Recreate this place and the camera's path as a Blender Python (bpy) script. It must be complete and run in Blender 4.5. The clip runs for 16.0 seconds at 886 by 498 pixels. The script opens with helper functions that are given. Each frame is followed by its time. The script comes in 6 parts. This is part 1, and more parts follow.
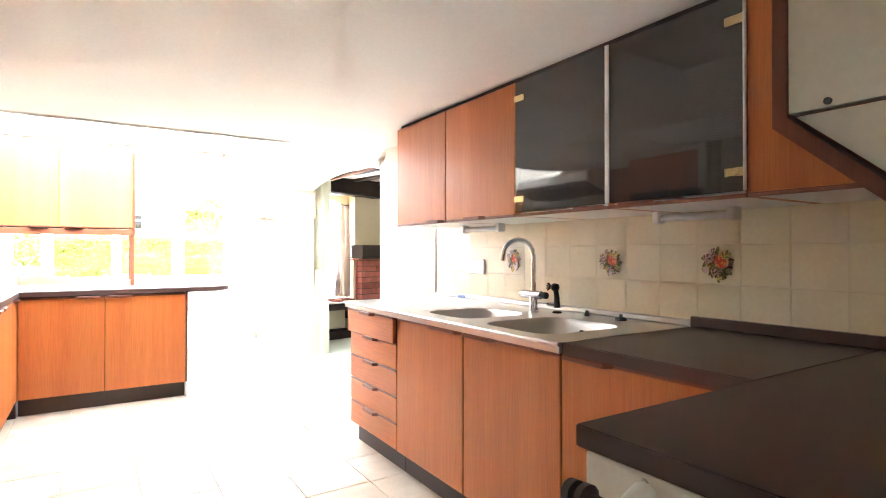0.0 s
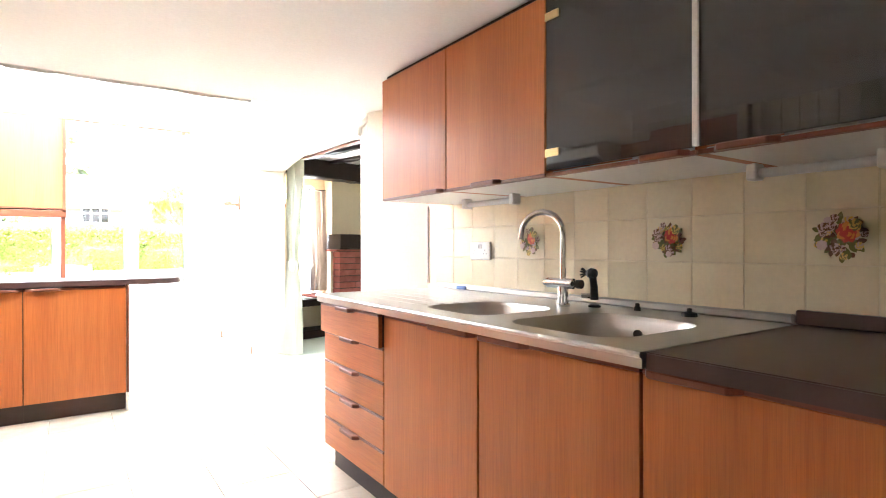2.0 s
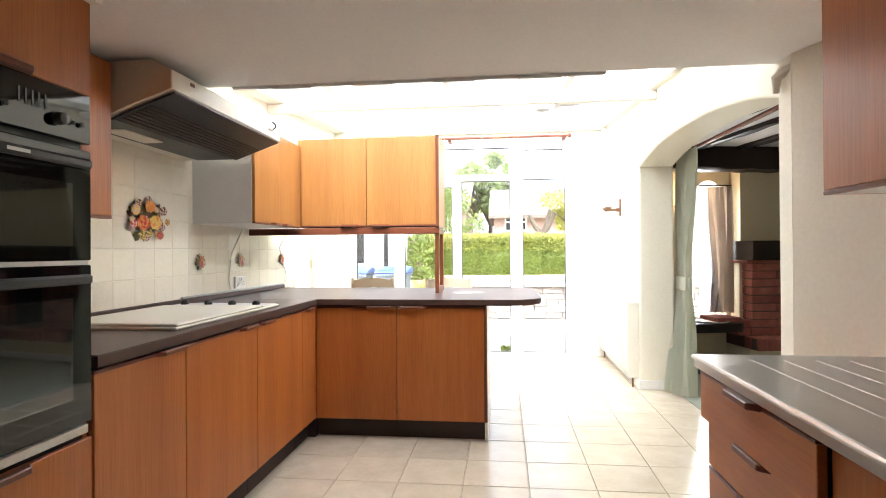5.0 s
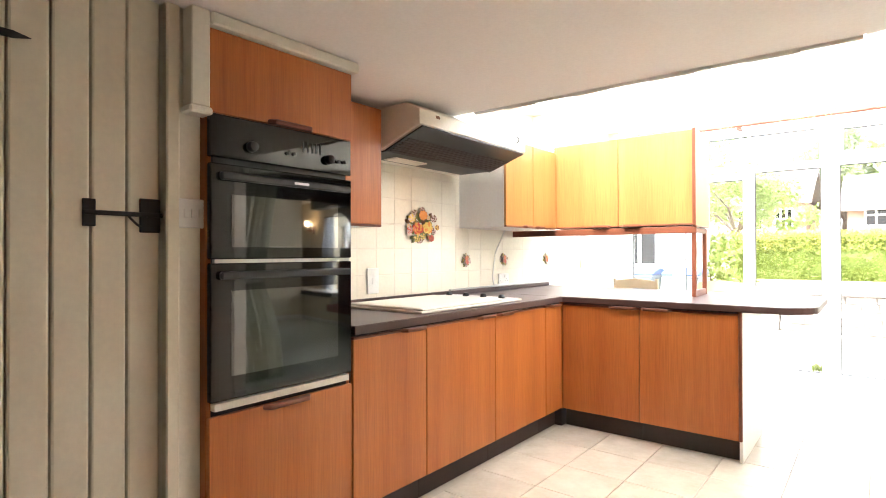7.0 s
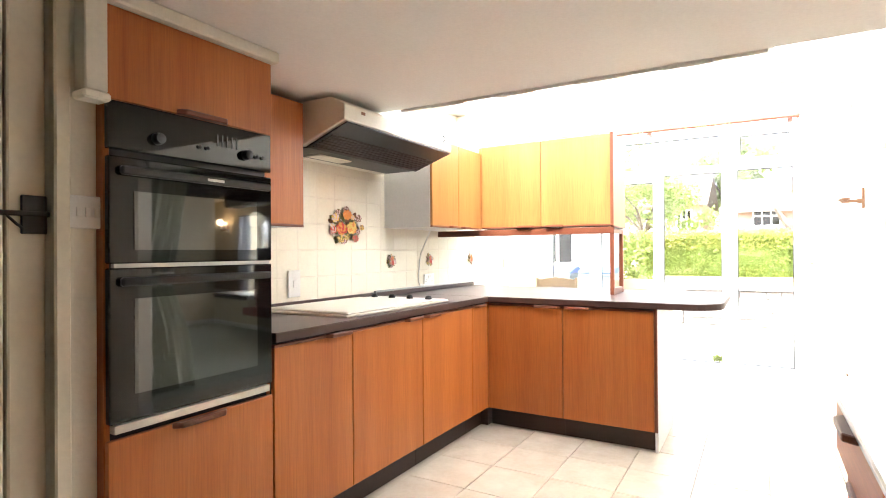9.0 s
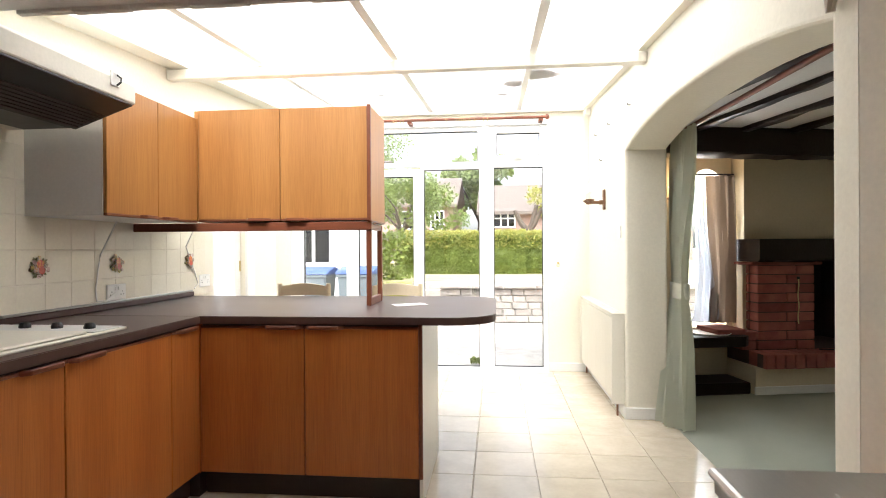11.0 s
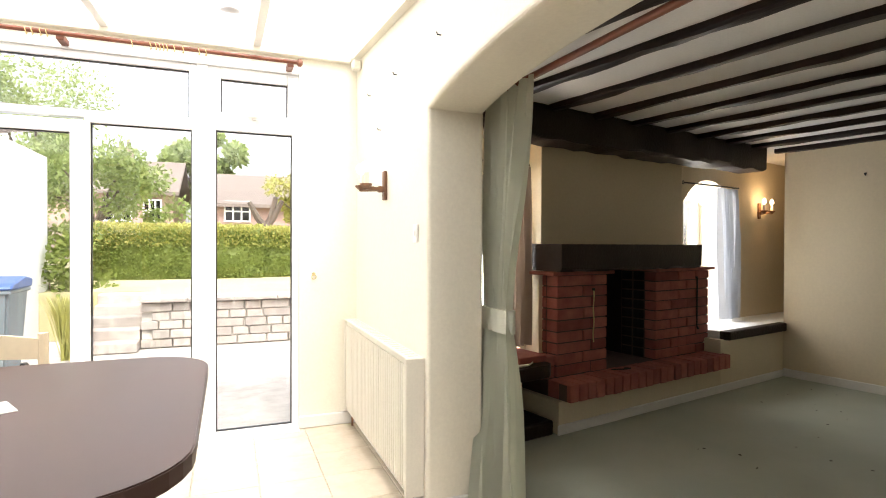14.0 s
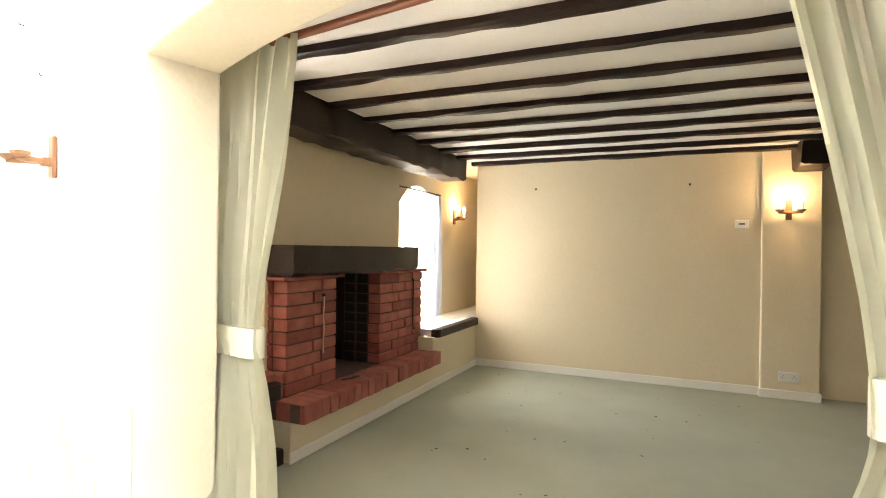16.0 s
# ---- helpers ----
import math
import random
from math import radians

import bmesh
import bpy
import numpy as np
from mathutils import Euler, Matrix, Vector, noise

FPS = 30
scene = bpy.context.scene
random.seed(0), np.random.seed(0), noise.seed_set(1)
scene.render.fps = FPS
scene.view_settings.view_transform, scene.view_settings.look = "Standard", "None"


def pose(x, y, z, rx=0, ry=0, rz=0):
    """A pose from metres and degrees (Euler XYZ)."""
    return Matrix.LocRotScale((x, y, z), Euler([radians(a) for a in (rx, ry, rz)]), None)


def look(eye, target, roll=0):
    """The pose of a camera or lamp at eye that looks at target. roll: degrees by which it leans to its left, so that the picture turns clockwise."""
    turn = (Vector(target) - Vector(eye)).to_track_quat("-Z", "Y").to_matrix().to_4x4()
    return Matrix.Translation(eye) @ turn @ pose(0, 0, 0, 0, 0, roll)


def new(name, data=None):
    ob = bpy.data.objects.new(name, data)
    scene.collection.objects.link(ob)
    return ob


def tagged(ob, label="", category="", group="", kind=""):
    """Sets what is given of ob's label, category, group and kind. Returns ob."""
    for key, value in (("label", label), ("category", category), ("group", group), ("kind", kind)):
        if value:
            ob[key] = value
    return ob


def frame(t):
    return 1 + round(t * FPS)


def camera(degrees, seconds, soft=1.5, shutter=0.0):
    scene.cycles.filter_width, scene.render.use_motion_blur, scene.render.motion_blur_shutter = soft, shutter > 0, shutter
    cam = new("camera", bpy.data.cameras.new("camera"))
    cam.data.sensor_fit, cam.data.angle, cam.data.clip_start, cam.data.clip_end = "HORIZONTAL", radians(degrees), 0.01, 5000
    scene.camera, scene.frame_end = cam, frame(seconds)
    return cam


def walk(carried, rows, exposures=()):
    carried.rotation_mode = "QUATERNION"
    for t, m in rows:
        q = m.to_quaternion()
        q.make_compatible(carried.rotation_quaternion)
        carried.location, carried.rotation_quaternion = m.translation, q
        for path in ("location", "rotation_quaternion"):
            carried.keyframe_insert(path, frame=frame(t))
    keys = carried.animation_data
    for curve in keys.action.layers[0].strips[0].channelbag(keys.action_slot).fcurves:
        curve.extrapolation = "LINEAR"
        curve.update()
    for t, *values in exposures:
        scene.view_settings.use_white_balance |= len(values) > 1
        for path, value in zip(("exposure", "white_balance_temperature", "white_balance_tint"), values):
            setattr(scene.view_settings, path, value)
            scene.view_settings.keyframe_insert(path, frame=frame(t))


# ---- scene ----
cam = camera(78.5, 16.0, soft=1.0)
EXPOSURES = [(0, 4.7, 5750, 10), (2.0, 4.5, 5700, 10), (2.5, 4.3, 5550, 10), (3.5, 4.05, 5500, 10), (4.0, 3.6, 5600, 10), (4.5, 3.05, 5900, 10), (5, 2.65, 6100, 10), (7.3, 3.65, 6150, 10), (8.7, 3.65, 6150, 10), (9.5, 3.1, 6050, 10), (10, 2.65, 6150, 10),
             (12.3, 1.65, 6300, 11), (13.2, 1.6, 6350, 12), (14, 1.95, 6600, 12), (14.5, 2.3, 6900, 12), (15, 2.95, 7150, 9), (16, 3.5, 7000, 11)]
PATH = [
    (0, (1.646, -0.204, 1.188), (2.722, 1.482, 1.2), 0.0),
    (0.5, (1.754, -0.082, 1.179), (2.866, 1.58, 1.185), -0.1),
    (1, (1.886, 0.032, 1.175), (3.006, 1.689, 1.169), -0.3),
    (1.5, (1.918, 0.161, 1.124), (3.049, 1.811, 1.117), -0.3),
    (2, (1.931, 0.405, 1.111), (3.07, 2.049, 1.107), -0.1),
    (2.5, (2.006, 0.57, 1.133), (3.14, 2.217, 1.124), -0.4),
    (3, (2.123, 0.809, 1.107), (3.261, 2.454, 1.087), -0.7),
    (3.5, (2.211, 0.961, 1.151), (3.273, 2.655, 1.135), -0.7),
    (4, (2.17, 1.081, 1.178), (3.012, 2.896, 1.172), -0.6),
    (4.5, (2.171, 1.194, 1.187), (2.558, 3.156, 1.197), -0.4),
    (5, (2.384, 1.272, 1.203), (2.164, 3.26, 1.213), -0.4),
    (7.5, (2.894, 1.218, 1.205), (1.624, 2.763, 1.219), -0.1),
    (8, (2.92, 1.213, 1.207), (1.658, 2.765, 1.223), -0.1),
    (8.5, (2.933, 1.213, 1.222), (1.718, 2.802, 1.234), -0.1),
    (9, (2.809, 1.269, 1.214), (1.801, 2.997, 1.224), -0.4),
    (9.5, (2.723, 1.472, 1.2), (2.013, 3.342, 1.205), -0.4),
    (10, (2.629, 1.638, 1.215), (2.214, 3.595, 1.209), -0.1),
    (12.5, (2.645, 3.088, 1.24), (2.535, 5.085, 1.237), -0.5),
    (13, (2.707, 3.348, 1.262), (2.68, 5.348, 1.257), -0.6),
    (13.5, (2.661, 3.568, 1.261), (2.924, 5.551, 1.256), -0.3),
    (14, (2.688, 3.74, 1.288), (3.426, 5.599, 1.27), 0.2),
    (14.5, (2.759, 3.839, 1.237), (3.862, 5.507, 1.229), 0.3),
    (15, (2.769, 3.952, 1.259), (4.075, 5.466, 1.254), 0.7),
    (15.5, (2.724, 4.125, 1.276), (4.197, 5.478, 1.27), 0.8),
    (16, (2.685, 4.263, 1.283), (4.31, 5.429, 1.281), 0.8),
]
walk(cam, [(t, look(eye, target, roll)) for t, eye, target, roll in PATH], EXPOSURES)

# ---- world, sun, exposure ----
world = bpy.data.worlds.new("sky")
scene.world = world
world.use_nodes = True
wt = world.node_tree
sky = wt.nodes.new("ShaderNodeTexSky")
sky.sky_type = "NISHITA"
sky.sun_disc = False
sky.sun_elevation = radians(56)
sky.sun_rotation = radians(176)
sky.air_density, sky.dust_density, sky.ozone_density = 1.0, 4.0, 0.6
desat = wt.nodes.new("ShaderNodeHueSaturation")
desat.inputs["Saturation"].default_value = 0.35
wt.links.new(sky.outputs[0], desat.inputs["Color"])
wt.links.new(desat.outputs[0], wt.nodes["Background"].inputs[0])
wt.nodes["Background"].inputs[1].default_value = 0.15

sun_data = bpy.data.lights.new("sun", "SUN")
sun_data.energy, sun_data.angle, sun_data.color = 0.95, radians(20), (1.0, 0.96, 0.9)
sun_lamp = new("sun", sun_data)
sun_lamp.matrix_world = look((0, 0, 20), (-1, 13, 0))

# ---- building helpers ----
PLACE = {}


def thing(name, loc, label, category, m=None, group="", kind=""):
    """An Empty at the thing's base; its parts are given in the coordinates of m (the world's when None)."""
    ob = new(name)
    ob.empty_display_size = 0.05
    mm = m or Matrix()
    base = mm @ Vector(loc)
    ob.location = base
    PLACE[ob.name] = Matrix.Translation(-base) @ mm
    return tagged(ob, label, category, group, kind)


def mesh_from(bm, name, material):
    me = bpy.data.meshes.new(name)
    bm.to_mesh(me)
    bm.free()
    for one in (material if isinstance(material, (list, tuple)) else [material]):
        me.materials.append(one)
    return me


def part(name, bm, material, parent, label="", smooth=False):
    bm.transform(PLACE[parent.name])
    ob = new(name, mesh_from(bm, name, material))
    ob.parent = parent
    PLACE[ob.name] = PLACE[parent.name]
    if smooth:
        smooth_faces(ob.data)
    return tagged(ob, label)


def solid(name, bm, material, label, category, m=None, kind="", group="", smooth=False):
    """A thing that is one mesh, with its origin at its base."""
    if m is not None:
        bm.transform(m)
    n = max(1, len(bm.verts))
    cx = sum(v.co.x for v in bm.verts) / n
    cy = sum(v.co.y for v in bm.verts) / n
    cz = min(v.co.z for v in bm.verts)
    bm.transform(Matrix.Translation((-cx, -cy, -cz)))
    ob = new(name, mesh_from(bm, name, material))
    ob.location = (cx, cy, cz)
    PLACE[ob.name] = Matrix.Translation((-cx, -cy, -cz)) @ (m or Matrix())
    if smooth:
        smooth_faces(ob.data)
    return tagged(ob, label, category, group, kind)


def smooth_faces(me):
    for p in me.polygons:
        p.use_smooth = True
    me.set_sharp_from_angle(angle=radians(38))


def add_box(bm, lo, hi, bevel=0.0, m=None, seg=1):
    x0, y0, z0 = lo
    x1, y1, z1 = hi
    vs = [bm.verts.new(p) for p in ((x0, y0, z0), (x1, y0, z0), (x1, y1, z0), (x0, y1, z0), (x0, y0, z1), (x1, y0, z1), (x1, y1, z1), (x0, y1, z1))]
    fs = [bm.faces.new([vs[i] for i in q]) for q in ((0, 3, 2, 1), (4, 5, 6, 7), (0, 1, 5, 4), (1, 2, 6, 5), (2, 3, 7, 6), (3, 0, 4, 7))]
    if bevel:
        es = list({e for f in fs for e in f.edges})
        r = bmesh.ops.bevel(bm, geom=es, offset=bevel, segments=seg, affect="EDGES", profile=0.5)
        vs = list({v for f in r["faces"] for v in f.verts} | {v for v in vs if v.is_valid})
    if m is not None:
        bmesh.ops.transform(bm, matrix=m, verts=vs)
    return bm


def box(lo, hi, bevel=0.0, m=None, seg=1):
    return add_box(bmesh.new(), lo, hi, bevel, m, seg)


def add_prism(bm, outline, axis, a, b):
    """A closed outline of 2D points pushed along an axis from a to b."""
    def at(p, s):
        if axis == "x":
            return (s, p[0], p[1])
        if axis == "y":
            return (p[0], s, p[1])
        return (p[0], p[1], s)
    low = [bm.verts.new(at(p, a)) for p in outline]
    high = [bm.verts.new(at(p, b)) for p in outline]
    n = len(outline)
    bm.faces.new(low[::-1])
    bm.faces.new(high)
    for i in range(n):
        bm.faces.new((low[i], low[(i + 1) % n], high[(i + 1) % n], high[i]))
    bmesh.ops.recalc_face_normals(bm, faces=bm.faces)
    return bm


def prism(outline, axis, a, b):
    return add_prism(bmesh.new(), outline, axis, a, b)


def add_tube(bm, pts, radius, sides=8, closed=False):
    """A round bar along points; radius may be one number or one a point."""
    pts = [Vector(p) for p in pts]
    n = len(pts)
    rad = radius if isinstance(radius, (list, tuple)) else [radius] * n
    rings = []
    up = Vector((0.13, 0.21, 0.97)).normalized()
    for i, p in enumerate(pts):
        d = (pts[min(i + 1, n - 1)] - pts[max(i - 1, 0)]).normalized()
        s = d.cross(up)
        if s.length < 1e-3:
            s = d.cross(Vector((1, 0, 0)))
        s.normalize()
        w = s.cross(d).normalized()
        rings.append([bm.verts.new(p + (s * math.cos(2 * math.pi * k / sides) + w * math.sin(2 * math.pi * k / sides)) * rad[i]) for k in range(sides)])
    for i in range(n - 1):
        for k in range(sides):
            bm.faces.new((rings[i][k], rings[i][(k + 1) % sides], rings[i + 1][(k + 1) % sides], rings[i + 1][k]))
    bm.faces.new(rings[0][::-1])
    bm.faces.new(rings[-1])
    bmesh.ops.recalc_face_normals(bm, faces=bm.faces)
    return bm


def tube(pts, radius, sides=8):
    return add_tube(bmesh.new(), pts, radius, sides)


def lathe(profile, centre, axis="z", sides=20):
    """Turned shape from (radius, height) pairs."""
    bm = bmesh.new()
    turn = {"z": Matrix(), "x": Matrix.Rotation(radians(90), 4, "Y"), "y": Matrix.Rotation(radians(-90), 4, "X")}[axis]
    rings = []
    for r, h in profile:
        rings.append([bm.verts.new((max(r, 1e-4) * math.cos(2 * math.pi * k / sides), max(r, 1e-4) * math.sin(2 * math.pi * k / sides), h)) for k in range(sides)])
    for i in range(len(rings) - 1):
        for k in range(sides):
            bm.faces.new((rings[i][k], rings[i][(k + 1) % sides], rings[i + 1][(k + 1) % sides], rings[i + 1][k]))
    bm.faces.new(rings[0][::-1])
    bm.faces.new(rings[-1])
    bmesh.ops.recalc_face_normals(bm, faces=bm.faces)
    bm.transform(Matrix.Translation(centre) @ turn)
    return bm


def wall_with_holes(a0, a1, z0, z1, t0, t1, holes, axis):
    """A wall slab from a0 to a1 along its length with rectangular holes (a, b, zlow, zhigh); axis 'x' runs along x."""
    bm = bmesh.new()
    cuts = sorted({a0, a1, *[h[0] for h in holes], *[h[1] for h in holes]})
    for lo, hi in zip(cuts, cuts[1:]):
        mid = (lo + hi) / 2
        spans = sorted((h[2], h[3]) for h in holes if h[0] <= mid <= h[1])
        z = z0
        for s0, s1 in spans + [(z1, z1)]:
            if s0 - z > 1e-4:
                if axis == "x":
                    add_box(bm, (lo, t0, z), (hi, t1, s0))
                else:
                    add_box(bm, (t0, lo, z), (t1, hi, s0))
            z = max(z, s1)
    return bm


# ---- materials ----
def nodes_of(name):
    mat = bpy.data.materials.new(name)
    mat.use_nodes = True
    nt = mat.node_tree
    return mat, nt, nt.nodes["Principled BSDF"]


def coords(nt, scale, shuffle=True):
    tc = nt.nodes.new("ShaderNodeTexCoord")
    mp = nt.nodes.new("ShaderNodeMapping")
    mp.inputs["Scale"].default_value = scale
    if shuffle:
        oi = nt.nodes.new("ShaderNodeObjectInfo")
        mul = nt.nodes.new("ShaderNodeVectorMath")
        mul.operation = "MULTIPLY_ADD"
        comb = nt.nodes.new("ShaderNodeCombineXYZ")
        for i, f in enumerate((13.0, 29.0, 7.0)):
            k = nt.nodes.new("ShaderNodeMath")
            k.operation = "MULTIPLY"
            k.inputs[1].default_value = f
            nt.links.new(oi.outputs["Random"], k.inputs[0])
            nt.links.new(k.outputs[0], comb.inputs[i])
        add = nt.nodes.new("ShaderNodeVectorMath")
        nt.links.new(tc.outputs["Object"], add.inputs[0])
        nt.links.new(comb.outputs[0], add.inputs[1])
        nt.links.new(add.outputs[0], mp.inputs["Vector"])
        nt.nodes.remove(mul)
    else:
        nt.links.new(tc.outputs["Object"], mp.inputs["Vector"])
    return mp.outputs[0]


def noise_of(nt, vec, scale, detail=4.0, rough=0.55):
    n = nt.nodes.new("ShaderNodeTexNoise")
    n.inputs["Scale"].default_value = scale
    n.inputs["Detail"].default_value = detail
    n.inputs["Roughness"].default_value = rough
    nt.links.new(vec, n.inputs["Vector"])
    return n.outputs["Fac"]


def ramp_of(nt, fac, stops):
    r = nt.nodes.new("ShaderNodeValToRGB")
    while len(r.color_ramp.elements) < len(stops):
        r.color_ramp.elements.new(0.5)
    for e, (pos, col) in zip(r.color_ramp.elements, stops):
        e.position = pos
        e.color = (*col, 1)
    nt.links.new(fac, r.inputs[0])
    return r.outputs[0]


def mix_of(nt, fac, a, b, mode="MIX"):
    m = nt.nodes.new("ShaderNodeMix")
    m.data_type, m.blend_type = "RGBA", mode
    for value, sock in ((fac, m.inputs[0]), (a, m.inputs[6]), (b, m.inputs[7])):
        if isinstance(value, (int, float)):
            sock.default_value = value
        elif isinstance(value, tuple):
            sock.default_value = (*value, 1)
        else:
            nt.links.new(value, sock)
    return m.outputs[2]


def bump_of(nt, bsdf, height, strength, distance):
    b = nt.nodes.new("ShaderNodeBump")
    b.inputs["Strength"].default_value = strength
    b.inputs["Distance"].default_value = distance
    nt.links.new(height, b.inputs["Height"])
    nt.links.new(b.outputs[0], bsdf.inputs["Normal"])


def surface(name, dark, light, rough=0.6, big=1.5, fine=40.0, bump=0.15, depth=0.002, metal=0.0, stretch=(1, 1, 1), rough_var=0.1, coat=0.0, vary=0.0, spec=0.5):
    """A surface with variation at two scales between two near colours."""
    mat, nt, bsdf = nodes_of(name)
    vec = coords(nt, stretch)
    a = noise_of(nt, vec, big)
    b = noise_of(nt, vec, fine, 3.0)
    broad = ramp_of(nt, a, [(0.3, dark), (0.7, light)])
    mid = tuple((p + q) / 2 for p, q in zip(dark, light))
    grain = ramp_of(nt, b, [(0.3, tuple(0.92 * c for c in mid)), (0.7, tuple(min(1, 1.06 * c) for c in mid))])
    col = mix_of(nt, 0.4, broad, grain)
    if vary:
        oi = nt.nodes.new("ShaderNodeObjectInfo")
        shade = ramp_of(nt, oi.outputs["Random"], [(0.0, (1 - vary, 1 - vary, 1 - vary)), (0.5, (1, 1 - 0.1 * vary, 1 - 0.1 * vary)), (1.0, (1.0, 1 + 0.0 * vary, 1.0))])
        col = mix_of(nt, 1.0, col, shade, "MULTIPLY")
    nt.links.new(col, bsdf.inputs["Base Color"])
    bsdf.inputs["Specular IOR Level"].default_value = spec
    bsdf.inputs["Metallic"].default_value = metal
    rr = nt.nodes.new("ShaderNodeMapRange")
    rr.inputs["To Min"].default_value = max(0.02, rough - rough_var)
    rr.inputs["To Max"].default_value = min(1.0, rough + rough_var)
    nt.links.new(a, rr.inputs["Value"])
    nt.links.new(rr.outputs[0], bsdf.inputs["Roughness"])
    bsdf.inputs["Coat Weight"].default_value = coat
    if bump:
        bump_of(nt, bsdf, b, bump, depth)
    return mat


def wood(name, dark, mid, light, along="z", rough=0.4, ring=1.0):
    """Straight-grained veneer: fine streaks, broad figure and pores along one axis."""
    mat, nt, bsdf = nodes_of(name)
    s = {"z": (1, 1, 0.035), "x": (0.035, 1, 1), "y": (1, 0.035, 1)}[along]
    vec = coords(nt, s)
    streak = noise_of(nt, vec, 130.0, 5.0, 0.65)
    figure = noise_of(nt, vec, 7.0 * ring, 4.0, 0.6)
    pore = noise_of(nt, coords(nt, tuple(c * (0.4 if c < 1 else 1) for c in s)), 420.0, 2.0)
    base = ramp_of(nt, figure, [(0.25, dark), (0.5, mid), (0.78, light)])
    lines = ramp_of(nt, streak, [(0.3, tuple(0.72 * c for c in mid)), (0.65, tuple(min(1, 1.15 * c) for c in light))])
    col = mix_of(nt, 0.26, base, lines)
    pores = ramp_of(nt, pore, [(0.36, (0.62, 0.55, 0.5)), (0.5, (1, 1, 1))])
    nt.links.new(mix_of(nt, 0.32, col, pores, "MULTIPLY"), bsdf.inputs["Base Color"])
    bsdf.inputs["Roughness"].default_value = rough
    bump_of(nt, bsdf, streak, 0.12, 0.001)
    return mat


def gloss_share(nt):
    """Share of mirror gloss on a glass face: 0.04 head-on, rising at a grazing angle, alike on both faces."""
    lw = nt.nodes.new("ShaderNodeLayerWeight")
    lw.inputs[0].default_value = 0.5
    pw = nt.nodes.new("ShaderNodeMath")
    pw.operation = "POWER"
    pw.inputs[1].default_value = 5.0
    ad = nt.nodes.new("ShaderNodeMath")
    ad.operation = "MULTIPLY_ADD"
    ad.inputs[1].default_value, ad.inputs[2].default_value = 0.9, 0.04
    nt.links.new(lw.outputs["Facing"], pw.inputs[0])
    nt.links.new(pw.outputs[0], ad.inputs[0])
    return ad


def glass(name, tint=(1, 1, 1), veil=0.0):
    mat, nt, bsdf = nodes_of(name)
    out = nt.nodes["Material Output"]
    tr = nt.nodes.new("ShaderNodeBsdfTransparent")
    tr.inputs[0].default_value = (*tint, 1)
    gl = nt.nodes.new("ShaderNodeBsdfGlossy")
    gl.inputs["Roughness"].default_value = 0.02
    fr = gloss_share(nt)
    mx = nt.nodes.new("ShaderNodeMixShader")
    nt.links.new(fr.outputs[0], mx.inputs[0])
    nt.links.new(tr.outputs[0], mx.inputs[1])
    nt.links.new(gl.outputs[0], mx.inputs[2])
    nt.links.new(mx.outputs[0], out.inputs[0])
    return mat


def glow(name, color, strength):
    mat, nt, bsdf = nodes_of(name)
    bsdf.inputs["Base Color"].default_value = (*color, 1)
    bsdf.inputs["Emission Color"].default_value = (*color, 1)
    bsdf.inputs["Emission Strength"].default_value = strength
    return mat


M_WALL = surface("cream_plaster", (0.81, 0.77, 0.645), (0.855, 0.82, 0.715), 0.75, 0.9, 60, 0.25, 0.003)
M_LRWALL = surface("warm_cream_plaster", (0.70, 0.61, 0.445), (0.76, 0.675, 0.515), 0.8, 0.8, 45, 0.25, 0.003)
M_CEIL = surface("white_ceiling_paint", (0.82, 0.805, 0.78), (0.87, 0.86, 0.84), 0.8, 0.7, 90, 0.2, 0.002)
M_WHITE = surface("white_gloss_paint", (0.80, 0.79, 0.75), (0.86, 0.85, 0.82), 0.35, 2, 60, 0.05, 0.001)
M_UPVC = surface("white_window_plastic", (0.82, 0.83, 0.84), (0.87, 0.88, 0.88), 0.3, 2, 80, 0.03, 0.001)
M_TEAK = wood("teak_veneer", (0.345, 0.087, 0.019), (0.455, 0.133, 0.029), (0.555, 0.192, 0.047), "z", 0.38)
# Yellower copy of the teak: daylight on the upper cabinets put into the colour.
M_TEAKDAYLIT = wood("daylit_teak_veneer", (0.32, 0.128, 0.033), (0.41, 0.182, 0.050), (0.49, 0.238, 0.073), "z", 0.38)
M_TEAKX = wood("teak_veneer_sideways", (0.345, 0.087, 0.019), (0.455, 0.133, 0.029), (0.555, 0.192, 0.047), "x", 0.38)
M_TEAKY = wood("teak_veneer_level", (0.345, 0.087, 0.019), (0.455, 0.133, 0.029), (0.555, 0.192, 0.047), "y", 0.38)
M_REDWOOD = wood("dark_red_hardwood", (0.10, 0.028, 0.014), (0.17, 0.05, 0.024), (0.25, 0.085, 0.04), "x", 0.35)
M_REDWOODY = wood("dark_red_hardwood_level", (0.10, 0.028, 0.014), (0.17, 0.05, 0.024), (0.25, 0.085, 0.04), "y", 0.35)
M_REDWOODZ = wood("dark_red_hardwood_upright", (0.10, 0.028, 0.014), (0.17, 0.05, 0.024), (0.25, 0.085, 0.04), "z", 0.35)
M_TOP = surface("brown_laminate", (0.052, 0.026, 0.022), (0.088, 0.048, 0.040), 0.37, 3, 150, 0.08, 0.0004, rough_var=0.04)
M_PLINTH = surface("dark_brown_plinth", (0.030, 0.017, 0.017), (0.05, 0.03, 0.028), 0.5, 4, 90, 0.1, 0.001)
M_STEEL = surface("brushed_steel", (0.42, 0.41, 0.40), (0.54, 0.53, 0.52), 0.33, 3, 260, 0.06, 0.0004, metal=1.0, stretch=(1, 0.06, 1))
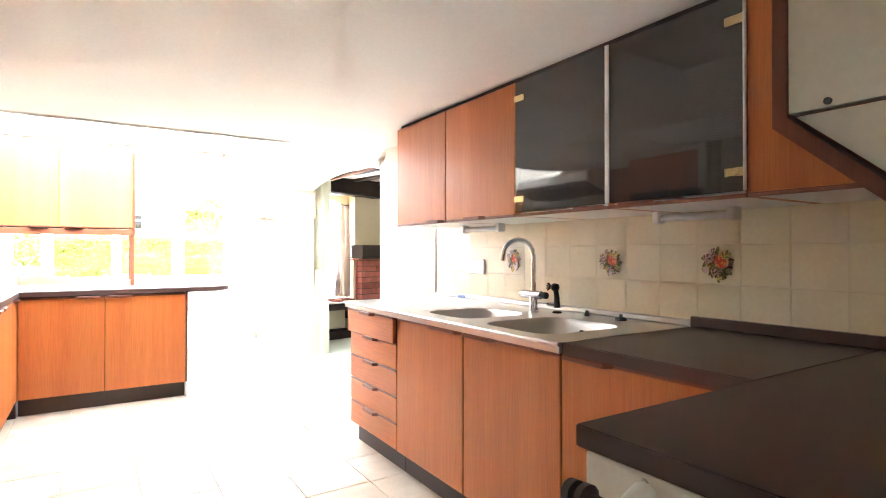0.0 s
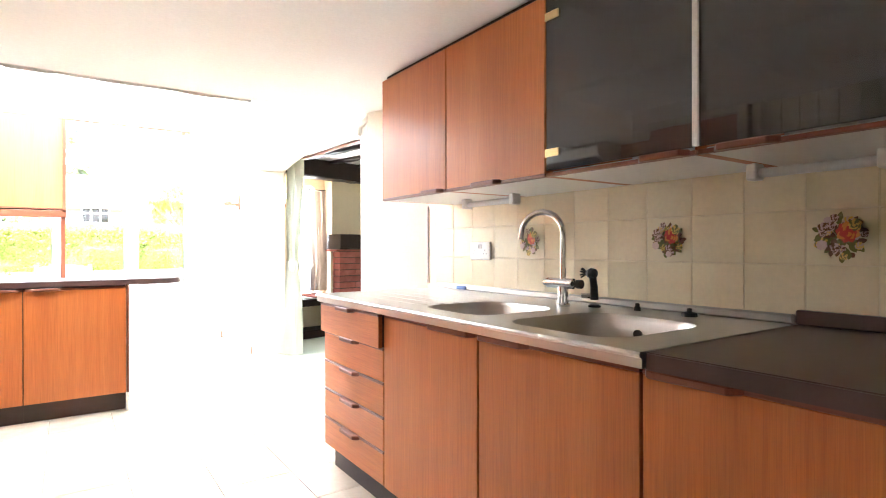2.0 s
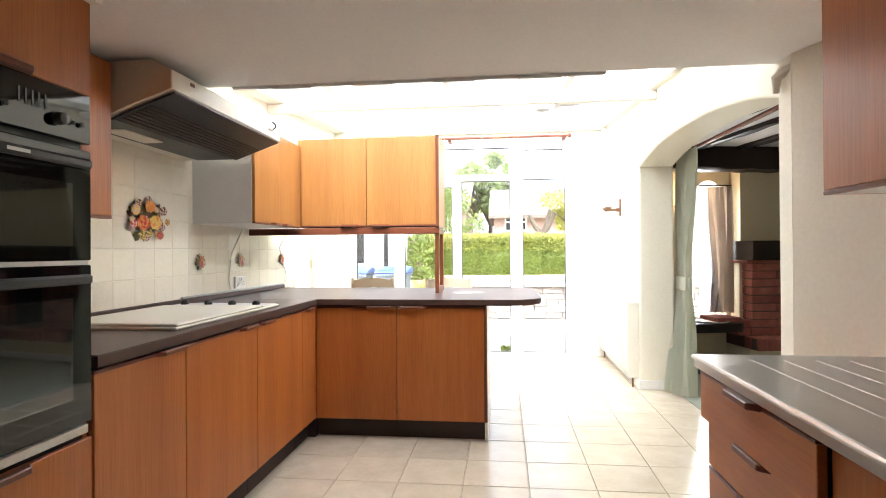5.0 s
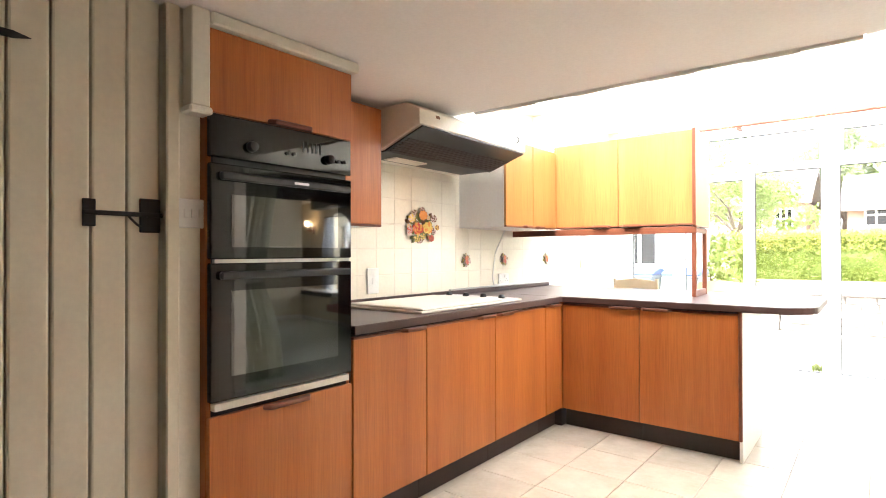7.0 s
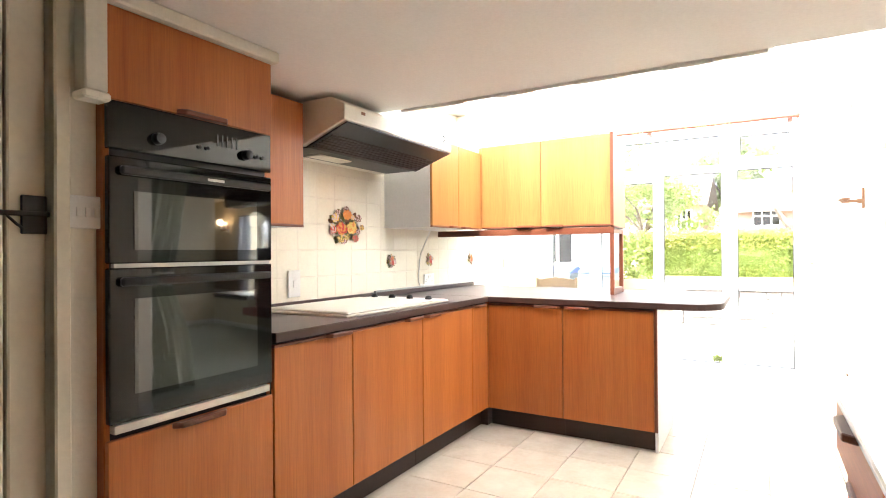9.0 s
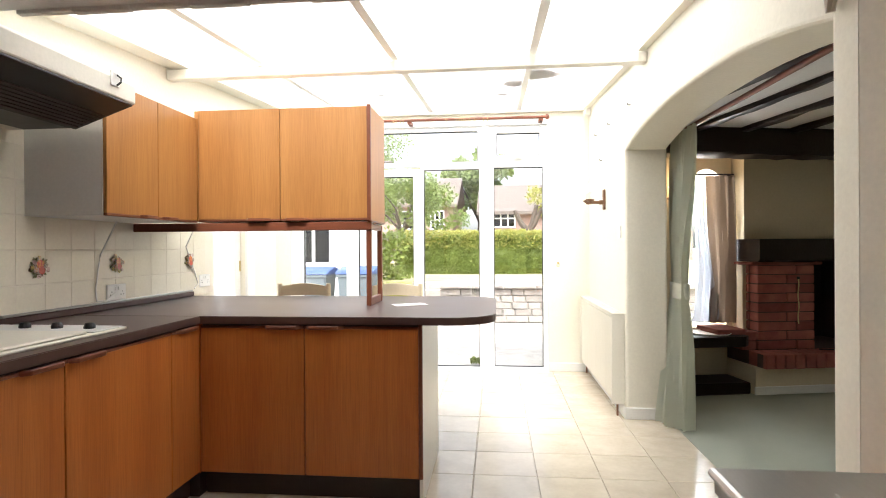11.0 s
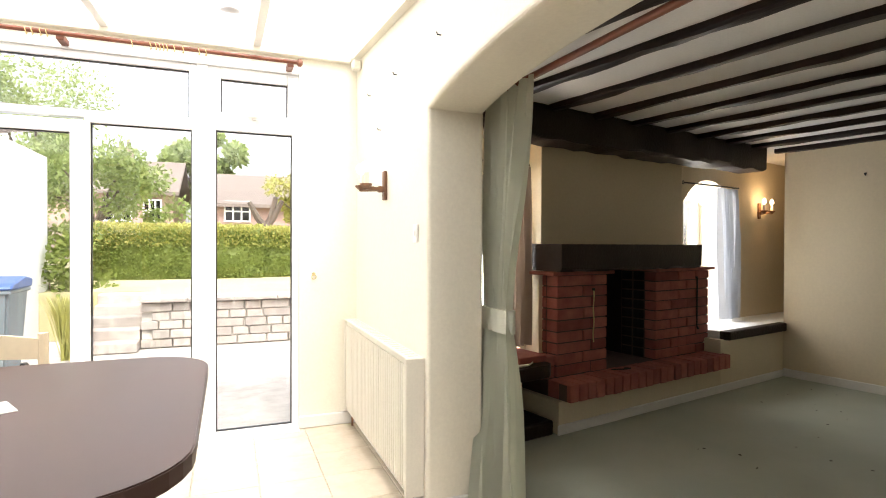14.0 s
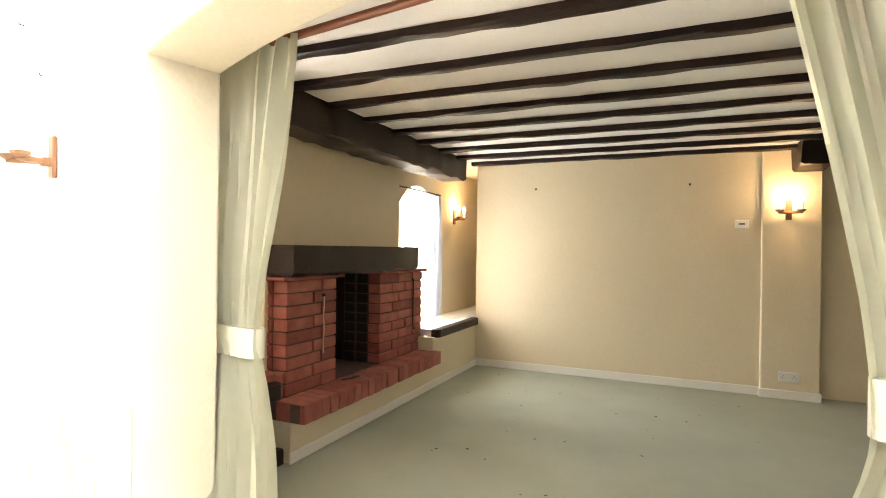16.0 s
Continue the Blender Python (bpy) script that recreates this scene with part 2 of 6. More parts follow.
M_CHROME = surface("chrome", (0.72, 0.72, 0.73), (0.8, 0.8, 0.8), 0.08, 5, 200, 0.0, metal=1.0, rough_var=0.03)
M_BLACK = surface("black_plastic", (0.012, 0.012, 0.013), (0.025, 0.025, 0.027), 0.4, 4, 120, 0.05, 0.0005)
M_OVEN = surface("black_oven_glass", (0.006, 0.006, 0.007), (0.010, 0.010, 0.011), 0.04, 4, 50, 0.0, rough_var=0.01)
M_OVENWIN = surface("oven_window_glass", (0.020, 0.022, 0.021), (0.028, 0.030, 0.029), 0.03, 4, 50, 0.0, rough_var=0.01, coat=1.0, spec=1.0)
M_BRASS = surface("pale_brass", (0.62, 0.50, 0.24), (0.72, 0.60, 0.32), 0.3, 6, 150, 0.05, 0.0005, metal=0.9)
M_COPPER = surface("aged_copper_wood", (0.20, 0.085, 0.04), (0.30, 0.14, 0.07), 0.4, 6, 120, 0.1, 0.001)
M_CREAM = surface("cream_enamel", (0.74, 0.70, 0.60), (0.79, 0.76, 0.67), 0.35, 2, 80, 0.04, 0.0006)
M_TILE = surface("cream_glazed_tile", (0.72, 0.62, 0.42), (0.79, 0.70, 0.50), 0.22, 5, 60, 0.03, 0.0008, coat=0.3, vary=0.05)
M_TILEW = surface("ivory_glazed_tile", (0.80, 0.745, 0.61), (0.86, 0.81, 0.69), 0.22, 5, 60, 0.03, 0.0008, coat=0.3)
M_GROUT = surface("pale_grout", (0.66, 0.57, 0.42), (0.75, 0.67, 0.51), 0.85, 6, 120, 0.2, 0.001)
M_GROUTW = surface("ivory_grout", (0.72, 0.66, 0.55), (0.80, 0.74, 0.64), 0.85, 6, 120, 0.2, 0.001)
M_FLOOR = surface("beige_floor_tile", (0.60, 0.515, 0.39), (0.77, 0.69, 0.565), 0.20, 7, 45, 0.06, 0.0008, coat=0.15, vary=0.12)
M_FGROUT = surface("floor_grout", (0.46, 0.395, 0.30), (0.56, 0.49, 0.39), 0.9, 8, 120, 0.2, 0.001)
M_CARPET = surface("sage_green_carpet", (0.32, 0.352, 0.285), (0.45, 0.475, 0.40), 0.95, 1.4, 380, 0.7, 0.004)
M_BEAM = surface("black_stained_oak", (0.008, 0.0045, 0.004), (0.028, 0.014, 0.010), 0.45, 3, 55, 0.6, 0.006, stretch=(1, 0.25, 1), spec=0.3)
M_BRICK = surface("red_brick", (0.28, 0.085, 0.070), (0.50, 0.19, 0.155), 0.8, 9, 110, 0.6, 0.004, vary=0.42, spec=0.3)
M_MORTAR = surface("dark_mortar", (0.07, 0.043, 0.036), (0.14, 0.09, 0.075), 0.9, 8, 120, 0.5, 0.003)
M_SOOT = surface("sooty_brick", (0.012, 0.010, 0.009), (0.04, 0.03, 0.027), 0.9, 5, 70, 0.4, 0.004)
M_CURTAIN = surface("sage_satin_curtain", (0.70, 0.72, 0.61), (0.77, 0.785, 0.68), 0.32, 3, 320, 0.2, 0.0008)
M_CURTAIN2 = surface("taupe_satin_curtain", (0.33, 0.27, 0.22), (0.42, 0.35, 0.29), 0.42, 3, 320, 0.2, 0.0008)
M_LINING = surface("blue_grey_curtain_lining", (0.56, 0.575, 0.61), (0.64, 0.655, 0.69), 0.5, 3, 320, 0.2, 0.0008)
M_BULB = glow("frosted_lit_bulb", (1.0, 0.74, 0.44), 3.0)
M_BULBOFF = glow("pale_lit_globe", (1.0, 0.93, 0.82), 0.9)
M_LAMPWOOD = surface("brown_lamp_wood", (0.15, 0.07, 0.035), (0.22, 0.11, 0.055), 0.5, 6, 120, 0.1, 0.001)
M_GLASS = glass("window_glass")
M_RED = surface("rose_red_glaze", (0.50, 0.05, 0.035), (0.66, 0.12, 0.08), 0.25, 30, 160, 0.0, coat=0.2)
M_YELLOW = surface("yellow_glaze", (0.70, 0.44, 0.09), (0.80, 0.56, 0.18), 0.25, 30, 160, 0.0, coat=0.2)
M_ORANGE = surface("orange_glaze", (0.68, 0.22, 0.05), (0.78, 0.34, 0.10), 0.25, 30, 160, 0.0, coat=0.2)
M_PINK = surface("pale_pink_glaze", (0.60, 0.42, 0.38), (0.72, 0.56, 0.50), 0.25, 30, 160, 0.0, coat=0.2)
M_LEAFG = surface("olive_leaf_glaze", (0.13, 0.13, 0.045), (0.24, 0.22, 0.09), 0.25, 30, 160, 0.0, coat=0.2)
M_BROWNG = surface("brown_leaf_glaze", (0.14, 0.07, 0.04), (0.25, 0.14, 0.08), 0.25, 30, 160, 0.0, coat=0.2)
M_PINE = surface("cream_painted_pine", (0.68, 0.56, 0.38), (0.78, 0.68, 0.50), 0.4, 4, 60, 0.08, 0.001)
M_BLUE = surface("blue_plastic_lid", (0.05, 0.10, 0.28), (0.08, 0.15, 0.36), 0.4, 4, 80, 0.1, 0.001)
M_GREYBIN = surface("grey_plastic_bin", (0.16, 0.20, 0.22), (0.22, 0.26, 0.28), 0.5, 4, 80, 0.1, 0.001)
M_PAVE = surface("pale_patio_paving", (0.36, 0.335, 0.30), (0.62, 0.595, 0.55), 0.9, 7.0, 30, 0.6, 0.01)
M_STONE = surface("weathered_garden_stone", (0.29, 0.265, 0.24), (0.52, 0.48, 0.43), 0.9, 9, 60, 0.6, 0.012, vary=0.3)
M_GRASS = surface("dry_lawn", (0.42, 0.38, 0.20), (0.55, 0.50, 0.30), 0.95, 0.8, 60, 0.5, 0.02)
M_HEDGE = surface("hedge_leaf", (0.14, 0.20, 0.035), (0.27, 0.32, 0.08), 0.6, 2.5, 40, 0.1, 0.002)
M_HEDGETOP = surface("hedge_new_leaf", (0.36, 0.37, 0.08), (0.52, 0.50, 0.17), 0.6, 2.5, 40, 0.1, 0.002)
M_TREE = surface("tree_leaf", (0.17, 0.25, 0.06), (0.33, 0.40, 0.14), 0.6, 1.2, 30, 0.1, 0.002)
M_BARK = surface("tree_bark", (0.09, 0.07, 0.055), (0.16, 0.13, 0.10), 0.9, 6, 60, 0.6, 0.01)
M_HOUSE = surface("house_brick", (0.32, 0.215, 0.18), (0.41, 0.29, 0.25), 0.85, 4, 30, 0.3, 0.01)
M_ROOF = surface("grey_brown_roof_tile", (0.15, 0.125, 0.105), (0.22, 0.185, 0.16), 0.85, 4, 30, 0.4, 0.02)
M_FENCE = surface("weathered_fence", (0.22, 0.18, 0.15), (0.32, 0.27, 0.23), 0.85, 4, 40, 0.3, 0.005)
M_RENDER = surface("white_house_render", (0.74, 0.74, 0.72), (0.82, 0.82, 0.80), 0.85, 2, 40, 0.3, 0.004)
M_IRON = surface("black_iron", (0.012, 0.011, 0.011), (0.025, 0.022, 0.02), 0.5, 8, 90, 0.3, 0.001)
# Near-black that holds the shade of cabinet gaps; also colours the carpet crumbs.
M_DARK = surface("dark_gap", (0.02, 0.015, 0.012), (0.03, 0.022, 0.018), 0.8, 5, 60, 0.1, 0.001)
M_PAPER = surface("white_paper", (0.78, 0.78, 0.76), (0.84, 0.84, 0.82), 0.7, 8, 90, 0.05, 0.0005)
M_DOORP = surface("cream_painted_boards", (0.74, 0.675, 0.53), (0.81, 0.75, 0.61), 0.45, 2, 50, 0.12, 0.0015)
M_GREYCAB = surface("pale_grey_melamine", (0.66, 0.66, 0.64), (0.72, 0.72, 0.70), 0.4, 3, 70, 0.03, 0.0005)


def roof_sheet():
    mat, nt, bsdf = nodes_of("opal_roof_sheet")
    out = nt.nodes["Material Output"]
    vec = coords(nt, (1, 1, 1))
    dirt = ramp_of(nt, noise_of(nt, vec, 3.0, 4.0), [(0.3, (0.80, 0.80, 0.78)), (0.6, (0.93, 0.93, 0.92))])
    tl = nt.nodes.new("ShaderNodeBsdfTranslucent")
    df = nt.nodes.new("ShaderNodeBsdfDiffuse")
    nt.links.new(dirt, tl.inputs[0])
    nt.links.new(dirt, df.inputs[0])
    mx = nt.nodes.new("ShaderNodeMixShader")
    mx.inputs[0].default_value = 0.2
    nt.links.new(tl.outputs[0], mx.inputs[1])
    nt.links.new(df.outputs[0], mx.inputs[2])
    nt.links.new(mx.outputs[0], out.inputs[0])
    return mat


M_ROOFSHEET = roof_sheet()


def let_light_through(mat, share):
    """Leaves pass part of the light that falls on them."""
    nt = mat.node_tree
    bsdf, out = nt.nodes["Principled BSDF"], nt.nodes["Material Output"]
    tl = nt.nodes.new("ShaderNodeBsdfTranslucent")
    nt.links.new(bsdf.inputs["Base Color"].links[0].from_socket, tl.inputs[0])
    mx = nt.nodes.new("ShaderNodeMixShader")
    mx.inputs[0].default_value = share
    nt.links.new(bsdf.outputs[0], mx.inputs[1])
    nt.links.new(tl.outputs[0], mx.inputs[2])
    nt.links.new(mx.outputs[0], out.inputs[0])


for leafy in (M_HEDGE, M_HEDGETOP, M_TREE):
    let_light_through(leafy, 0.4)
let_light_through(M_CURTAIN, 0.2)

# ---- the large structure ----
LR = Matrix.Translation((7.775, 7.458, 0)) @ Matrix.Rotation(radians(11.6), 4, "Z")
CEIL = 2.0


def setting(name, bm, material, label, category, m=None, smooth=False):
    return solid(name, bm, material, label, category, m, "structure", "", smooth)


floor = setting("floor", box((0.4, -1.0, -0.06), (3.845, 7.62, -0.006)), M_FGROUT, "square beige stone-look floor tiles with thin grout", "floor")
carpet_bm = bmesh.new()
add_box(carpet_bm, (3.845, 0.2, -0.06), (10.2, 9.6, 0.002))
carpet = setting("floor_carpet", carpet_bm, M_CARPET, "worn sage green fitted carpet with small specks", "carpet")

# arch wall between kitchen and sitting room
ARCH_S, ARCH_N = 3.734, 6.12


def arch_z(y):
    s = (y - (ARCH_S + ARCH_N) / 2) / ((ARCH_N - ARCH_S) / 2)
    return 1.85 + 0.07 * (s + 1) / 2 + 0.125 * (1 - abs(s) ** 2.4)


def arch_wall():
    n = 28
    ys = [ARCH_S + (ARCH_N - ARCH_S) * (0.5 - 0.5 * math.cos(math.pi * i / n)) for i in range(n + 1)]
    out = [(3.62, -0.06), (ARCH_S, -0.06)] + [(y, arch_z(y)) for y in ys] + [(ARCH_N, -0.06), (7.62, -0.06), (7.62, 2.75), (3.62, 2.75)]
    bm = prism(out, "x", 3.555, 3.845)
    edges = [e for e in bm.edges if all(ARCH_S - 0.01 <= v.co.y <= ARCH_N + 0.01 and v.co.z > -0.1 for v in e.verts) and abs(e.verts[0].co.x - e.verts[1].co.x) < 1e-4
             and min(v.co.z for v in e.verts) < 2.2]
    bmesh.ops.bevel(bm, geom=edges, offset=0.018, segments=3, affect="EDGES", profile=0.5)
    bmesh.ops.triangulate(bm, faces=[f for f in bm.faces if len(f.verts) > 4])
    return bm


setting("wall_east_arch", arch_wall(), M_WALL, "cream painted plaster wall with a wide shallow archway", "wall")
setting("wall_east_pier", prism([(3.555, 3.616), (3.726, 3.162), (3.733, 3.0), (3.95, 3.0), (3.95, 3.616)], "z", -0.06, 2.75), M_WALL, "cream painted plaster wall beside the archway", "wall")
setting("wall_east_sink", box((3.735, -1.0, -0.06), (3.95, 3.0, 2.2)), M_WALL, "cream painted wall behind the sink", "wall")
setting("wall_south", box((2.3, -1.0, -0.06), (3.735, -0.17, 2.2)), M_WALL, "cream painted plaster wall", "wall")
setting("wall_south_end", box((0.4, -1.2, -0.06), (2.3, -1.0, 2.2)), M_WALL, "cream painted plaster wall", "wall")
setting("wall_west_door", wall_with_holes(-1.0, 2.135, -0.06, 2.2, 0.9, 1.12, [(1.13, 2.02, -0.06, 2.03)], "y"), M_WALL, "cream rough plaster wall round a plank door", "wall")
setting("wall_west", wall_with_holes(2.135, 7.62, -0.06, 2.75, 0.26, 0.47, [(6.12, 6.65, 0.0, 2.05)], "y"), M_WALL, "cream painted plaster wall with a narrow glazed door", "wall")
setting("wall_west_back", box((0.2, -1.0, -0.06), (0.35, 2.135, 2.2)), M_WALL, "cream plaster wall behind the plank door", "wall")
setting("wall_west_pilaster", box((0.47, 7.32, -0.06), (0.62, 7.62, 2.7)), M_WALL, "cream painted plaster pilaster", "wall")
setting("wall_north", wall_with_holes(0.35, 3.845, -0.06, 2.75, 7.62, 7.86, [(0.58, 3.15, -0.02, 2.52)], "x"), M_WALL, "cream painted wall round the garden glazing", "wall")

# low kitchen ceiling and its edge
ceiling_bm = box((0.3, -1.2, CEIL), (3.95, 3.74, 2.24))
setting("ceiling", ceiling_bm, M_CEIL, "low flat white painted ceiling", "ceiling")
trim_bm = bmesh.new()
for i in range(9):
    x = 1.10 + i * 0.194
    add_box(trim_bm, (x, 3.74, CEIL - 0.012 - 0.004 * (i % 2)), (x + 0.194, 3.765, 2.30), 0.003)
setting("trim_ceiling_edge", trim_bm, M_CEIL, "uneven white painted edge board of the low ceiling", "trim")
setting("wall_over_ceiling", box((0.35, 3.70, 2.24), (3.95, 3.74, 2.75)), M_WALL, "cream painted upstand under the glass roof", "wall")

# glazed lean-to roof
def roof_z(y):
    return 2.30 + 0.079 * (y - 3.75)


roof = thing("glass_roof", (2.05, 5.7, 2.3), "white opal sheet roof with cream bars and a cross beam", "roof", kind="structure")
RAFTERS = (0.23, 1.11, 1.99, 2.87, 3.75)
for a, b in zip(RAFTERS, RAFTERS[1:]):
    sheet = bmesh.new()
    add_prism(sheet, [(3.75, roof_z(3.75) + 0.05), (7.9, roof_z(7.9) + 0.05), (7.9, roof_z(7.9) + 0.066), (3.75, roof_z(3.75) + 0.066)], "x", a + 0.012, b - 0.012)
    s = part("roof_sheet", sheet, M_ROOFSHEET, roof)
    s.visible_shadow = False
for a in RAFTERS[1:-1]:
    part("rafter", prism([(3.75, roof_z(3.75)), (7.62, roof_z(7.62)), (7.62, roof_z(7.62) + 0.048), (3.75, roof_z(3.75) + 0.048)], "x", a - 0.024, a + 0.024), M_WHITE, roof)
part("cross_beam", box((0.47, 5.53, 2.352), (3.554, 5.60, 2.42), 0.006), M_CREAM, roof, "cream painted cross beam")
for x0, x1 in ((0.47, 0.61), (3.505, 3.555)):
    part("wall_plate", prism([(3.75, roof_z(3.75) - 0.01), (7.62, roof_z(7.62) - 0.01), (7.62, roof_z(7.62) + 0.045), (3.75, roof_z(3.75) + 0.045)], "x", x0, x1), M_CREAM, roof)
part("end_plate", box((0.62, 7.57, roof_z(7.6) - 0.03), (3.5, 7.62, roof_z(7.6) + 0.05), 0.004), M_CREAM, roof)

for lx, ly, big in ((2.98, 6.35, 0.15), (2.80, 6.62, 0.11), (2.70, 7.05, 0.06), (1.62, 6.9, 0.05)):
    litter = bmesh.new()
    ring = [(lx + big * (1 + 0.16 * math.sin(1.3 * k + lx * 9)) * math.cos(k * 0.2618), ly + big * 1.2 * (1 + 0.2 * math.sin(0.8 * k + ly * 7)) * math.sin(k * 0.2618)) for k in range(24)]
    add_prism(litter, ring, "z", roof_z(ly) + 0.078 + 0.02 * big, roof_z(ly) + 0.084 + 0.02 * big)
    solid("leaf_litter", litter, M_BROWNG, "dark patch of fallen leaves on the roof sheet", "leaves", group="roof litter")

# garden glazing
WY0, WY1 = 7.64, 7.72


def window_frame(name, label, x0, x1, z0, z1, w=0.05, glass_on=True, y0=WY0, y1=WY1, sill=0.0):
    f = thing(name, (x0, y0, z0), label, "window", kind="structure")
    part("jamb", box((x0, y0, z0), (x0 + w, y1, z1), 0.004), M_UPVC, f)
    part("jamb", box((x1 - w, y0, z0), (x1, y1, z1), 0.004), M_UPVC, f)
    part("head", box((x0 + w, y0, z1 - w), (x1 - w, y1, z1), 0.004), M_UPVC, f)
    part("cill", box((x0 + w, y0, z0), (x1 - w, y1, z0 + w + sill), 0.004), M_UPVC, f)
    seal = bmesh.new()
    a0, a1, b0, b1, g = x0 + w, x1 - w, z0 + w + sill, z1 - w, 0.007
    ym = (y0 + y1) / 2
    for lo, hi in (((a0, b0), (a0 + g, b1)), ((a1 - g, b0), (a1, b1)), ((a0 + g, b1 - g), (a1 - g, b1)), ((a0 + g, b0), (a1 - g, b0 + g))):
        add_box(seal, (lo[0], ym - 0.012, lo[1]), (hi[0], ym + 0.012, hi[1]))
    part("seal", seal, M_BLACK, f, "thin black rubber seal")
    p = part("pane", box((a0 + g, ym - 0.003, b0 + g), (a1 - g, ym + 0.003, b1 - g)), M_GLASS, f)
    p.visible_shadow = False
    return f


window_frame("window_1", "white plastic tall fixed garden window", 0.58, 1.14, 0.0, 2.06)
window_frame("door_1", "white plastic sliding garden door leaf with clear glass", 1.14, 1.87, 0.0, 2.04, 0.075)
window_frame("door_2", "white plastic garden door leaf with clear glass", 1.87, 2.50, -0.01, 2.06, 0.03)
window_frame("window_2", "white plastic narrow side window beside the door", 2.57, 3.15, -0.02, 2.085, 0.045)
window_frame("window_3", "white plastic wide top light over the door", 0.58, 2.50, 2.06, 2.46, 0.045)
w4 = window_frame("window_4", "white plastic small opening top light with a handle", 2.57, 3.15, 2.085, 2.46, 0.075)
part("handle", box((2.80, 7.605, 2.135), (2.93, 7.625, 2.15), 0.004), M_WHITE, w4, "white window handle")
part("handle_base", box((2.84, 7.62, 2.12), (2.87, 7.64, 2.16), 0.003), M_WHITE, w4)
setting("trim_mullion", box((2.50, 7.63, -0.02), (2.57, 7.74, 2.46), 0.004), M_UPVC, "white plastic mullion between door and side window", "trim")
setting("trim_window_head", box((0.58, 7.62, 2.46), (3.15, 7.74, 2.52), 0.004), M_UPVC, "white plastic head of the garden glazing", "trim")
setting("trim_threshold", box((0.58, 7.55, -0.02), (3.15, 7.64, 0.004), 0.003), M_WHITE, "white door threshold strip", "trim")

# narrow glazed side door in the west wall
side = thing("door_3", (0.40, 6.38, 0.0), "white narrow glazed side door, closed", "door", kind="structure")
for y0, y1 in ((6.125, 6.20), (6.55, 6.645)):
    part("stile", box((0.38, y0, 0.003), (0.43, y1, 2.045), 0.004), M_WHITE, side)
for z0, z1 in ((0.003, 0.2), (1.93, 2.045)):
    part("rail", box((0.38, 6.20, z0), (0.43, 6.55, z1), 0.004), M_WHITE, side)
p = part("pane", box((0.402, 6.20, 0.2), (0.408, 6.55, 1.93)), M_GLASS, side)
p.visible_shadow = False
for z in (0.35, 1.04, 1.8):
    part("hinge", box((0.428, 6.615, z), (0.438, 6.637, z + 0.09), 0.002), M_BRASS, side, "small brass hinge")
setting("trim_door_casing", box((0.468, 6.65, 0.0), (0.492, 6.80, 2.12), 0.004), M_WHITE, "white painted door casing", "trim")

# skirting boards
for nm, lo, hi in (("baseboard", (3.15, 7.595, 0.0), (3.555, 7.62, 0.085)), ("baseboard_arch", (3.54, 6.12, 0.0), (3.555, 7.595, 0.085)),
                   ("baseboard_jamb", (3.54, 6.105, 0.0), (3.86, 6.12, 0.085)), ("baseboard_pier", (3.54, 3.62, 0.0), (3.555, 3.734, 0.085))):
    setting(nm, box(lo, hi, 0.006), M_WHITE, "cream painted skirting board", "skirting")

# ---- sitting room shell ----
setting("wall_lr_east", box((0.0, -2.73, -0.06), (0.25, 0.0, 2.3)), M_LRWALL, "plain warm cream plastered wall", "wall", LR)
setting("wall_lr_pilaster", box((-0.05, -3.18, -0.06), (0.25, -2.73, 2.3), 0.008), M_LRWALL, "warm cream plastered pilaster with a lit wall lamp", "wall", LR)
setting("wall_lr_east_south", box((0.12, -7.0, -0.06), (0.35, -3.18, 2.3)), M_LRWALL, "plain warm cream plastered wall", "wall", LR)
setting("wall_lr_return", box((0.0, 0.0, -0.06), (1.5, 0.012, 0.45)), M_LRWALL, "warm cream plastered low wall", "wall", LR)
setting("wall_lr_recess_end", box((1.3, 0.012, -0.06), (1.5, 1.2, 2.3)), M_LRWALL, "warm cream plastered recess end", "wall", LR)
setting("wall_lr_recess_head", box((0.0, -0.02, 2.0), (1.3, 0.0, 2.3)), M_LRWALL, "warm cream plastered wall over the recess", "wall", LR)


def arched_hole_wall(u0, u1, v0, v1, a, b, zs, zt, rise):
    """A wall with a window opening whose head is a shallow arch."""
    bm = wall_with_holes(u0, u1, -0.06, 2.3, v0, v1, [(a, b, zs, zt)], "x")
    n = 12
    pts = [(a, zt)] + [(a + (b - a) * i / n, zt - rise * (abs(2 * i / n - 1) ** 2.2)) for i in range(n + 1)] + [(b, zt)]
    for i in range(n):
        p, q = pts[i + 1], pts[i + 2]
        if zt - min(p[1], q[1]) > 1e-4:
            quad = [(p[0], p[1]), (q[0], q[1]), (q[0], zt), (p[0], zt)]
            quad = [v for k, v in enumerate(quad) if v not in quad[:k]]
            add_prism(bm, quad, "y", v0, v1)
    return bm


setting("wall_lr_north", arched_hole_wall(-1.0, 1.3, 0.45, 0.95, -0.98, -0.14, 0.53, 1.93, 0.22), M_LRWALL, "warm cream wall with an arched window recess", "wall", LR)
setting("wall_lr_north_west", arched_hole_wall(-3.92, -2.976, 0.45, 0.90, -3.40, -3.03, 0.5, 1.93, 0.16), M_LRWALL, "warm cream wall with an arched window recess", "wall", LR)
setting("wall_lr_south", box((3.845, 0.0, -0.06), (10.2, 0.2, 2.3)), M_LRWALL, "plain warm cream plastered wall", "wall")
setting("wall_lr_far", box((10.0, 0.2, -0.06), (10.2, 9.6, 2.3)), M_LRWALL, "plain warm cream plastered wall", "wall")
setting("wall_lr_west", box((3.95, 0.2, -0.06), (4.0, 3.616, 2.3)), M_LRWALL, "plain warm cream plastered wall", "wall")
lr_ceiling = bmesh.new()
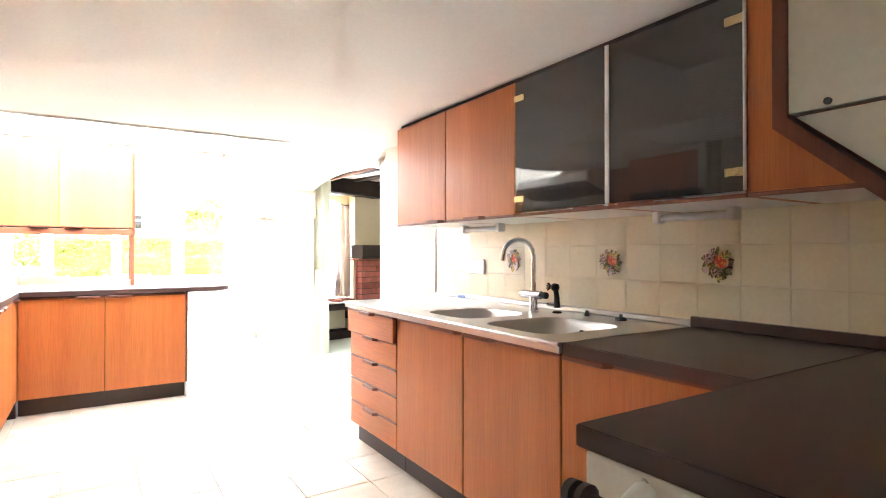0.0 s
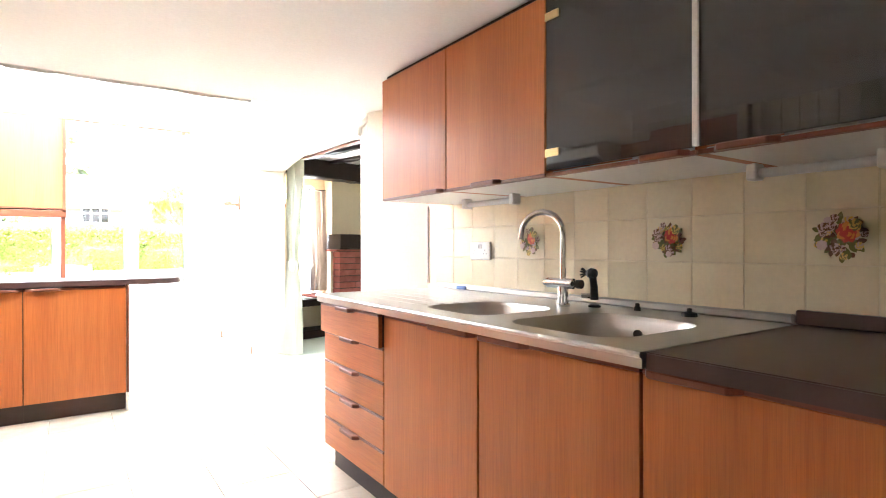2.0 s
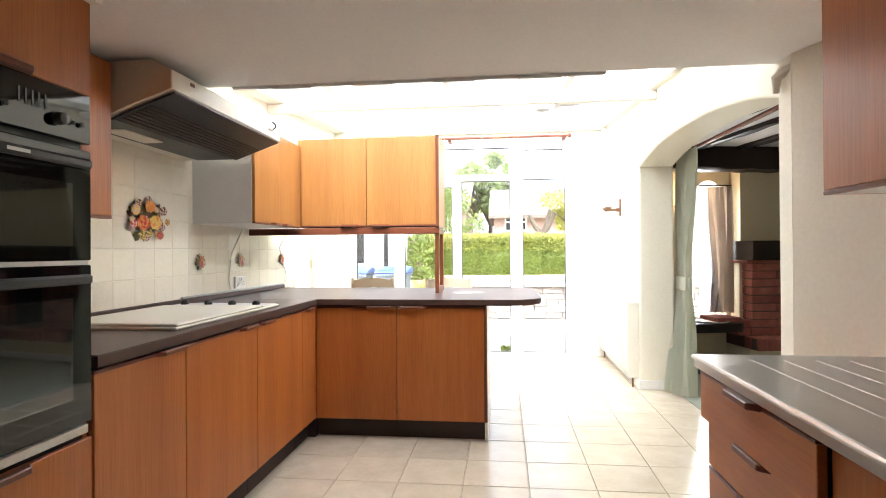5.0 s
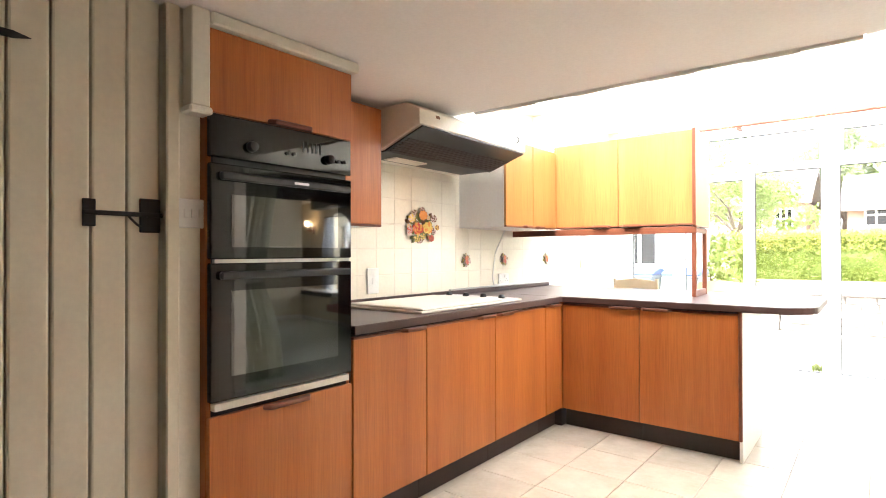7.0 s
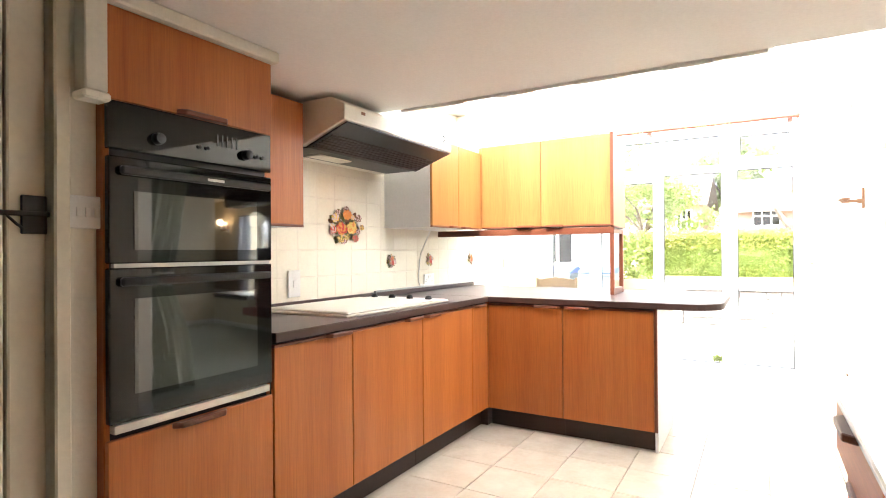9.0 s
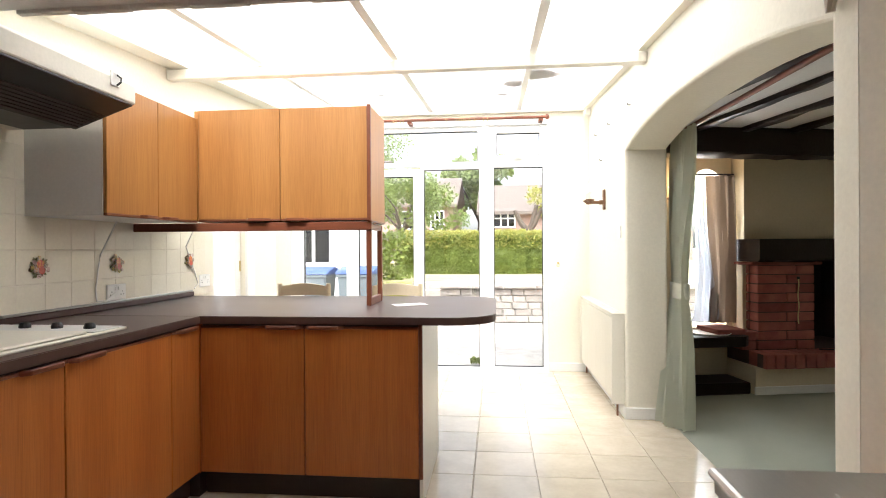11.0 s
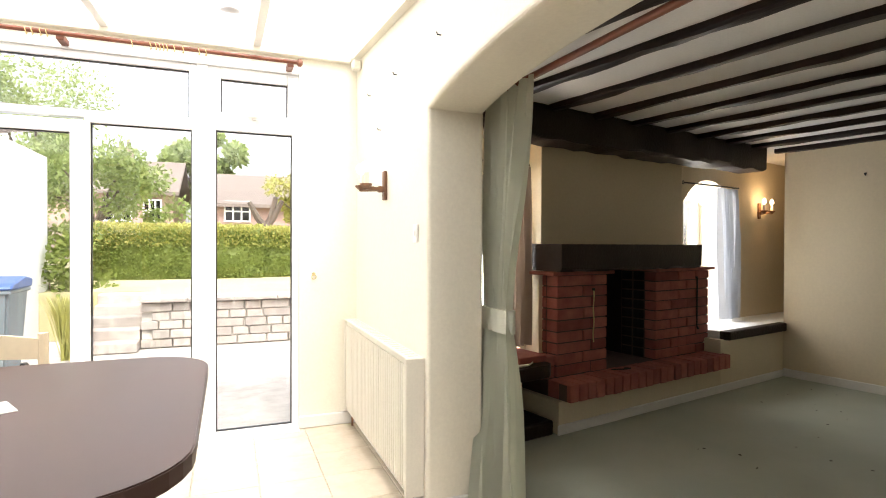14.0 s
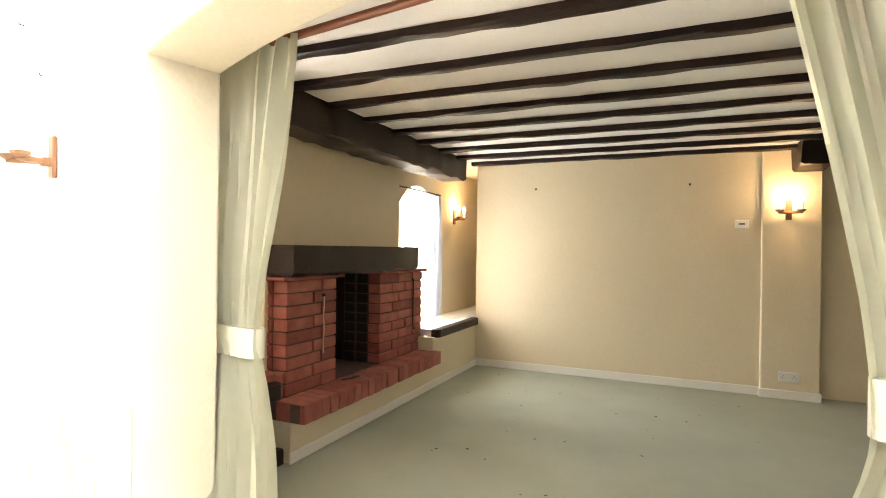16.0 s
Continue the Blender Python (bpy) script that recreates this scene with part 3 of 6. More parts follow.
add_prism(lr_ceiling, [(3.846, 0.2), (10.2, 0.2), (10.2, 9.4), (9.6, 9.2), (3.846, 8.0)], "z", 2.2, 2.34)
setting("ceiling_lr", lr_ceiling, M_CEIL, "white painted plaster ceiling between dark joists", "ceiling")
for nm, lo, hi in (("baseboard_lr_east", (-0.014, -2.73, 0.0), (0.0, 0.0, 0.08)), ("baseboard_lr_pilaster", (-0.064, -3.19, 0.0), (-0.05, -2.72, 0.08)),
                   ("baseboard_lr_hearth", (-3.09, -0.014, 0.0), (-0.014, 0.0, 0.07))):
    setting(nm, box(lo, hi, 0.005), M_WHITE, "cream painted skirting board", "skirting", LR)


def rough_beam(lo, hi, along, n=14, wob=0.006, seed=3):
    """A hewn beam: a box cut along its length, its corners eased and a little uneven."""
    rnd = random.Random(seed)
    bm = bmesh.new()
    (u0, v0, z0), (u1, v1, z1) = lo, hi
    rings = []
    for i in range(n + 1):
        f = i / n
        j = [rnd.uniform(-wob, wob) for _ in range(8)]
        c = min(0.02, (z1 - z0) * 0.2)
        if along == "u":
            u = u0 + (u1 - u0) * f
            ring = [(u, v0 + j[0], z1), (u, v0 + j[1], z0 + c + j[2]), (u, v0 + c + j[3], z0 + j[4]), (u, v1 - c + j[3], z0 + j[5]), (u, v1 + j[6], z0 + c + j[2]), (u, v1 + j[7], z1)]
        else:
            v = v0 + (v1 - v0) * f
            ring = [(u0 + j[0], v, z1), (u0 + j[1], v, z0 + c + j[2]), (u0 + c + j[3], v, z0 + j[4]), (u1 - c + j[3], v, z0 + j[5]), (u1 + j[6], v, z0 + c + j[2]), (u1 + j[7], v, z1)]
        rings.append([bm.verts.new(p) for p in ring])
    for a, b in zip(rings, rings[1:]):
        for k in range(6):
            bm.faces.new((a[k], a[(k + 1) % 6], b[(k + 1) % 6], b[k]))
    bm.faces.new(rings[0])
    bm.faces.new(rings[-1])
    bmesh.ops.recalc_face_normals(bm, faces=bm.faces)
    return bm


def joist_end(u):
    return min(-0.03, (7.775 + u * math.cos(radians(11.6)) - 3.95) / math.sin(radians(11.6)))


for i in range(11):
    u = -4.44 + 0.42 * i
    end = joist_end(u)
    solid("ceiling_joist", rough_beam((u - 0.034, -6.6, 2.162), (u + 0.034, end, 2.205), "v", 40, 0.007, 20 + i), M_BEAM,
          "black-stained rough oak ceiling joist", "beam", LR, "structure", "ceiling joists", True)
solid("main_beam", rough_beam((-3.85, -0.03, 1.985), (-0.42, 0.24, 2.205), "u", 30, 0.01, 7), M_BEAM, "thick black-stained oak beam over the fireplace", "beam", LR, "structure", "", True)
solid("wall_beam", rough_beam((-0.5, -3.2, 2.0), (-0.05, -2.95, 2.2), "u", 6, 0.008, 9), M_BEAM, "dark oak beam end over the pilaster", "beam", LR, "structure", "", True)

# ---- kitchen units ----
def lip_handle(along, lo, hi, front, z, out):
    """A hardwood grip let into a door's top edge, standing forward with splayed ends. along 'y' or 'x'; out: -1 or 1, the way that it faces."""
    d = 0.028 * out
    pts = [(lo, 0.0), (lo + 0.022, d), (hi - 0.022, d), (hi, 0.0)]
    outline = [(front + q, p) for p, q in pts] if along == "y" else [(p, front + q) for p, q in pts]
    bm = prism(outline, "z", z - 0.008, z + 0.010)
    bmesh.ops.bevel(bm, geom=list(bm.edges), offset=0.003, segments=1, affect="EDGES")
    return bm


def base_unit(label, along, a, b, front, back, out, handles, z0=0.125, z1=0.852, group="base units", sunk=False):
    """One base cabinet: carcass, door, edge strip, handle and plinth. handles: (from, to) along the door."""
    mid = (a + b) / 2
    g = 0.0025
    t = thing("base_cabinet", (front, mid, 0) if along == "y" else (mid, front, 0), label, "cabinet", group=group)

    def slab(a0, a1, f0, f1, zz0, zz1, bev=0.0):
        lo, hi = min(f0, f1), max(f0, f1)
        return box((lo, a0, zz0), (hi, a1, zz1), bev) if along == "y" else box((a0, lo, zz0), (a1, hi, zz1), bev)
    part("body", slab(a, b, front - out * 0.021, back, 0.12, 0.70 if sunk else z1 + 0.004), M_DARK if handles else M_TEAK, t)
    if sunk:
        part("front_rail", slab(a, b, front - out * 0.040, front - out * 0.021, 0.70, z1 + 0.004), M_DARK, t)
    part("plinth", slab(a, b, front - out * 0.055, front - out * 0.075, 0.0, 0.12, 0.002), M_PLINTH, t, "scuffed dark brown plinth")
    door = part("door", slab(a + g, b - g, front - out * 0.019, front, z0, z1 - 0.012, 0.002), M_TEAK, t)
    part("edge_strip", slab(a + g, b - g, front - out * 0.019, front + out * 0.001, z1 - 0.012, z1, 0.002), M_REDWOODY if along == "y" else M_REDWOOD, door, "dark hardwood edge strip")
    for lo, hi in handles:
        part("handle", lip_handle(along, lo, hi, front, z1 - 0.006, out), M_REDWOODY if along == "y" else M_REDWOOD, door, "dark hardwood grip handle")
    return t


WF = 1.165
base_unit("teak-veneered base cabinet under the hob worktop", "y", 2.768, 3.245, WF, 0.485, 1, [(3.06, 3.235)])
base_unit("teak-veneered base cabinet under the hob worktop", "y", 3.245, 3.855, WF, 0.485, 1, [(3.67, 3.845)])
base_unit("teak-veneered base cabinet under the hob worktop", "y", 3.855, 4.465, WF, 0.485, 1, [(3.865, 4.04)])
base_unit("narrow teak-veneered corner base cabinet", "y", 4.465, 4.70, WF, 0.485, 1, [(4.50, 4.66)])
base_unit("teak-veneered peninsula cabinet with a grip handle", "x", 1.168, 1.70, 4.70, 5.40, -1, [(1.50, 1.69)])
pen2 = base_unit("teak-veneered peninsula cabinet with a pale side panel", "x", 1.70, 2.262, 4.70, 5.40, -1, [(1.71, 1.90)])
blind = thing("base_cabinet", (0.8, 5.05, 0), "teak-veneered blind corner cabinet under the worktop", "cabinet", group="base units")
part("body", box((0.49, 4.702, 0.12), (1.166, 5.39, 0.862)), M_TEAK, blind)
part("plinth", box((0.6, 4.702, 0.0), (1.16, 5.30, 0.12)), M_PLINTH, blind)
part("side_panel", box((2.262, 4.712, 0.0), (2.28, 5.40, 0.862), 0.002), M_WHITE, pen2, "pale painted side panel")
part("edge", box((2.262, 4.694, 0.125), (2.280, 4.712, 0.862), 0.002), M_REDWOODZ, pen2, "dark hardwood edge")

# west worktop with peninsula and rounded tip
def worktop_outline():
    pts = [(0.472, 2.768), (1.18, 2.768), (1.18, 4.66)]
    pts += [(1.20, 4.68), (2.42, 4.68)]
    for i in range(1, 9):
        a = radians(-90 + 90 * i / 8)
        pts.append((2.42 + 0.21 * math.cos(a), 4.89 + 0.21 * math.sin(a)))
    for i in range(0, 9):
        a = radians(90 * i / 8)
        pts.append((2.43 + 0.20 * math.cos(a), 5.62 + 0.20 * math.sin(a)))
    pts += [(0.472, 5.82)]
    return pts


worktop = thing("peninsula_worktop", (1.2, 4.8, 0.862), "dark brown laminate worktop with a rounded peninsula end", "worktop")
for nm, outline in (("hob_section", [(0.472, 2.768), (1.18, 2.768), (1.18, 4.679), (0.472, 4.679)]), ("peninsula_section", [(0.472, 4.68)] + worktop_outline()[3:])):
    wt_bm = prism(outline, "z", 0.8625, 0.90)
    bmesh.ops.bevel(wt_bm, geom=[e for e in wt_bm.edges if abs(e.verts[0].co.z - e.verts[1].co.z) < 1e-4], offset=0.003, segments=2, affect="EDGES")
    part(nm, wt_bm, M_TOP, worktop)
up = thing("worktop_upstand", (0.48, 4.3, 0.9), "dark upstand with a metal strip along the tiles", "upstand")
part("upstand", box((0.474, 2.77, 0.90), (0.50, 5.80, 0.932), 0.004), M_TOP, up)
part("metal_strip", box((0.474, 4.3, 0.932), (0.497, 5.79, 0.944), 0.003), M_STEEL, up, "grey metal strip")

# oven housing
oven_unit = thing("oven_housing", (0.87, 2.45, 0), "tall teak-veneered oven housing with doors above and below", "cabinet")
OY0, OY1 = 2.14, 2.765
part("side", box((0.485, OY1 - 0.018, 0.0), (1.146, OY1, 1.955), 0.001), M_TEAK, oven_unit)
part("side", box((0.485, OY0, 0.0), (1.146, OY0 + 0.018, 1.955), 0.001), M_TEAK, oven_unit)
part("back", box((0.475, OY0, 0.0), (0.485, OY1, 1.955)), M_DARK, oven_unit)
part("shelf", box((0.485, OY0 + 0.018, 0.66), (1.146, OY1 - 0.018, 0.68)), M_DARK, oven_unit)
part("shelf", box((0.485, OY0 + 0.018, 1.66), (1.146, OY1 - 0.018, 1.68)), M_DARK, oven_unit)
od = part("upper_door", box((1.146, OY0 + 0.003, 1.672), (1.165, OY1 - 0.003, 1.95), 0.002), M_TEAK, oven_unit)
part("handle", lip_handle("y", 2.36, 2.56, 1.165, 1.678, 1), M_REDWOODY, od, "dark hardwood grip handle")
ld = part("lower_door", box((1.146, OY0 + 0.003, 0.125), (1.165, OY1 - 0.003, 0.662), 0.002), M_TEAK, oven_unit)
part("handle", lip_handle("y", 2.34, 2.55, 1.165, 0.655, 1), M_REDWOODY, ld, "dark hardwood grip handle")
part("plinth", box((1.09, OY0, 0.0), (1.11, OY1, 0.12), 0.002), M_PLINTH, oven_unit)
part("trim_strip", box((1.10, OY0 + 0.02, 0.68), (1.168, OY1 - 0.02, 0.705), 0.002), M_CREAM, oven_unit, "cream strip under the oven")
part("cornice", box((1.13, OY0, 1.955), (1.19, OY1 + 0.02, 1.998), 0.006), M_CREAM, oven_unit, "cream painted cornice strip")

oven = thing("double_oven", (0.87, 2.45, 0.706), "black glass built-in double oven with control knobs", "oven")
part("casing", box((0.62, OY0 + 0.022, 0.706), (1.15, OY1 - 0.022, 1.655), 0.003), M_BLACK, oven)
panel = part("control_panel", box((1.15, OY0 + 0.002, 1.525), (1.172, OY1 - 0.012, 1.668), 0.003), M_OVEN, oven)
for y in (2.29, 2.63):
    part("knob", lathe([(0.019, 0), (0.019, 0.012), (0.016, 0.026), (0.004, 0.028)], (1.172, y, 1.575), "x", 16), M_BLACK, panel, "black control knob")
for y in (2.44, 2.47, 2.68, 2.71):
    part("button", lathe([(0.007, 0), (0.007, 0.008), (0.001, 0.009)], (1.172, y, 1.575), "x", 10), M_BLACK, panel)
for k in range(5):
    part("vent_slot", box((1.1715, 2.51 + 0.02 * k, 1.59), (1.1735, 2.515 + 0.02 * k, 1.63)), M_BLACK, panel)
for nm, z0, z1, w0, w1 in (("upper_oven_door", 1.185, 1.505, 1.225, 1.405), ("lower_oven_door", 0.712, 1.172, 0.79, 1.08)):
    dd = part(nm, box((1.15, OY0 + 0.002, z0), (1.174, OY1 - 0.012, z1), 0.004), M_OVEN, oven)
    part("window", box((1.173, OY0 + 0.075, w0), (1.1765, OY1 - 0.085, w1), 0.001), M_OVENWIN, dd, "dark reflecting glass oven window")
    part("handle", box((1.174, OY0 + 0.03, z1 - 0.055), (1.196, OY1 - 0.03, z1 - 0.028), 0.006), M_BLACK, dd, "black bar handle")
part("badge", box((1.1965, 2.455, 1.459), (1.198, 2.52, 1.468)), M_GREYCAB, oven, "small pale maker plate")
part("gap_strip", box((1.15, OY0 + 0.02, 1.172), (1.168, OY1 - 0.02, 1.185)), M_STEEL, oven)

def smoked():
    """Smoked glass: tinted see-through, a grey veil painting in the ceiling's reflection, and clear gloss on top."""
    mat = glass("smoked_glass_pane", (0.36, 0.35, 0.36))
    nt = mat.node_tree
    tr = [n for n in nt.nodes if n.type == "BSDF_TRANSPARENT"][0]
    top = [n for n in nt.nodes if n.type == "MIX_SHADER"][0]
    body = nt.nodes.new("ShaderNodeBsdfDiffuse")
    share = [n for n in nt.nodes if n.type == "MATH" and n.operation == "MULTIPLY_ADD"][0]
    share.inputs[2].default_value = 0.085
    # Grey diffuse stands in for the bright ceiling mirrored in the glass.
    body.inputs[0].default_value = (0.10, 0.10, 0.11, 1)
    veil = nt.nodes.new("ShaderNodeMixShader")
    veil.inputs[0].default_value = 0.45
    nt.links.new(tr.outputs[0], veil.inputs[1])
    nt.links.new(body.outputs[0], veil.inputs[2])
    nt.links.new(veil.outputs[0], top.inputs[1])
    return mat


# wall cabinets on the hob side
def wall_unit(label, along, cuts, front, back, out, z0, z1, material_side, group="wall units", glazed=(), handles=True, under=M_WHITE, front_wood=None):
    """Wall cabinets in a row: one thing for each door."""
    made = []
    for i, (a, b) in enumerate(zip(cuts, cuts[1:])):
        mid = (a + b) / 2
        t = thing("wall_cabinet", (front, mid, z0) if along == "y" else (mid, front, z0), label[i % len(label)], "cabinet", group=group)

        def slab(a0, a1, f0, f1, zz0, zz1, bev=0.0):
            lo, hi = min(f0, f1), max(f0, f1)
            return box((lo, a0, zz0), (hi, a1, zz1), bev) if along == "y" else box((a0, lo, zz0), (a1, hi, zz1), bev)
        inner = front - out * 0.021
        a_lo, b_hi = min(a, b), max(a, b)
        part("side", slab(a_lo, a_lo + 0.016, inner, back, z0 + 0.002, z1), material_side, t)
        part("side", slab(b_hi - 0.016, b_hi, inner, back, z0 + 0.002, z1), material_side, t)
        part("top", slab(a_lo + 0.016, b_hi - 0.016, inner, back, z1 - 0.016, z1), material_side, t)
        part("bottom", slab(a_lo + 0.016, b_hi - 0.016, inner, back, z0 + 0.002, z0 + 0.018), under, t)
        part("back", slab(a_lo + 0.016, b_hi - 0.016, back + out * 0.008, back, z0 + 0.018, z1 - 0.016), M_GREYCAB, t)
        if i in glazed:
            part("shelf", slab(a_lo + 0.016, b_hi - 0.016, inner - out * 0.04, back + out * 0.01, (z0 + z1) / 2 - 0.03, (z0 + z1) / 2 - 0.012), M_GREYCAB, t)
            d = part("glass_door", slab(a_lo + 0.004, b_hi - 0.004, front - out * 0.007, front, z0 + 0.02, z1 - 0.004, 0.001), M_SMOKEGLASS, t, "smoked grey glass door")
        else:
            d = part("door", slab(a_lo + 0.0025, b_hi - 0.0025, front - out * 0.019, front, z0 + 0.012, z1 - 0.002, 0.002), front_wood or M_TEAK, t)
        part("edge_strip", slab(a_lo + 0.0025, b_hi - 0.0025, front - out * 0.019, front + out * 0.001, z0, z0 + 0.012, 0.002), M_REDWOODY if along == "y" else M_REDWOOD, d, "dark hardwood edge strip")
        made.append((t, d))
    return made


M_SMOKEGLASS = smoked()
wall_unit(["narrow teak-veneered wall cabinet beside the oven"], "y", (2.77, 3.245), 0.86, 0.476, 1, 1.34, 1.955, M_TEAK)
grey_end = wall_unit(["narrow teak-veneered corner wall cabinet with a grey side"], "y", (4.43, 4.81, 5.182), 0.882, 0.476, 1, 1.385, 2.0, M_GREYCAB, front_wood=M_TEAKDAYLIT)
pen_walls = wall_unit(["teak-veneered wall cabinet hung over the peninsula, daylight put in its colour"], "x", (0.885, 1.385, 1.905), 5.185, 5.565, -1, 1.392, 2.048, M_TEAKDAYLIT, front_wood=M_TEAKDAYLIT)
for (t, d), (lo, hi) in zip(grey_end, ((4.66, 4.79), (4.84, 4.97))):
    part("handle", lip_handle("y", lo, hi, 0.882, 1.392, 1), M_REDWOODY, d, "dark hardwood grip handle")
part("filler_strip", box((0.862, 5.188, 1.392), (0.884, 5.565, 2.045), 0.001), M_TEAKDAYLIT, pen_walls[0][0])
for (t, d), (lo, hi) in zip(pen_walls, ((1.18, 1.33), (1.41, 1.56))):
    part("handle", lip_handle("x", lo, hi, 5.185, 1.398, -1), M_REDWOOD, d, "dark hardwood grip handle")
pe = pen_walls[1][0]
part("panel", box((1.905, 5.187, 1.392), (1.923, 5.565, 2.048), 0.001), M_TEAKDAYLIT, pe)
part("edge", box((1.903, 5.168, 1.388), (1.925, 5.187, 2.052), 0.002), M_REDWOODZ, pe, "dark hardwood edge")
part("edge", box((1.903, 5.187, 1.380), (1.925, 5.566, 1.392), 0.002), M_REDWOODY, pe, "dark hardwood edge")
solid("cabinet_pelmet", box((0.476, 5.182, 1.335), (1.925, 5.215, 1.384), 0.003), M_REDWOOD, "dark hardwood pelmet rail under the hung cabinets", "pelmet")
solid("cabinet_underboard", box((0.476, 5.215, 1.372), (1.90, 5.56, 1.384)), M_WHITE, "white board under the hung cabinets", "panel")
post = thing("post_frame", (1.90, 5.35, 0.90), "dark hardwood support frame standing on the worktop", "frame")
part("stile", box((1.892, 5.19, 0.90), (1.920, 5.22, 1.372), 0.004), M_REDWOODZ, post)
part("stile", box((1.892, 5.48, 0.90), (1.920, 5.51, 1.372), 0.004), M_REDWOODZ, post)
part("rail", box((1.894, 5.22, 0.90), (1.918, 5.48, 0.945), 0.004), M_REDWOODY, post)
part("rail", box((1.894, 5.22, 1.338), (1.918, 5.48, 1.372), 0.004), M_REDWOODY, post)

# cooker hood
hood = thing("cooker_hood", (0.8, 3.9, 1.755), "cream enamelled cooker hood with a dark slotted underside", "cooker hood")
prof = [(0.473, 1.985), (0.99, 1.985), (1.075, 1.94), (1.075, 1.862), (0.80, 1.765), (0.473, 1.765)]
hb = prism(prof, "y", 3.30, 4.36)
bmesh.ops.bevel(hb, geom=list(hb.edges), offset=0.004, segments=1, affect="EDGES")
part("body", hb, M_CREAM, hood)
slope = Matrix.Translation((0.937, 3.83, 1.8085)) @ Matrix.Rotation(-math.atan2(0.097, 0.275), 4, "Y")
part("visor", box((-0.14, -0.51, -0.008), (0.145, 0.51, 0.0), 0.002, slope), M_BLACK, hood, "dark brown visor")
for k in range(7):
    part("slat", box((-0.12 + 0.022 * k, -0.49, -0.014), (-0.108 + 0.022 * k, 0.49, -0.008), 0.001, slope), M_PLINTH, hood, "dark slat")
part("filter", box((0.58, 3.34, 1.757), (0.80, 4.32, 1.765), 0.001), M_BLACK, hood, "dark mesh filter")
part("lamp_cover", box((0.62, 3.5, 1.750), (0.72, 3.78, 1.757), 0.002), M_CREAM, hood)
part("badge", box((1.0755, 3.43, 1.91), (1.078, 3.46, 1.925)), M_COPPER, hood)
part("cord_clip", box((1.0755, 4.20, 1.90), (1.082, 4.25, 1.96), 0.002), M_WHITE, hood, "white switch plate")
part("hook", tube([(1.08, 4.235, 1.95), (1.10, 4.235, 1.935), (1.105, 4.225, 1.915), (1.095, 4.215, 1.90)], 0.004, 6), M_IRON, hood, "dark hook")

# hob
hob = thing("hob", (0.83, 3.77, 0.9), "cream enamelled hob with a flat lid and black knobs", "hob")
part("tray", box((0.535, 3.27, 0.900), (1.11, 4.25, 0.912), 0.004), M_CREAM, hob)
part("lid", box((0.55, 3.29, 0.912), (1.10, 4.04, 0.924), 0.005), M_CREAM, hob, "cream glass lid")
part("control_plate", box((0.55, 4.07, 0.912), (1.10, 4.235, 0.917), 0.002), M_GREYCAB, hob)
for x in (0.60, 0.74, 0.88, 1.02):
    part("knob", lathe([(0.021, 0), (0.021, 0.01), (0.015, 0.022), (0.002, 0.024)], (x, 4.15, 0.917), "z", 14), M_BLACK, hob, "black knob")


# ---- sink run ----
def drawer_unit():
    t = thing("drawer_cabinet", (3.0, 2.69, 0), "teak-veneered cabinet of five drawers, the top one ajar", "cabinet", group="base units")
    part("body", box((3.022, 2.382, 0.12), (3.72, 2.988, 0.842)), M_DARK, t)
    part("end_panel", box((3.022, 2.988, 0.12), (3.72, 3.0, 0.842), 0.001), M_TEAK, t)
    part("plinth", box((3.055, 2.382, 0.0), (3.075, 3.0, 0.12), 0.002), M_PLINTH, t, "dark brown plinth")
    n, z0, z1 = 5, 0.125, 0.838
    h = (z1 - z0) / n
    for i in range(n):
        a, b = z0 + i * h, z0 + (i + 1) * h
        push = -0.022 if i == n - 1 else 0.0
        d = part("drawer", box((3.0 + push, 2.384, a + 0.003), (3.02 + push, 2.998, b - 0.010), 0.002), M_TEAKY, t)
        part("edge_strip", box((2.998 + push, 2.384, b - 0.010), (3.022 + push, 2.998, b - 0.001), 0.002), M_REDWOODY, d, "dark hardwood edge strip")
        part("handle", lip_handle("y", 2.60, 2.78, 2.998 + push, b - 0.006, -1), M_REDWOODY, d, "dark hardwood grip handle")
    return t


drawer_unit()
base_unit("teak-veneered sink cabinet with a grip handle", "y", 1.757, 2.378, 3.0, 3.72, -1, [(1.765, 2.03)], z1=0.838, sunk=True)
base_unit("teak-veneered sink cabinet with a grip handle", "y", 1.162, 1.754, 3.0, 3.72, -1, [(1.52, 1.745)], z1=0.838, sunk=True)
base_unit("teak-veneered corner base cabinet", "y", 0.56, 1.159, 3.0, 3.72, -1, [(0.93, 1.15)], z1=0.838)


def rounded(cx, cy, hx, hy, r, n=5):
    pts = []
    for sx, sy, a0 in ((1, 1, 0), (-1, 1, 90), (-1, -1, 180), (1, -1, 270)):
        for i in range(n + 1):
            a = radians(a0 + 90 * i / n)
            pts.append((cx + sx * (hx - r) + r * math.cos(a), cy + sy * (hy - r) + r * math.sin(a)))
    return pts


BOWLS = ((3.26, 2.02, 0.195, 0.195), (3.265, 1.485, 0.225, 0.215))
SX0, SX1, SY0, SY1 = 2.968, 3.725, 1.135, 3.02


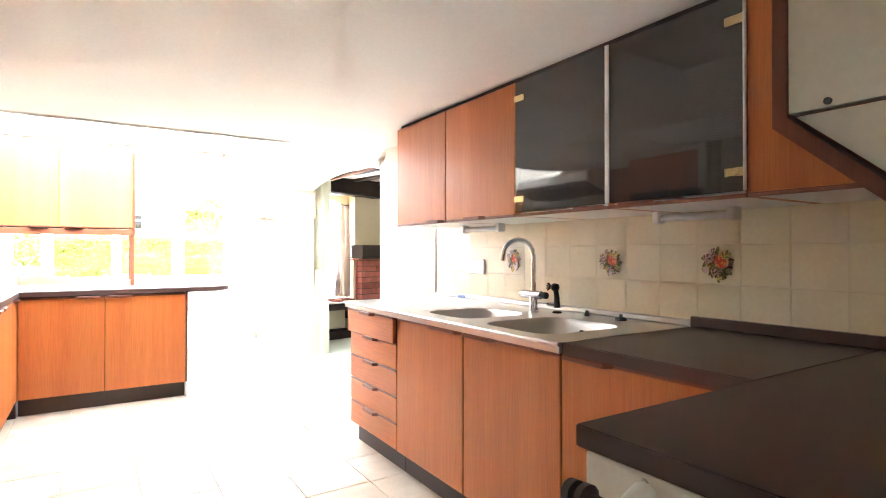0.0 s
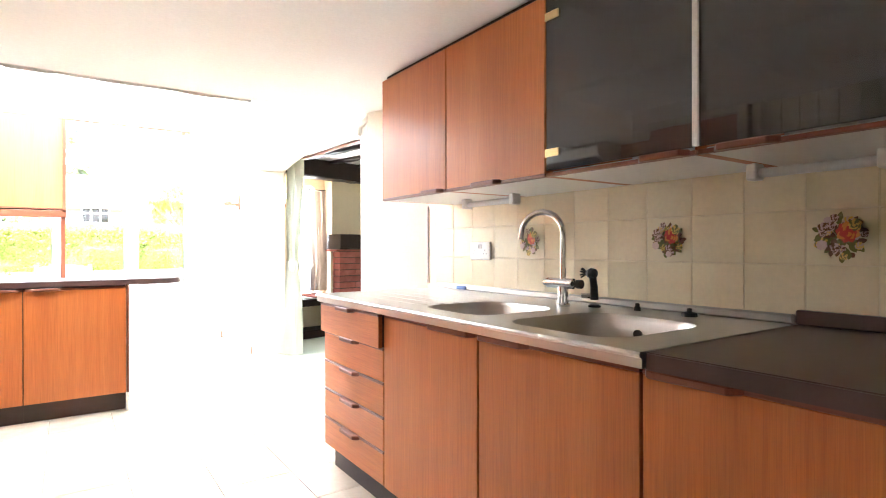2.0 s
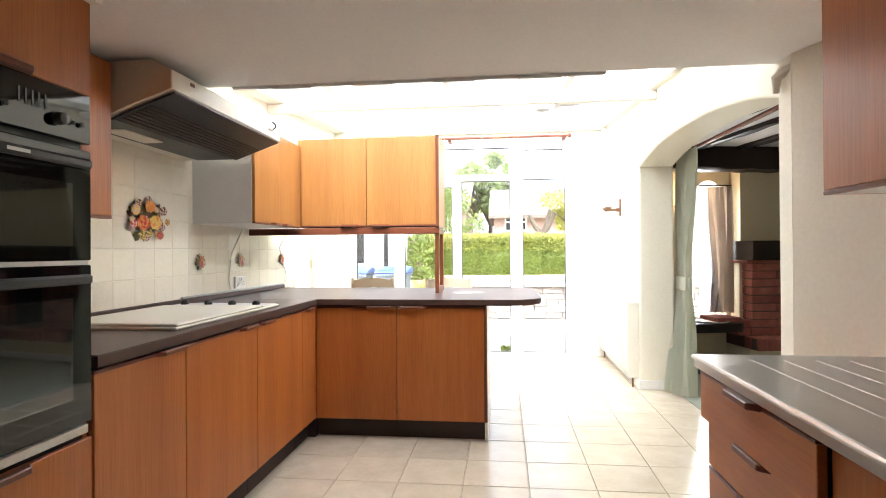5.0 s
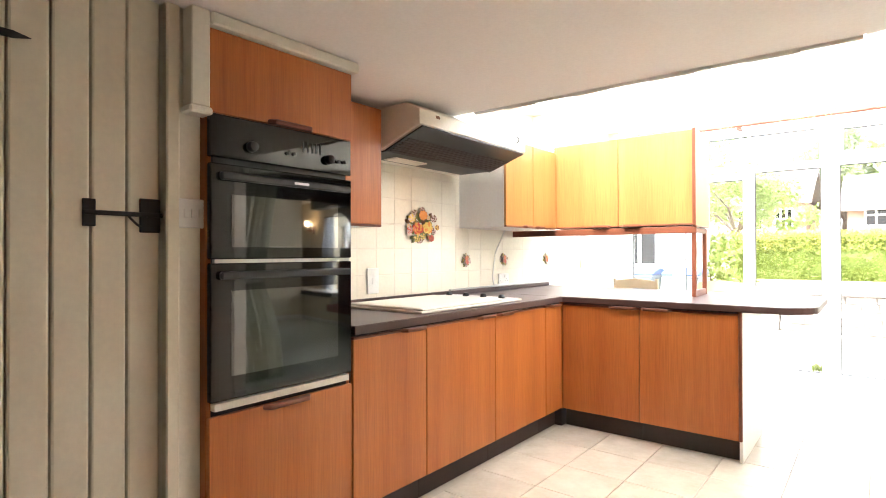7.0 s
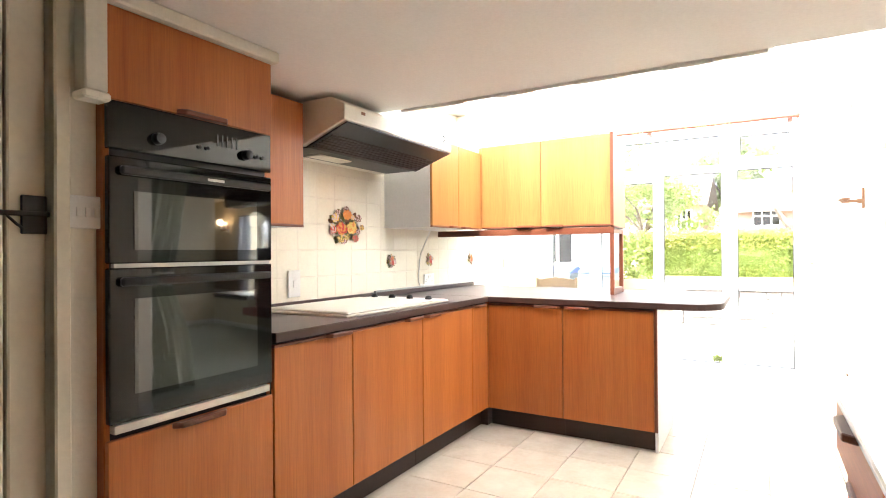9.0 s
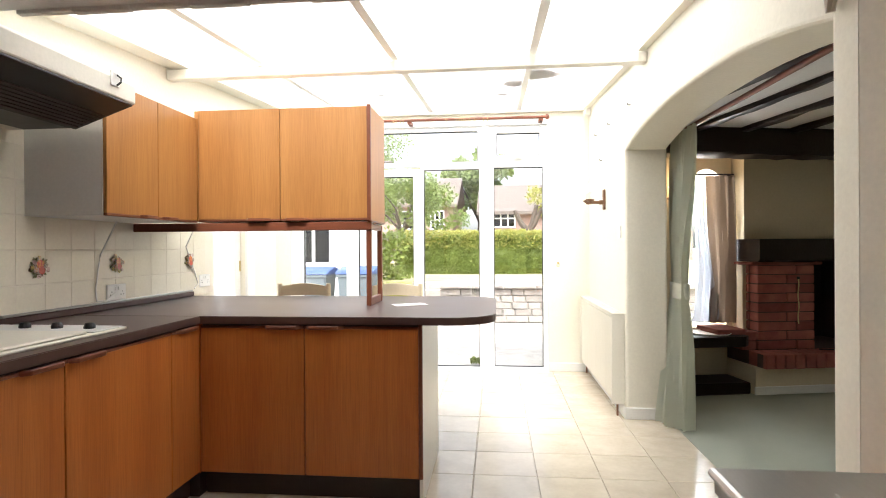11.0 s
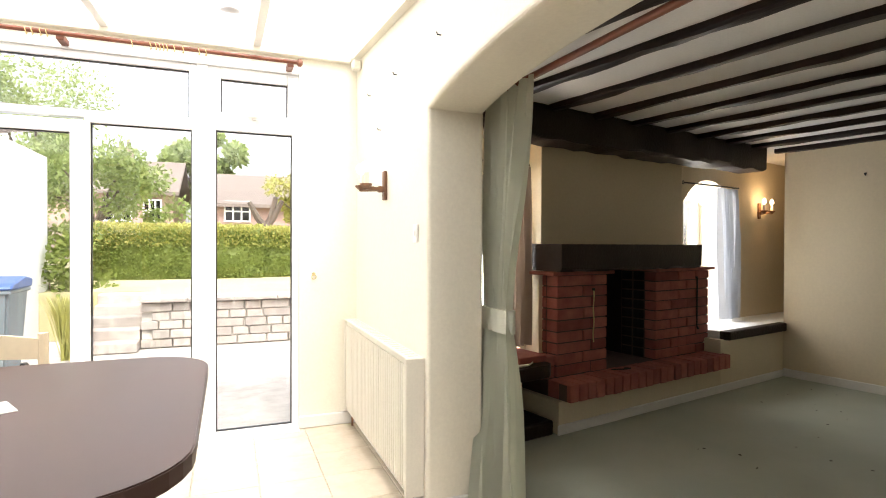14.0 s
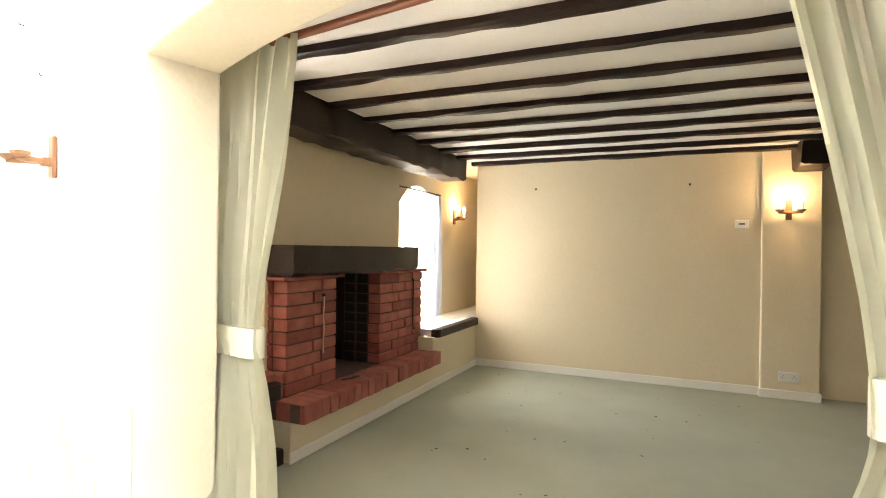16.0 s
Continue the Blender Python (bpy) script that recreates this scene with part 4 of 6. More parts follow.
def sink_top():
    bm = bmesh.new()
    edges = []

    def loop(pts, z):
        vs = [bm.verts.new((x, y, z)) for x, y in pts]
        es = [bm.edges.new((vs[i], vs[(i + 1) % len(vs)])) for i in range(len(vs))]
        return vs, es
    outer, es = loop([(SX0, SY0), (SX1, SY0), (SX1, SY1), (SX0, SY1)], 0.882)
    edges += es
    rims = []
    for cx, cy, hx, hy in BOWLS:
        vs, es = loop(rounded(cx, cy, hx, hy, 0.10), 0.882)
        edges += es
        rims.append((vs, cx, cy, hx, hy))
    bmesh.ops.triangle_fill(bm, edges=edges, use_beauty=True)
    low = [bm.verts.new((v.co.x, v.co.y, 0.844)) for v in outer]
    for i in range(4):
        bm.faces.new((outer[i], outer[(i + 1) % 4], low[(i + 1) % 4], low[i]))
    for vs, cx, cy, hx, hy in rims:
        prev = vs
        for k, (shrink, z) in enumerate(((0.004, 0.876), (0.008, 0.866), (0.02, 0.76), (0.035, 0.732), (0.065, 0.722))):
            ring = [bm.verts.new((x, y, z)) for x, y in rounded(cx, cy, hx - shrink, hy - shrink, max(0.02, 0.10 - shrink))]
            for i in range(len(ring)):
                bm.faces.new((prev[i], prev[(i + 1) % len(ring)], ring[(i + 1) % len(ring)], ring[i]))
            prev = ring
        bm.faces.new(prev)
    bmesh.ops.recalc_face_normals(bm, faces=bm.faces)
    return bm


sink = thing("kitchen_sink", (3.37, 2.1, 0.842), "stainless steel double-bowl sink with a ribbed drainer", "sink")
part("sink_top", sink_top(), M_STEEL, sink, "", True)
part("splash_lip", box((3.700, SY0, 0.882), (3.728, SY1, 0.910), 0.006), M_STEEL, sink)
part("front_roll", tube([(SX0 - 0.002, SY0, 0.875), (SX0 - 0.002, SY1, 0.875)], 0.008, 8), M_STEEL, sink)
for k in range(6):
    x = 3.10 + 0.09 * k
    part("drainer_rib", tube([(x, 2.30, 0.8790), (x, 2.94, 0.8790)], 0.0042, 8), M_STEEL, sink)
for k in range(5):
    part("dimple", lathe([(0.022, 0), (0.018, 0.003), (0.004, 0.004)], (3.11 + 0.085 * k, 2.252, 0.8805), "z", 12), M_STEEL, sink)
for cx, cy, hx, hy in BOWLS:
    part("overflow", lathe([(0.016, 0), (0.016, 0.006), (0.009, 0.008), (0.003, 0.004)], (cx + hx - 0.022, cy + 0.02, 0.825), "x", 14), M_IRON, sink, "dark overflow rose")
    part("drain", lathe([(0.035, 0), (0.035, 0.003), (0.02, 0.002)], (cx, cy, 0.722), "z", 16), M_CHROME, sink)
    part("chain", tube([(cx + hx - 0.02, cy + 0.02, 0.82), (cx + hx - 0.03, cy + 0.018, 0.815), (cx + hx - 0.03, cy + 0.016, 0.79)], 0.0025, 5), M_CHROME, sink)
solid("label_strip", box((3.694, 2.74, 0.885), (3.6995, 2.82, 0.905)), M_BLUE, "small blue label on the sink's back lip", "label")

tap = thing("mixer_tap", (3.53, 1.885, 0.882), "chrome mixer tap with a swan-neck spout", "tap")
part("base", lathe([(0.027, 0), (0.027, 0.008), (0.021, 0.012), (0.021, 0.075), (0.014, 0.08)], (3.53, 1.885, 0.882), "z", 18), M_CHROME, tap, "", True)
part("valve_body", lathe([(0.012, -0.075), (0.021, -0.07), (0.021, 0.06), (0.013, 0.066), (0.013, 0.08)], (3.53, 1.905, 0.972), "y", 16), M_CHROME, tap, "", True)
part("valve_stem", lathe([(0.017, -0.02), (0.017, 0.0), (0.008, 0.004), (0.008, 0.02)], (3.53, 1.813, 0.972), "y", 12), M_IRON, tap, "bare valve stem with its handle missing")
spout = [(3.53, 1.885, 0.98), (3.53, 1.885, 1.165)]
for i in range(1, 10):
    a = radians(180 * i / 10)
    spout.append((3.53 - 0.055 * (1 - math.cos(a)) * 0.8, 1.885 + 0.07 * (1 - math.cos(a)), 1.165 + 0.088 * math.sin(a)))
spout.append((3.442, 2.027, 1.145))
part("spout", tube(spout, [0.0125] * (len(spout) - 1) + [0.014], 14), M_CHROME, tap, "", True)

spray = thing("rinse_brush", (3.60, 1.79, 0.882), "black rinsing brush on a chrome deck fitting", "brush")
part("flange", lathe([(0.024, 0), (0.024, 0.006), (0.017, 0.01)], (3.60, 1.79, 0.882), "z", 14), M_BLACK, spray)
part("handle", tube([(3.60, 1.79, 0.91), (3.598, 1.79, 0.96), (3.592, 1.792, 1.0)], [0.016, 0.014, 0.013], 10), M_BLACK, spray, "", True)
part("collar", tube([(3.57, 1.83, 0.925), (3.60, 1.80, 0.925)], 0.011, 10), M_CHROME, spray)
head = part("head", lathe([(0.004, -0.022), (0.018, -0.018), (0.021, 0.0), (0.014, 0.016), (0.003, 0.018)], (3.588, 1.796, 1.012), "y", 12), M_BLACK, spray)
for k in range(7):
    a = radians(-60 + 40 * k)
    part("bristle", tube([(3.585, 1.812, 1.012), (3.585 - 0.012 * math.cos(a), 1.838, 1.012 + 0.02 * math.sin(a))], 0.0035, 5), M_BLACK, head)
for y in (1.42, 1.62):
    plug = solid("sink_plug", lathe([(0.026 if y < 1.5 else 0.012, 0), (0.024 if y < 1.5 else 0.011, 0.012), (0.008, 0.016), (0.008, 0.026), (0.002, 0.028)], (3.63, y, 0.882), "z", 14), M_BLACK,
                 "black rubber plug lying on the sink's back deck", "plug")

# brown worktops: corner and south run
corner_wt = thing("corner_worktop", (3.2, 0.5, 0.842), "dark brown laminate corner worktop with worn edges and upstand", "worktop")
for nm, x0, y0, y1 in (("sink_section", 2.972, 0.49, 1.13), ("end_section", 2.368, -0.165, 0.488)):
    sec = box((x0, y0, 0.842), (3.725, y1, 0.882))
    bmesh.ops.bevel(sec, geom=list(sec.edges), offset=0.003, segments=2, affect="EDGES")
    part(nm, sec, M_TOP, corner_wt)
part("upstand", box((3.70, -0.16, 0.883), (3.730, 1.13, 0.925), 0.004), M_TOP, corner_wt)
ep = base_unit("teak-veneered end cabinet with a cream side panel", "x", 2.385, 2.98, 0.466, -0.16, 1, [(2.395, 2.58)], z1=0.838)
part("side_panel", box((2.366, -0.16, 0.0), (2.384, 0.462, 0.841), 0.003), M_CREAM, ep, "cream painted side panel")
part("screw", lathe([(0.008, 0), (0.006, 0.004), (0.001, 0.005)], (2.366, 0.34, 0.828), "x", 10), M_IRON, ep)
rail = thing("towel_rail", (2.33, 0.3, 0.76), "dark turned-wood towel rail on white brackets", "rail")
for y in (0.34, -0.05):
    part("bracket", tube([(2.366, y, 0.805), (2.335, y, 0.805), (2.305, y, 0.795)], [0.026, 0.017, 0.013], 12), M_WHITE, rail, "white bracket", True)
part("pole", tube([(2.305, 0.39, 0.795), (2.305, -0.08, 0.795)], 0.013, 12), M_PLINTH, rail, "", True)
for y, s in ((0.39, 1), (-0.08, -1)):
    part("finial", lathe([(0.014, 0), (0.024, 0.008 * s), (0.024, 0.02 * s), (0.012, 0.026 * s), (0.022, 0.034 * s), (0.021, 0.05 * s), (0.003, 0.066 * s)], (2.305, y, 0.795), "y", 14), M_PLINTH, rail, "", True)

# sink-side wall cabinets
sink_walls = wall_unit(["teak-veneered wall cabinet over the sink", "teak-veneered wall cabinet over the sink", "wall cabinet with a smoked glass door and brass hinges",
                        "wall cabinet with a smoked glass door and brass hinges", "teak-veneered corner wall cabinet"], "y", (2.888, 2.315, 1.725, 1.185, 0.665, 0.02), 3.27, 3.732, -1, 1.352, 1.972, M_TEAK, glazed=(2, 3))
for i, (lo, hi) in enumerate(((2.33, 2.50), (1.95, 2.13), (1.20, 1.36), (0.98, 1.14))):
    part("handle", lip_handle("y", lo, hi, 3.27, 1.358, -1), M_REDWOODY, sink_walls[i][1], "dark hardwood grip handle")
for i, y in ((2, 1.69), (3, 0.70)):
    for z in (1.43, 1.89):
        part("hinge", box((3.262, y - 0.03, z - 0.013), (3.269, y + 0.03, z + 0.013), 0.001), M_BRASS, sink_walls[i][1], "pale brass hinge plate")
for i, ys in ((2, (1.189,)), (3, (1.181, 0.669))):
    for y in ys:
        part("edge_trim", box((3.2615, y - 0.004, 1.372), (3.2705, y + 0.004, 1.968), 0.001), M_GREYCAB, sink_walls[i][1], "pale grey edge strip")
# Solid strip added above the cabinets, the gap's shade put into its colour.
solid("cabinet_scribe", box((3.30, 0.02, 1.974), (3.732, 2.888, 1.999)), M_DARK, "dark strip put in for the shaded gap between cabinets and ceiling", "trim")
for y0, y1 in ((2.20, 2.58), (0.86, 1.20)):
    lampu = thing("strip_light", (3.58, (y0 + y1) / 2, 1.31), "white tubular strip light under the wall cabinets, unlit", "strip light", group="strip lights")
    part("tube", tube([(3.575, y0 + 0.03, 1.325), (3.575, y1 - 0.03, 1.325)], 0.014, 12), M_GREYCAB, lampu, "grey glass tube", True)
    for y in (y0, y1 - 0.03):
        part("holder", box((3.55, y, 1.305), (3.60, y + 0.03, 1.353), 0.004), M_WHITE, lampu)
sw = thing("overhead_cabinet", (2.9, 0.0, 1.22), "overhead cabinet with a cream end panel and dark front", "cabinet")
part("body", prism([(-0.165, 1.97), (0.116, 1.97), (0.116, 1.335), (0.0, 1.235), (-0.165, 1.235)], "x", 2.33, 3.25), M_REDWOOD, sw)
part("front_edge", prism([(0.106, 1.97), (0.122, 1.97), (0.122, 1.332), (0.002, 1.228), (-0.16, 1.228), (-0.16, 1.244), (-0.004, 1.244), (0.106, 1.342)], "x", 2.31, 2.33), M_REDWOODZ, sw, "dark hardwood edge")
part("end_panel", prism([(-0.165, 1.97), (0.106, 1.97), (0.106, 1.346), (-0.165, 1.346)], "x", 2.314, 2.33), M_CREAM, sw, "cream end panel")
part("lower_end_panel", prism([(-0.165, 1.342), (0.10, 1.342), (-0.008, 1.248), (-0.165, 1.248)], "x", 2.317, 2.33), M_CREAM, sw, "cream lower end panel")
part("hole_cap", lathe([(0.004, 0), (0.004, -0.003), (0.001, -0.004)], (2.314, 0.066, 1.352), "x", 10), M_IRON, sw, "dark screw cap")
part("light_end", tube([(2.36, -0.02, 1.222), (2.62, -0.02, 1.222)], 0.014, 8), M_BLACK, sw)

# sockets and switches
def plate(name, label, axis, face, a, z, w, h, out, rockers=(), slots=()):
    t = thing(name, (face, a, z) if axis == "x" else (a, face, z), label, "socket" if slots else "switch")

    def slab(a0, a1, d0, d1, z0, z1, bev=0.0):
        lo, hi = sorted((face + out * d0, face + out * d1))
        return box((lo, a0, z0), (hi, a1, z1), bev) if axis == "x" else box((a0, lo, z0), (a1, hi, z1), bev)
    part("plate", slab(a - w / 2, a + w / 2, 0.0005, 0.012, z - h / 2, z + h / 2, 0.003), M_WHITE, t)
    for da, dz, rw, rh in rockers:
        part("rocker", slab(a + da - rw / 2, a + da + rw / 2, 0.012, 0.016, z + dz - rh / 2, z + dz + rh / 2, 0.001), M_WHITE, t)
    for da, dz in slots:
        for ox, oz in ((0, 0.011), (-0.011, -0.006), (0.011, -0.006)):
            part("slot", slab(a + da + ox - 0.003, a + da + ox + 0.003, 0.0115, 0.0125, z + dz + oz - 0.003, z + dz + oz + 0.003), M_IRON, t)
    return t


DOUBLE = dict(rockers=((-0.013, 0.022, 0.012, 0.02), (0.013, 0.022, 0.012, 0.02)), slots=((-0.042, -0.008), (0.042, -0.008)))
plate("double_socket", "white double wall socket on the cream tiles", "x", 3.7265, 2.64, 1.095, 0.165, 0.095, -1, **DOUBLE)
plate("cooker_switch", "white cooker switch on the ivory tiles", "x", 0.4805, 3.54, 1.035, 0.095, 0.155, 1, rockers=((0, 0, 0.025, 0.04),))
plate("double_socket", "white double wall socket with a plugged-in flex", "x", 0.4805, 5.02, 0.99, 0.15, 0.09, 1, **DOUBLE)
plate("double_socket", "white double wall socket near the worktop end", "x", 0.4715, 5.97, 1.0, 0.15, 0.09, 1, **DOUBLE)
plate("light_switch", "white three-gang light switch on rough plaster", "x", 1.1215, 2.105, 1.335, 0.105, 0.095, 1, rockers=((-0.024, 0, 0.014, 0.028), (0, 0, 0.014, 0.028), (0.024, 0, 0.014, 0.028)))
plate("light_switch", "narrow white light switch beside the arch", "x", 3.5535, 6.27, 1.34, 0.06, 0.09, -1, rockers=((0, 0, 0.012, 0.025),))
for pts in (((0.56, 4.93, 1.385), (0.485, 4.90, 1.2), (0.488, 4.86, 1.02), (0.51, 4.84, 0.955), (0.515, 4.90, 0.95), (0.497, 5.0, 0.985)),
            ((0.56, 5.70, 1.372), (0.487, 5.72, 1.25), (0.489, 5.83, 1.06), (0.50, 5.85, 0.98), (0.51, 5.78, 0.955))):
    fine_pts = []
    for p, q in zip(pts, pts[1:]):
        for k in range(4):
            fine_pts.append(tuple(a + (b - a) * k / 4 for a, b in zip(p, q)))
    fine_pts.append(pts[-1])
    solid("flex_cable", tube(fine_pts, 0.0045, 6), M_WHITE, "thin white flex hanging down the tiles", "cable", smooth=True)
solid("cable_trunking", box((1.122, 2.075, 1.68), (1.182, 2.138, 1.998), 0.004), M_CREAM, "cream boxed trunking running up to the ceiling", "trunking")
solid("trunking_cap", box((1.122, 2.068, 1.655), (1.188, 2.145, 1.68), 0.006), M_CREAM, "cream end cap with a screw under the trunking", "cap")
solid("paper_sheet", box((-0.095, -0.055, 0.9005), (0.095, 0.055, 0.9025), 0.0, pose(2.13, 5.26, 0, 0, 0, 28)), M_PAPER, "torn white paper sheet lying on the worktop", "paper")

# plank door
pd = thing("door_4", (1.09, 1.58, 0.0), "cream painted ledged plank door with black iron latch, closed", "door", kind="structure")
for i in range(9):
    y0 = 1.135 + i * 0.0983
    part("plank", box((1.065, y0 + 0.0025, 0.004), (1.092, y0 + 0.0958, 2.022), 0.007, None, 2), M_DOORP, pd)
part("backing", box((1.05, 1.135, 0.004), (1.065, 2.018, 2.02)), M_DOORP, pd)
lt = part("latch", box((1.093, 1.80, 1.285), (1.099, 1.835, 1.365), 0.002), M_IRON, pd, "black iron thumb latch")
part("latch_bar", box((1.099, 1.80, 1.318), (1.108, 2.03, 1.332), 0.002), M_IRON, lt)
part("latch_keeper", box((1.093, 1.955, 1.27), (1.104, 2.015, 1.375), 0.002), M_IRON, lt)
part("latch_hook", tube([(1.106, 1.92, 1.318), (1.112, 1.94, 1.295), (1.11, 1.955, 1.285)], 0.004, 6), M_IRON, lt)
part("strap_hinge", prism([(1.14, 1.765), (1.64, 1.775), (1.68, 1.785), (1.64, 1.795), (1.14, 1.805)], "x", 1.093, 1.098), M_IRON, pd, "black iron strap hinge")
setting("trim_door_frame", box((1.10, 2.02, 0.0), (1.135, 2.062, 2.0), 0.005), M_DOORP, "cream painted door frame", "trim")

# ---- dining end of the kitchen ----
def chair(x0, x1, y):
    """Ladder-back chair, back towards the peninsula."""
    t = thing("dining_chair", ((x0 + x1) / 2, y + 0.2, 0), "cream painted pine chair with a shaped top rail", "chair", group="chairs behind the peninsula")
    for x in (x0 + 0.018, x1 - 0.018):
        part("back_post", tube([(x, y, 0), (x, y, 0.5), (x, y - 0.02, 0.975)], [0.017, 0.019, 0.016], 8), M_PINE, t, "", True)
        part("front_leg", tube([(x, y + 0.40, 0), (x, y + 0.40, 0.44)], [0.016, 0.02], 8), M_PINE, t, "", True)
        part("side_stretcher", tube([(x, y, 0.2), (x, y + 0.40, 0.2)], 0.011, 6), M_PINE, t)
    n = 10
    for z0, z1, rise in ((0.885, 0.955, 0.022), (0.70, 0.75, 0.012)):
        low = [(x0 + 0.03 + (x1 - x0 - 0.06) * i / n, z0 + rise * 0.3 * math.sin(math.pi * i / n)) for i in range(n + 1)]
        high = [(x0 + 0.03 + (x1 - x0 - 0.06) * i / n, z1 + rise * math.sin(math.pi * i / n)) for i in range(n + 1)]
        part("back_rail", prism(low + high[::-1], "y", y - 0.028, y - 0.008), M_PINE, t)
    part("seat", box((x0, y - 0.015, 0.44), (x1, y + 0.43, 0.465), 0.008), M_PINE, t)
    part("front_stretcher", tube([(x0 + 0.018, y + 0.40, 0.15), (x1 - 0.018, y + 0.40, 0.15)], 0.011, 6), M_PINE, t)
    return t


chair(1.03, 1.43, 6.02)
chair(1.70, 2.11, 6.02)

radiator = thing("radiator", (3.5, 6.88, 0.1), "cream ribbed panel radiator with a top grille", "radiator")
part("panel", box((3.478, 6.165, 0.10), (3.53, 7.58, 0.742), 0.004), M_CREAM, radiator)
for k in range(37):
    y = 6.19 + 0.0375 * k
    part("rib", box((3.466, y, 0.125), (3.4785, y + 0.020, 0.715), 0.003), M_CREAM, radiator)
part("end_cover", box((3.458, 6.145, 0.095), (3.552, 6.165, 0.752), 0.004), M_CREAM, radiator)
part("end_cover", box((3.458, 7.58, 0.095), (3.552, 7.593, 0.752), 0.004), M_CREAM, radiator)
part("top_grille", box((3.464, 6.165, 0.742), (3.552, 7.58, 0.752), 0.002), M_CREAM, radiator)
for k in range(26):
    y = 6.19 + 0.053 * k
    part("grille_slot", box((3.485, y, 0.7522), (3.535, y + 0.010, 0.7532)), M_GROUT, radiator)
for y in (6.4, 7.3):
    part("back_bracket", box((3.53, y, 0.2), (3.5535, y + 0.04, 0.6)), M_CREAM, radiator)
for y in (6.20, 7.54):
    part("valve_pipe", tube([(3.51, y, 0.0), (3.51, y, 0.11)], 0.008, 8), M_COPPER, radiator, "copper pipe")


def wall_lamp(m, label, bulb, power, candle=M_WHITE, metal=M_COPPER, globe=False):
    """Two-armed wall lamp: m puts its back plate on the wall, facing local -y, with its middle at the origin."""
    t = thing("wall_lamp", (0, 0, -0.08), label, "wall lamp", m, group="wall lamps")
    part("back_plate", box((-0.024, -0.018, -0.085), (0.024, 0.0, 0.085), 0.004), metal, t)
    reach = 0.135 if globe else 0.10
    part("arm_block", box((-0.02, -0.05, -0.04), (0.02, -0.018, -0.005), 0.004), metal, t)
    for s in (-1, 1):
        x, y = s * (0.062 if globe else 0.08), -reach
        arm = Vector((x, y + 0.04, 0))
        length = arm.length
        turn = Matrix.Translation((0, -0.04, 0)) @ Matrix.Rotation(math.atan2(arm.y, arm.x), 4, "Z")
        part("arm", box((0.0, -0.013, -0.034), (length + 0.01, 0.013, -0.012), 0.004, turn), metal, t)
        part("cup", lathe([(0.014, -0.022), (0.034, -0.008), (0.037, 0.002), (0.018, 0.005)], (x, y, -0.002), "z", 8), metal, t)
        part("candle_tube", lathe([(0.0145, 0), (0.0145, 0.062), (0.011, 0.064)], (x, y, 0.003), "z", 12), candle, t, "pale candle tube")
        if globe:
            prof = [(0.010, 0.0)] + [(0.030 * math.sin(math.pi * (0.12 + 0.88 * i / 8)) + 0.0005, 0.030 * (1 - math.cos(math.pi * (0.12 + 0.88 * i / 8)))) for i in range(9)]
        else:
            prof = [(0.009, 0), (0.018, 0.012), (0.021, 0.026), (0.016, 0.042), (0.006, 0.058), (0.001, 0.064)]
        part("bulb", lathe(prof, (x, y, 0.068), "z", 14), bulb, t, "lit bulb", True)
    if power:
        ld = bpy.data.lights.new("wall_lamp_light", "POINT")
        ld.energy, ld.color, ld.shadow_soft_size = power, (1.0, 0.66, 0.34), 0.05
        lo = new("wall_lamp_light", ld)
        lo.matrix_world = m @ Matrix.Translation((0, -0.16, 0.12))
    return t


wall_lamp(pose(3.5535, 6.83, 1.63, 0, 0, 90) @ Matrix.Rotation(radians(180), 4, "Z"), "wooden two-armed wall lamp with lit round bulbs", M_BULBOFF, 0.012, candle=M_DOORP, metal=M_LAMPWOOD, globe=True)
wall_lamp(LR @ pose(0.40, 0.449, 1.66), "copper two-armed wall lamp, lit, on the recess wall", M_BULB, 0.7)
wall_lamp(LR @ pose(-0.051, -2.93, 1.66, 0, 0, -90), "copper two-armed wall lamp, lit, on the pilaster", M_BULB, 0.7)
wall_lamp(LR @ pose(-3.53, 0.449, 1.66), "copper two-armed wall lamp, lit, beside the curtain", M_BULB, 0.7)

# curtain pole over the garden door
pole = thing("curtain_pole", (1.9, 7.51, 2.5), "dark red wooden curtain pole with empty rings", "curtain pole")
part("pole", tube([(0.72, 7.50, 2.505), (3.13, 7.50, 2.505)], 0.014, 10), M_REDWOOD, pole, "", True)
for x in (0.72, 3.13):
    part("finial", lathe([(0.015, -0.01), (0.026, 0.0), (0.026, 0.018), (0.012, 0.028)], (x, 7.50, 2.505), "x", 12), M_REDWOOD, pole)
for x in (0.95, 1.78, 3.08):
    part("bracket", box((x - 0.02, 7.50, 2.47), (x + 0.02, 7.62, 2.505), 0.004), M_REDWOOD, pole)
for x in (1.62, 1.65, 1.69, 1.72, 2.15, 2.25, 2.28, 2.30, 2.32, 2.34, 2.38, 2.43, 2.52, 2.56, 0.85, 0.9, 1.2, 1.24):
    ring = []
    for i in range(13):
        a = radians(30 * i)
        ring.append((x + 0.004 * math.sin(a * 2), 7.50 + 0.022 * math.sin(a), 2.498 + 0.022 * math.cos(a)))
    part("curtain_ring", tube(ring, 0.003, 5), M_BRASS, pole, "small brass ring")

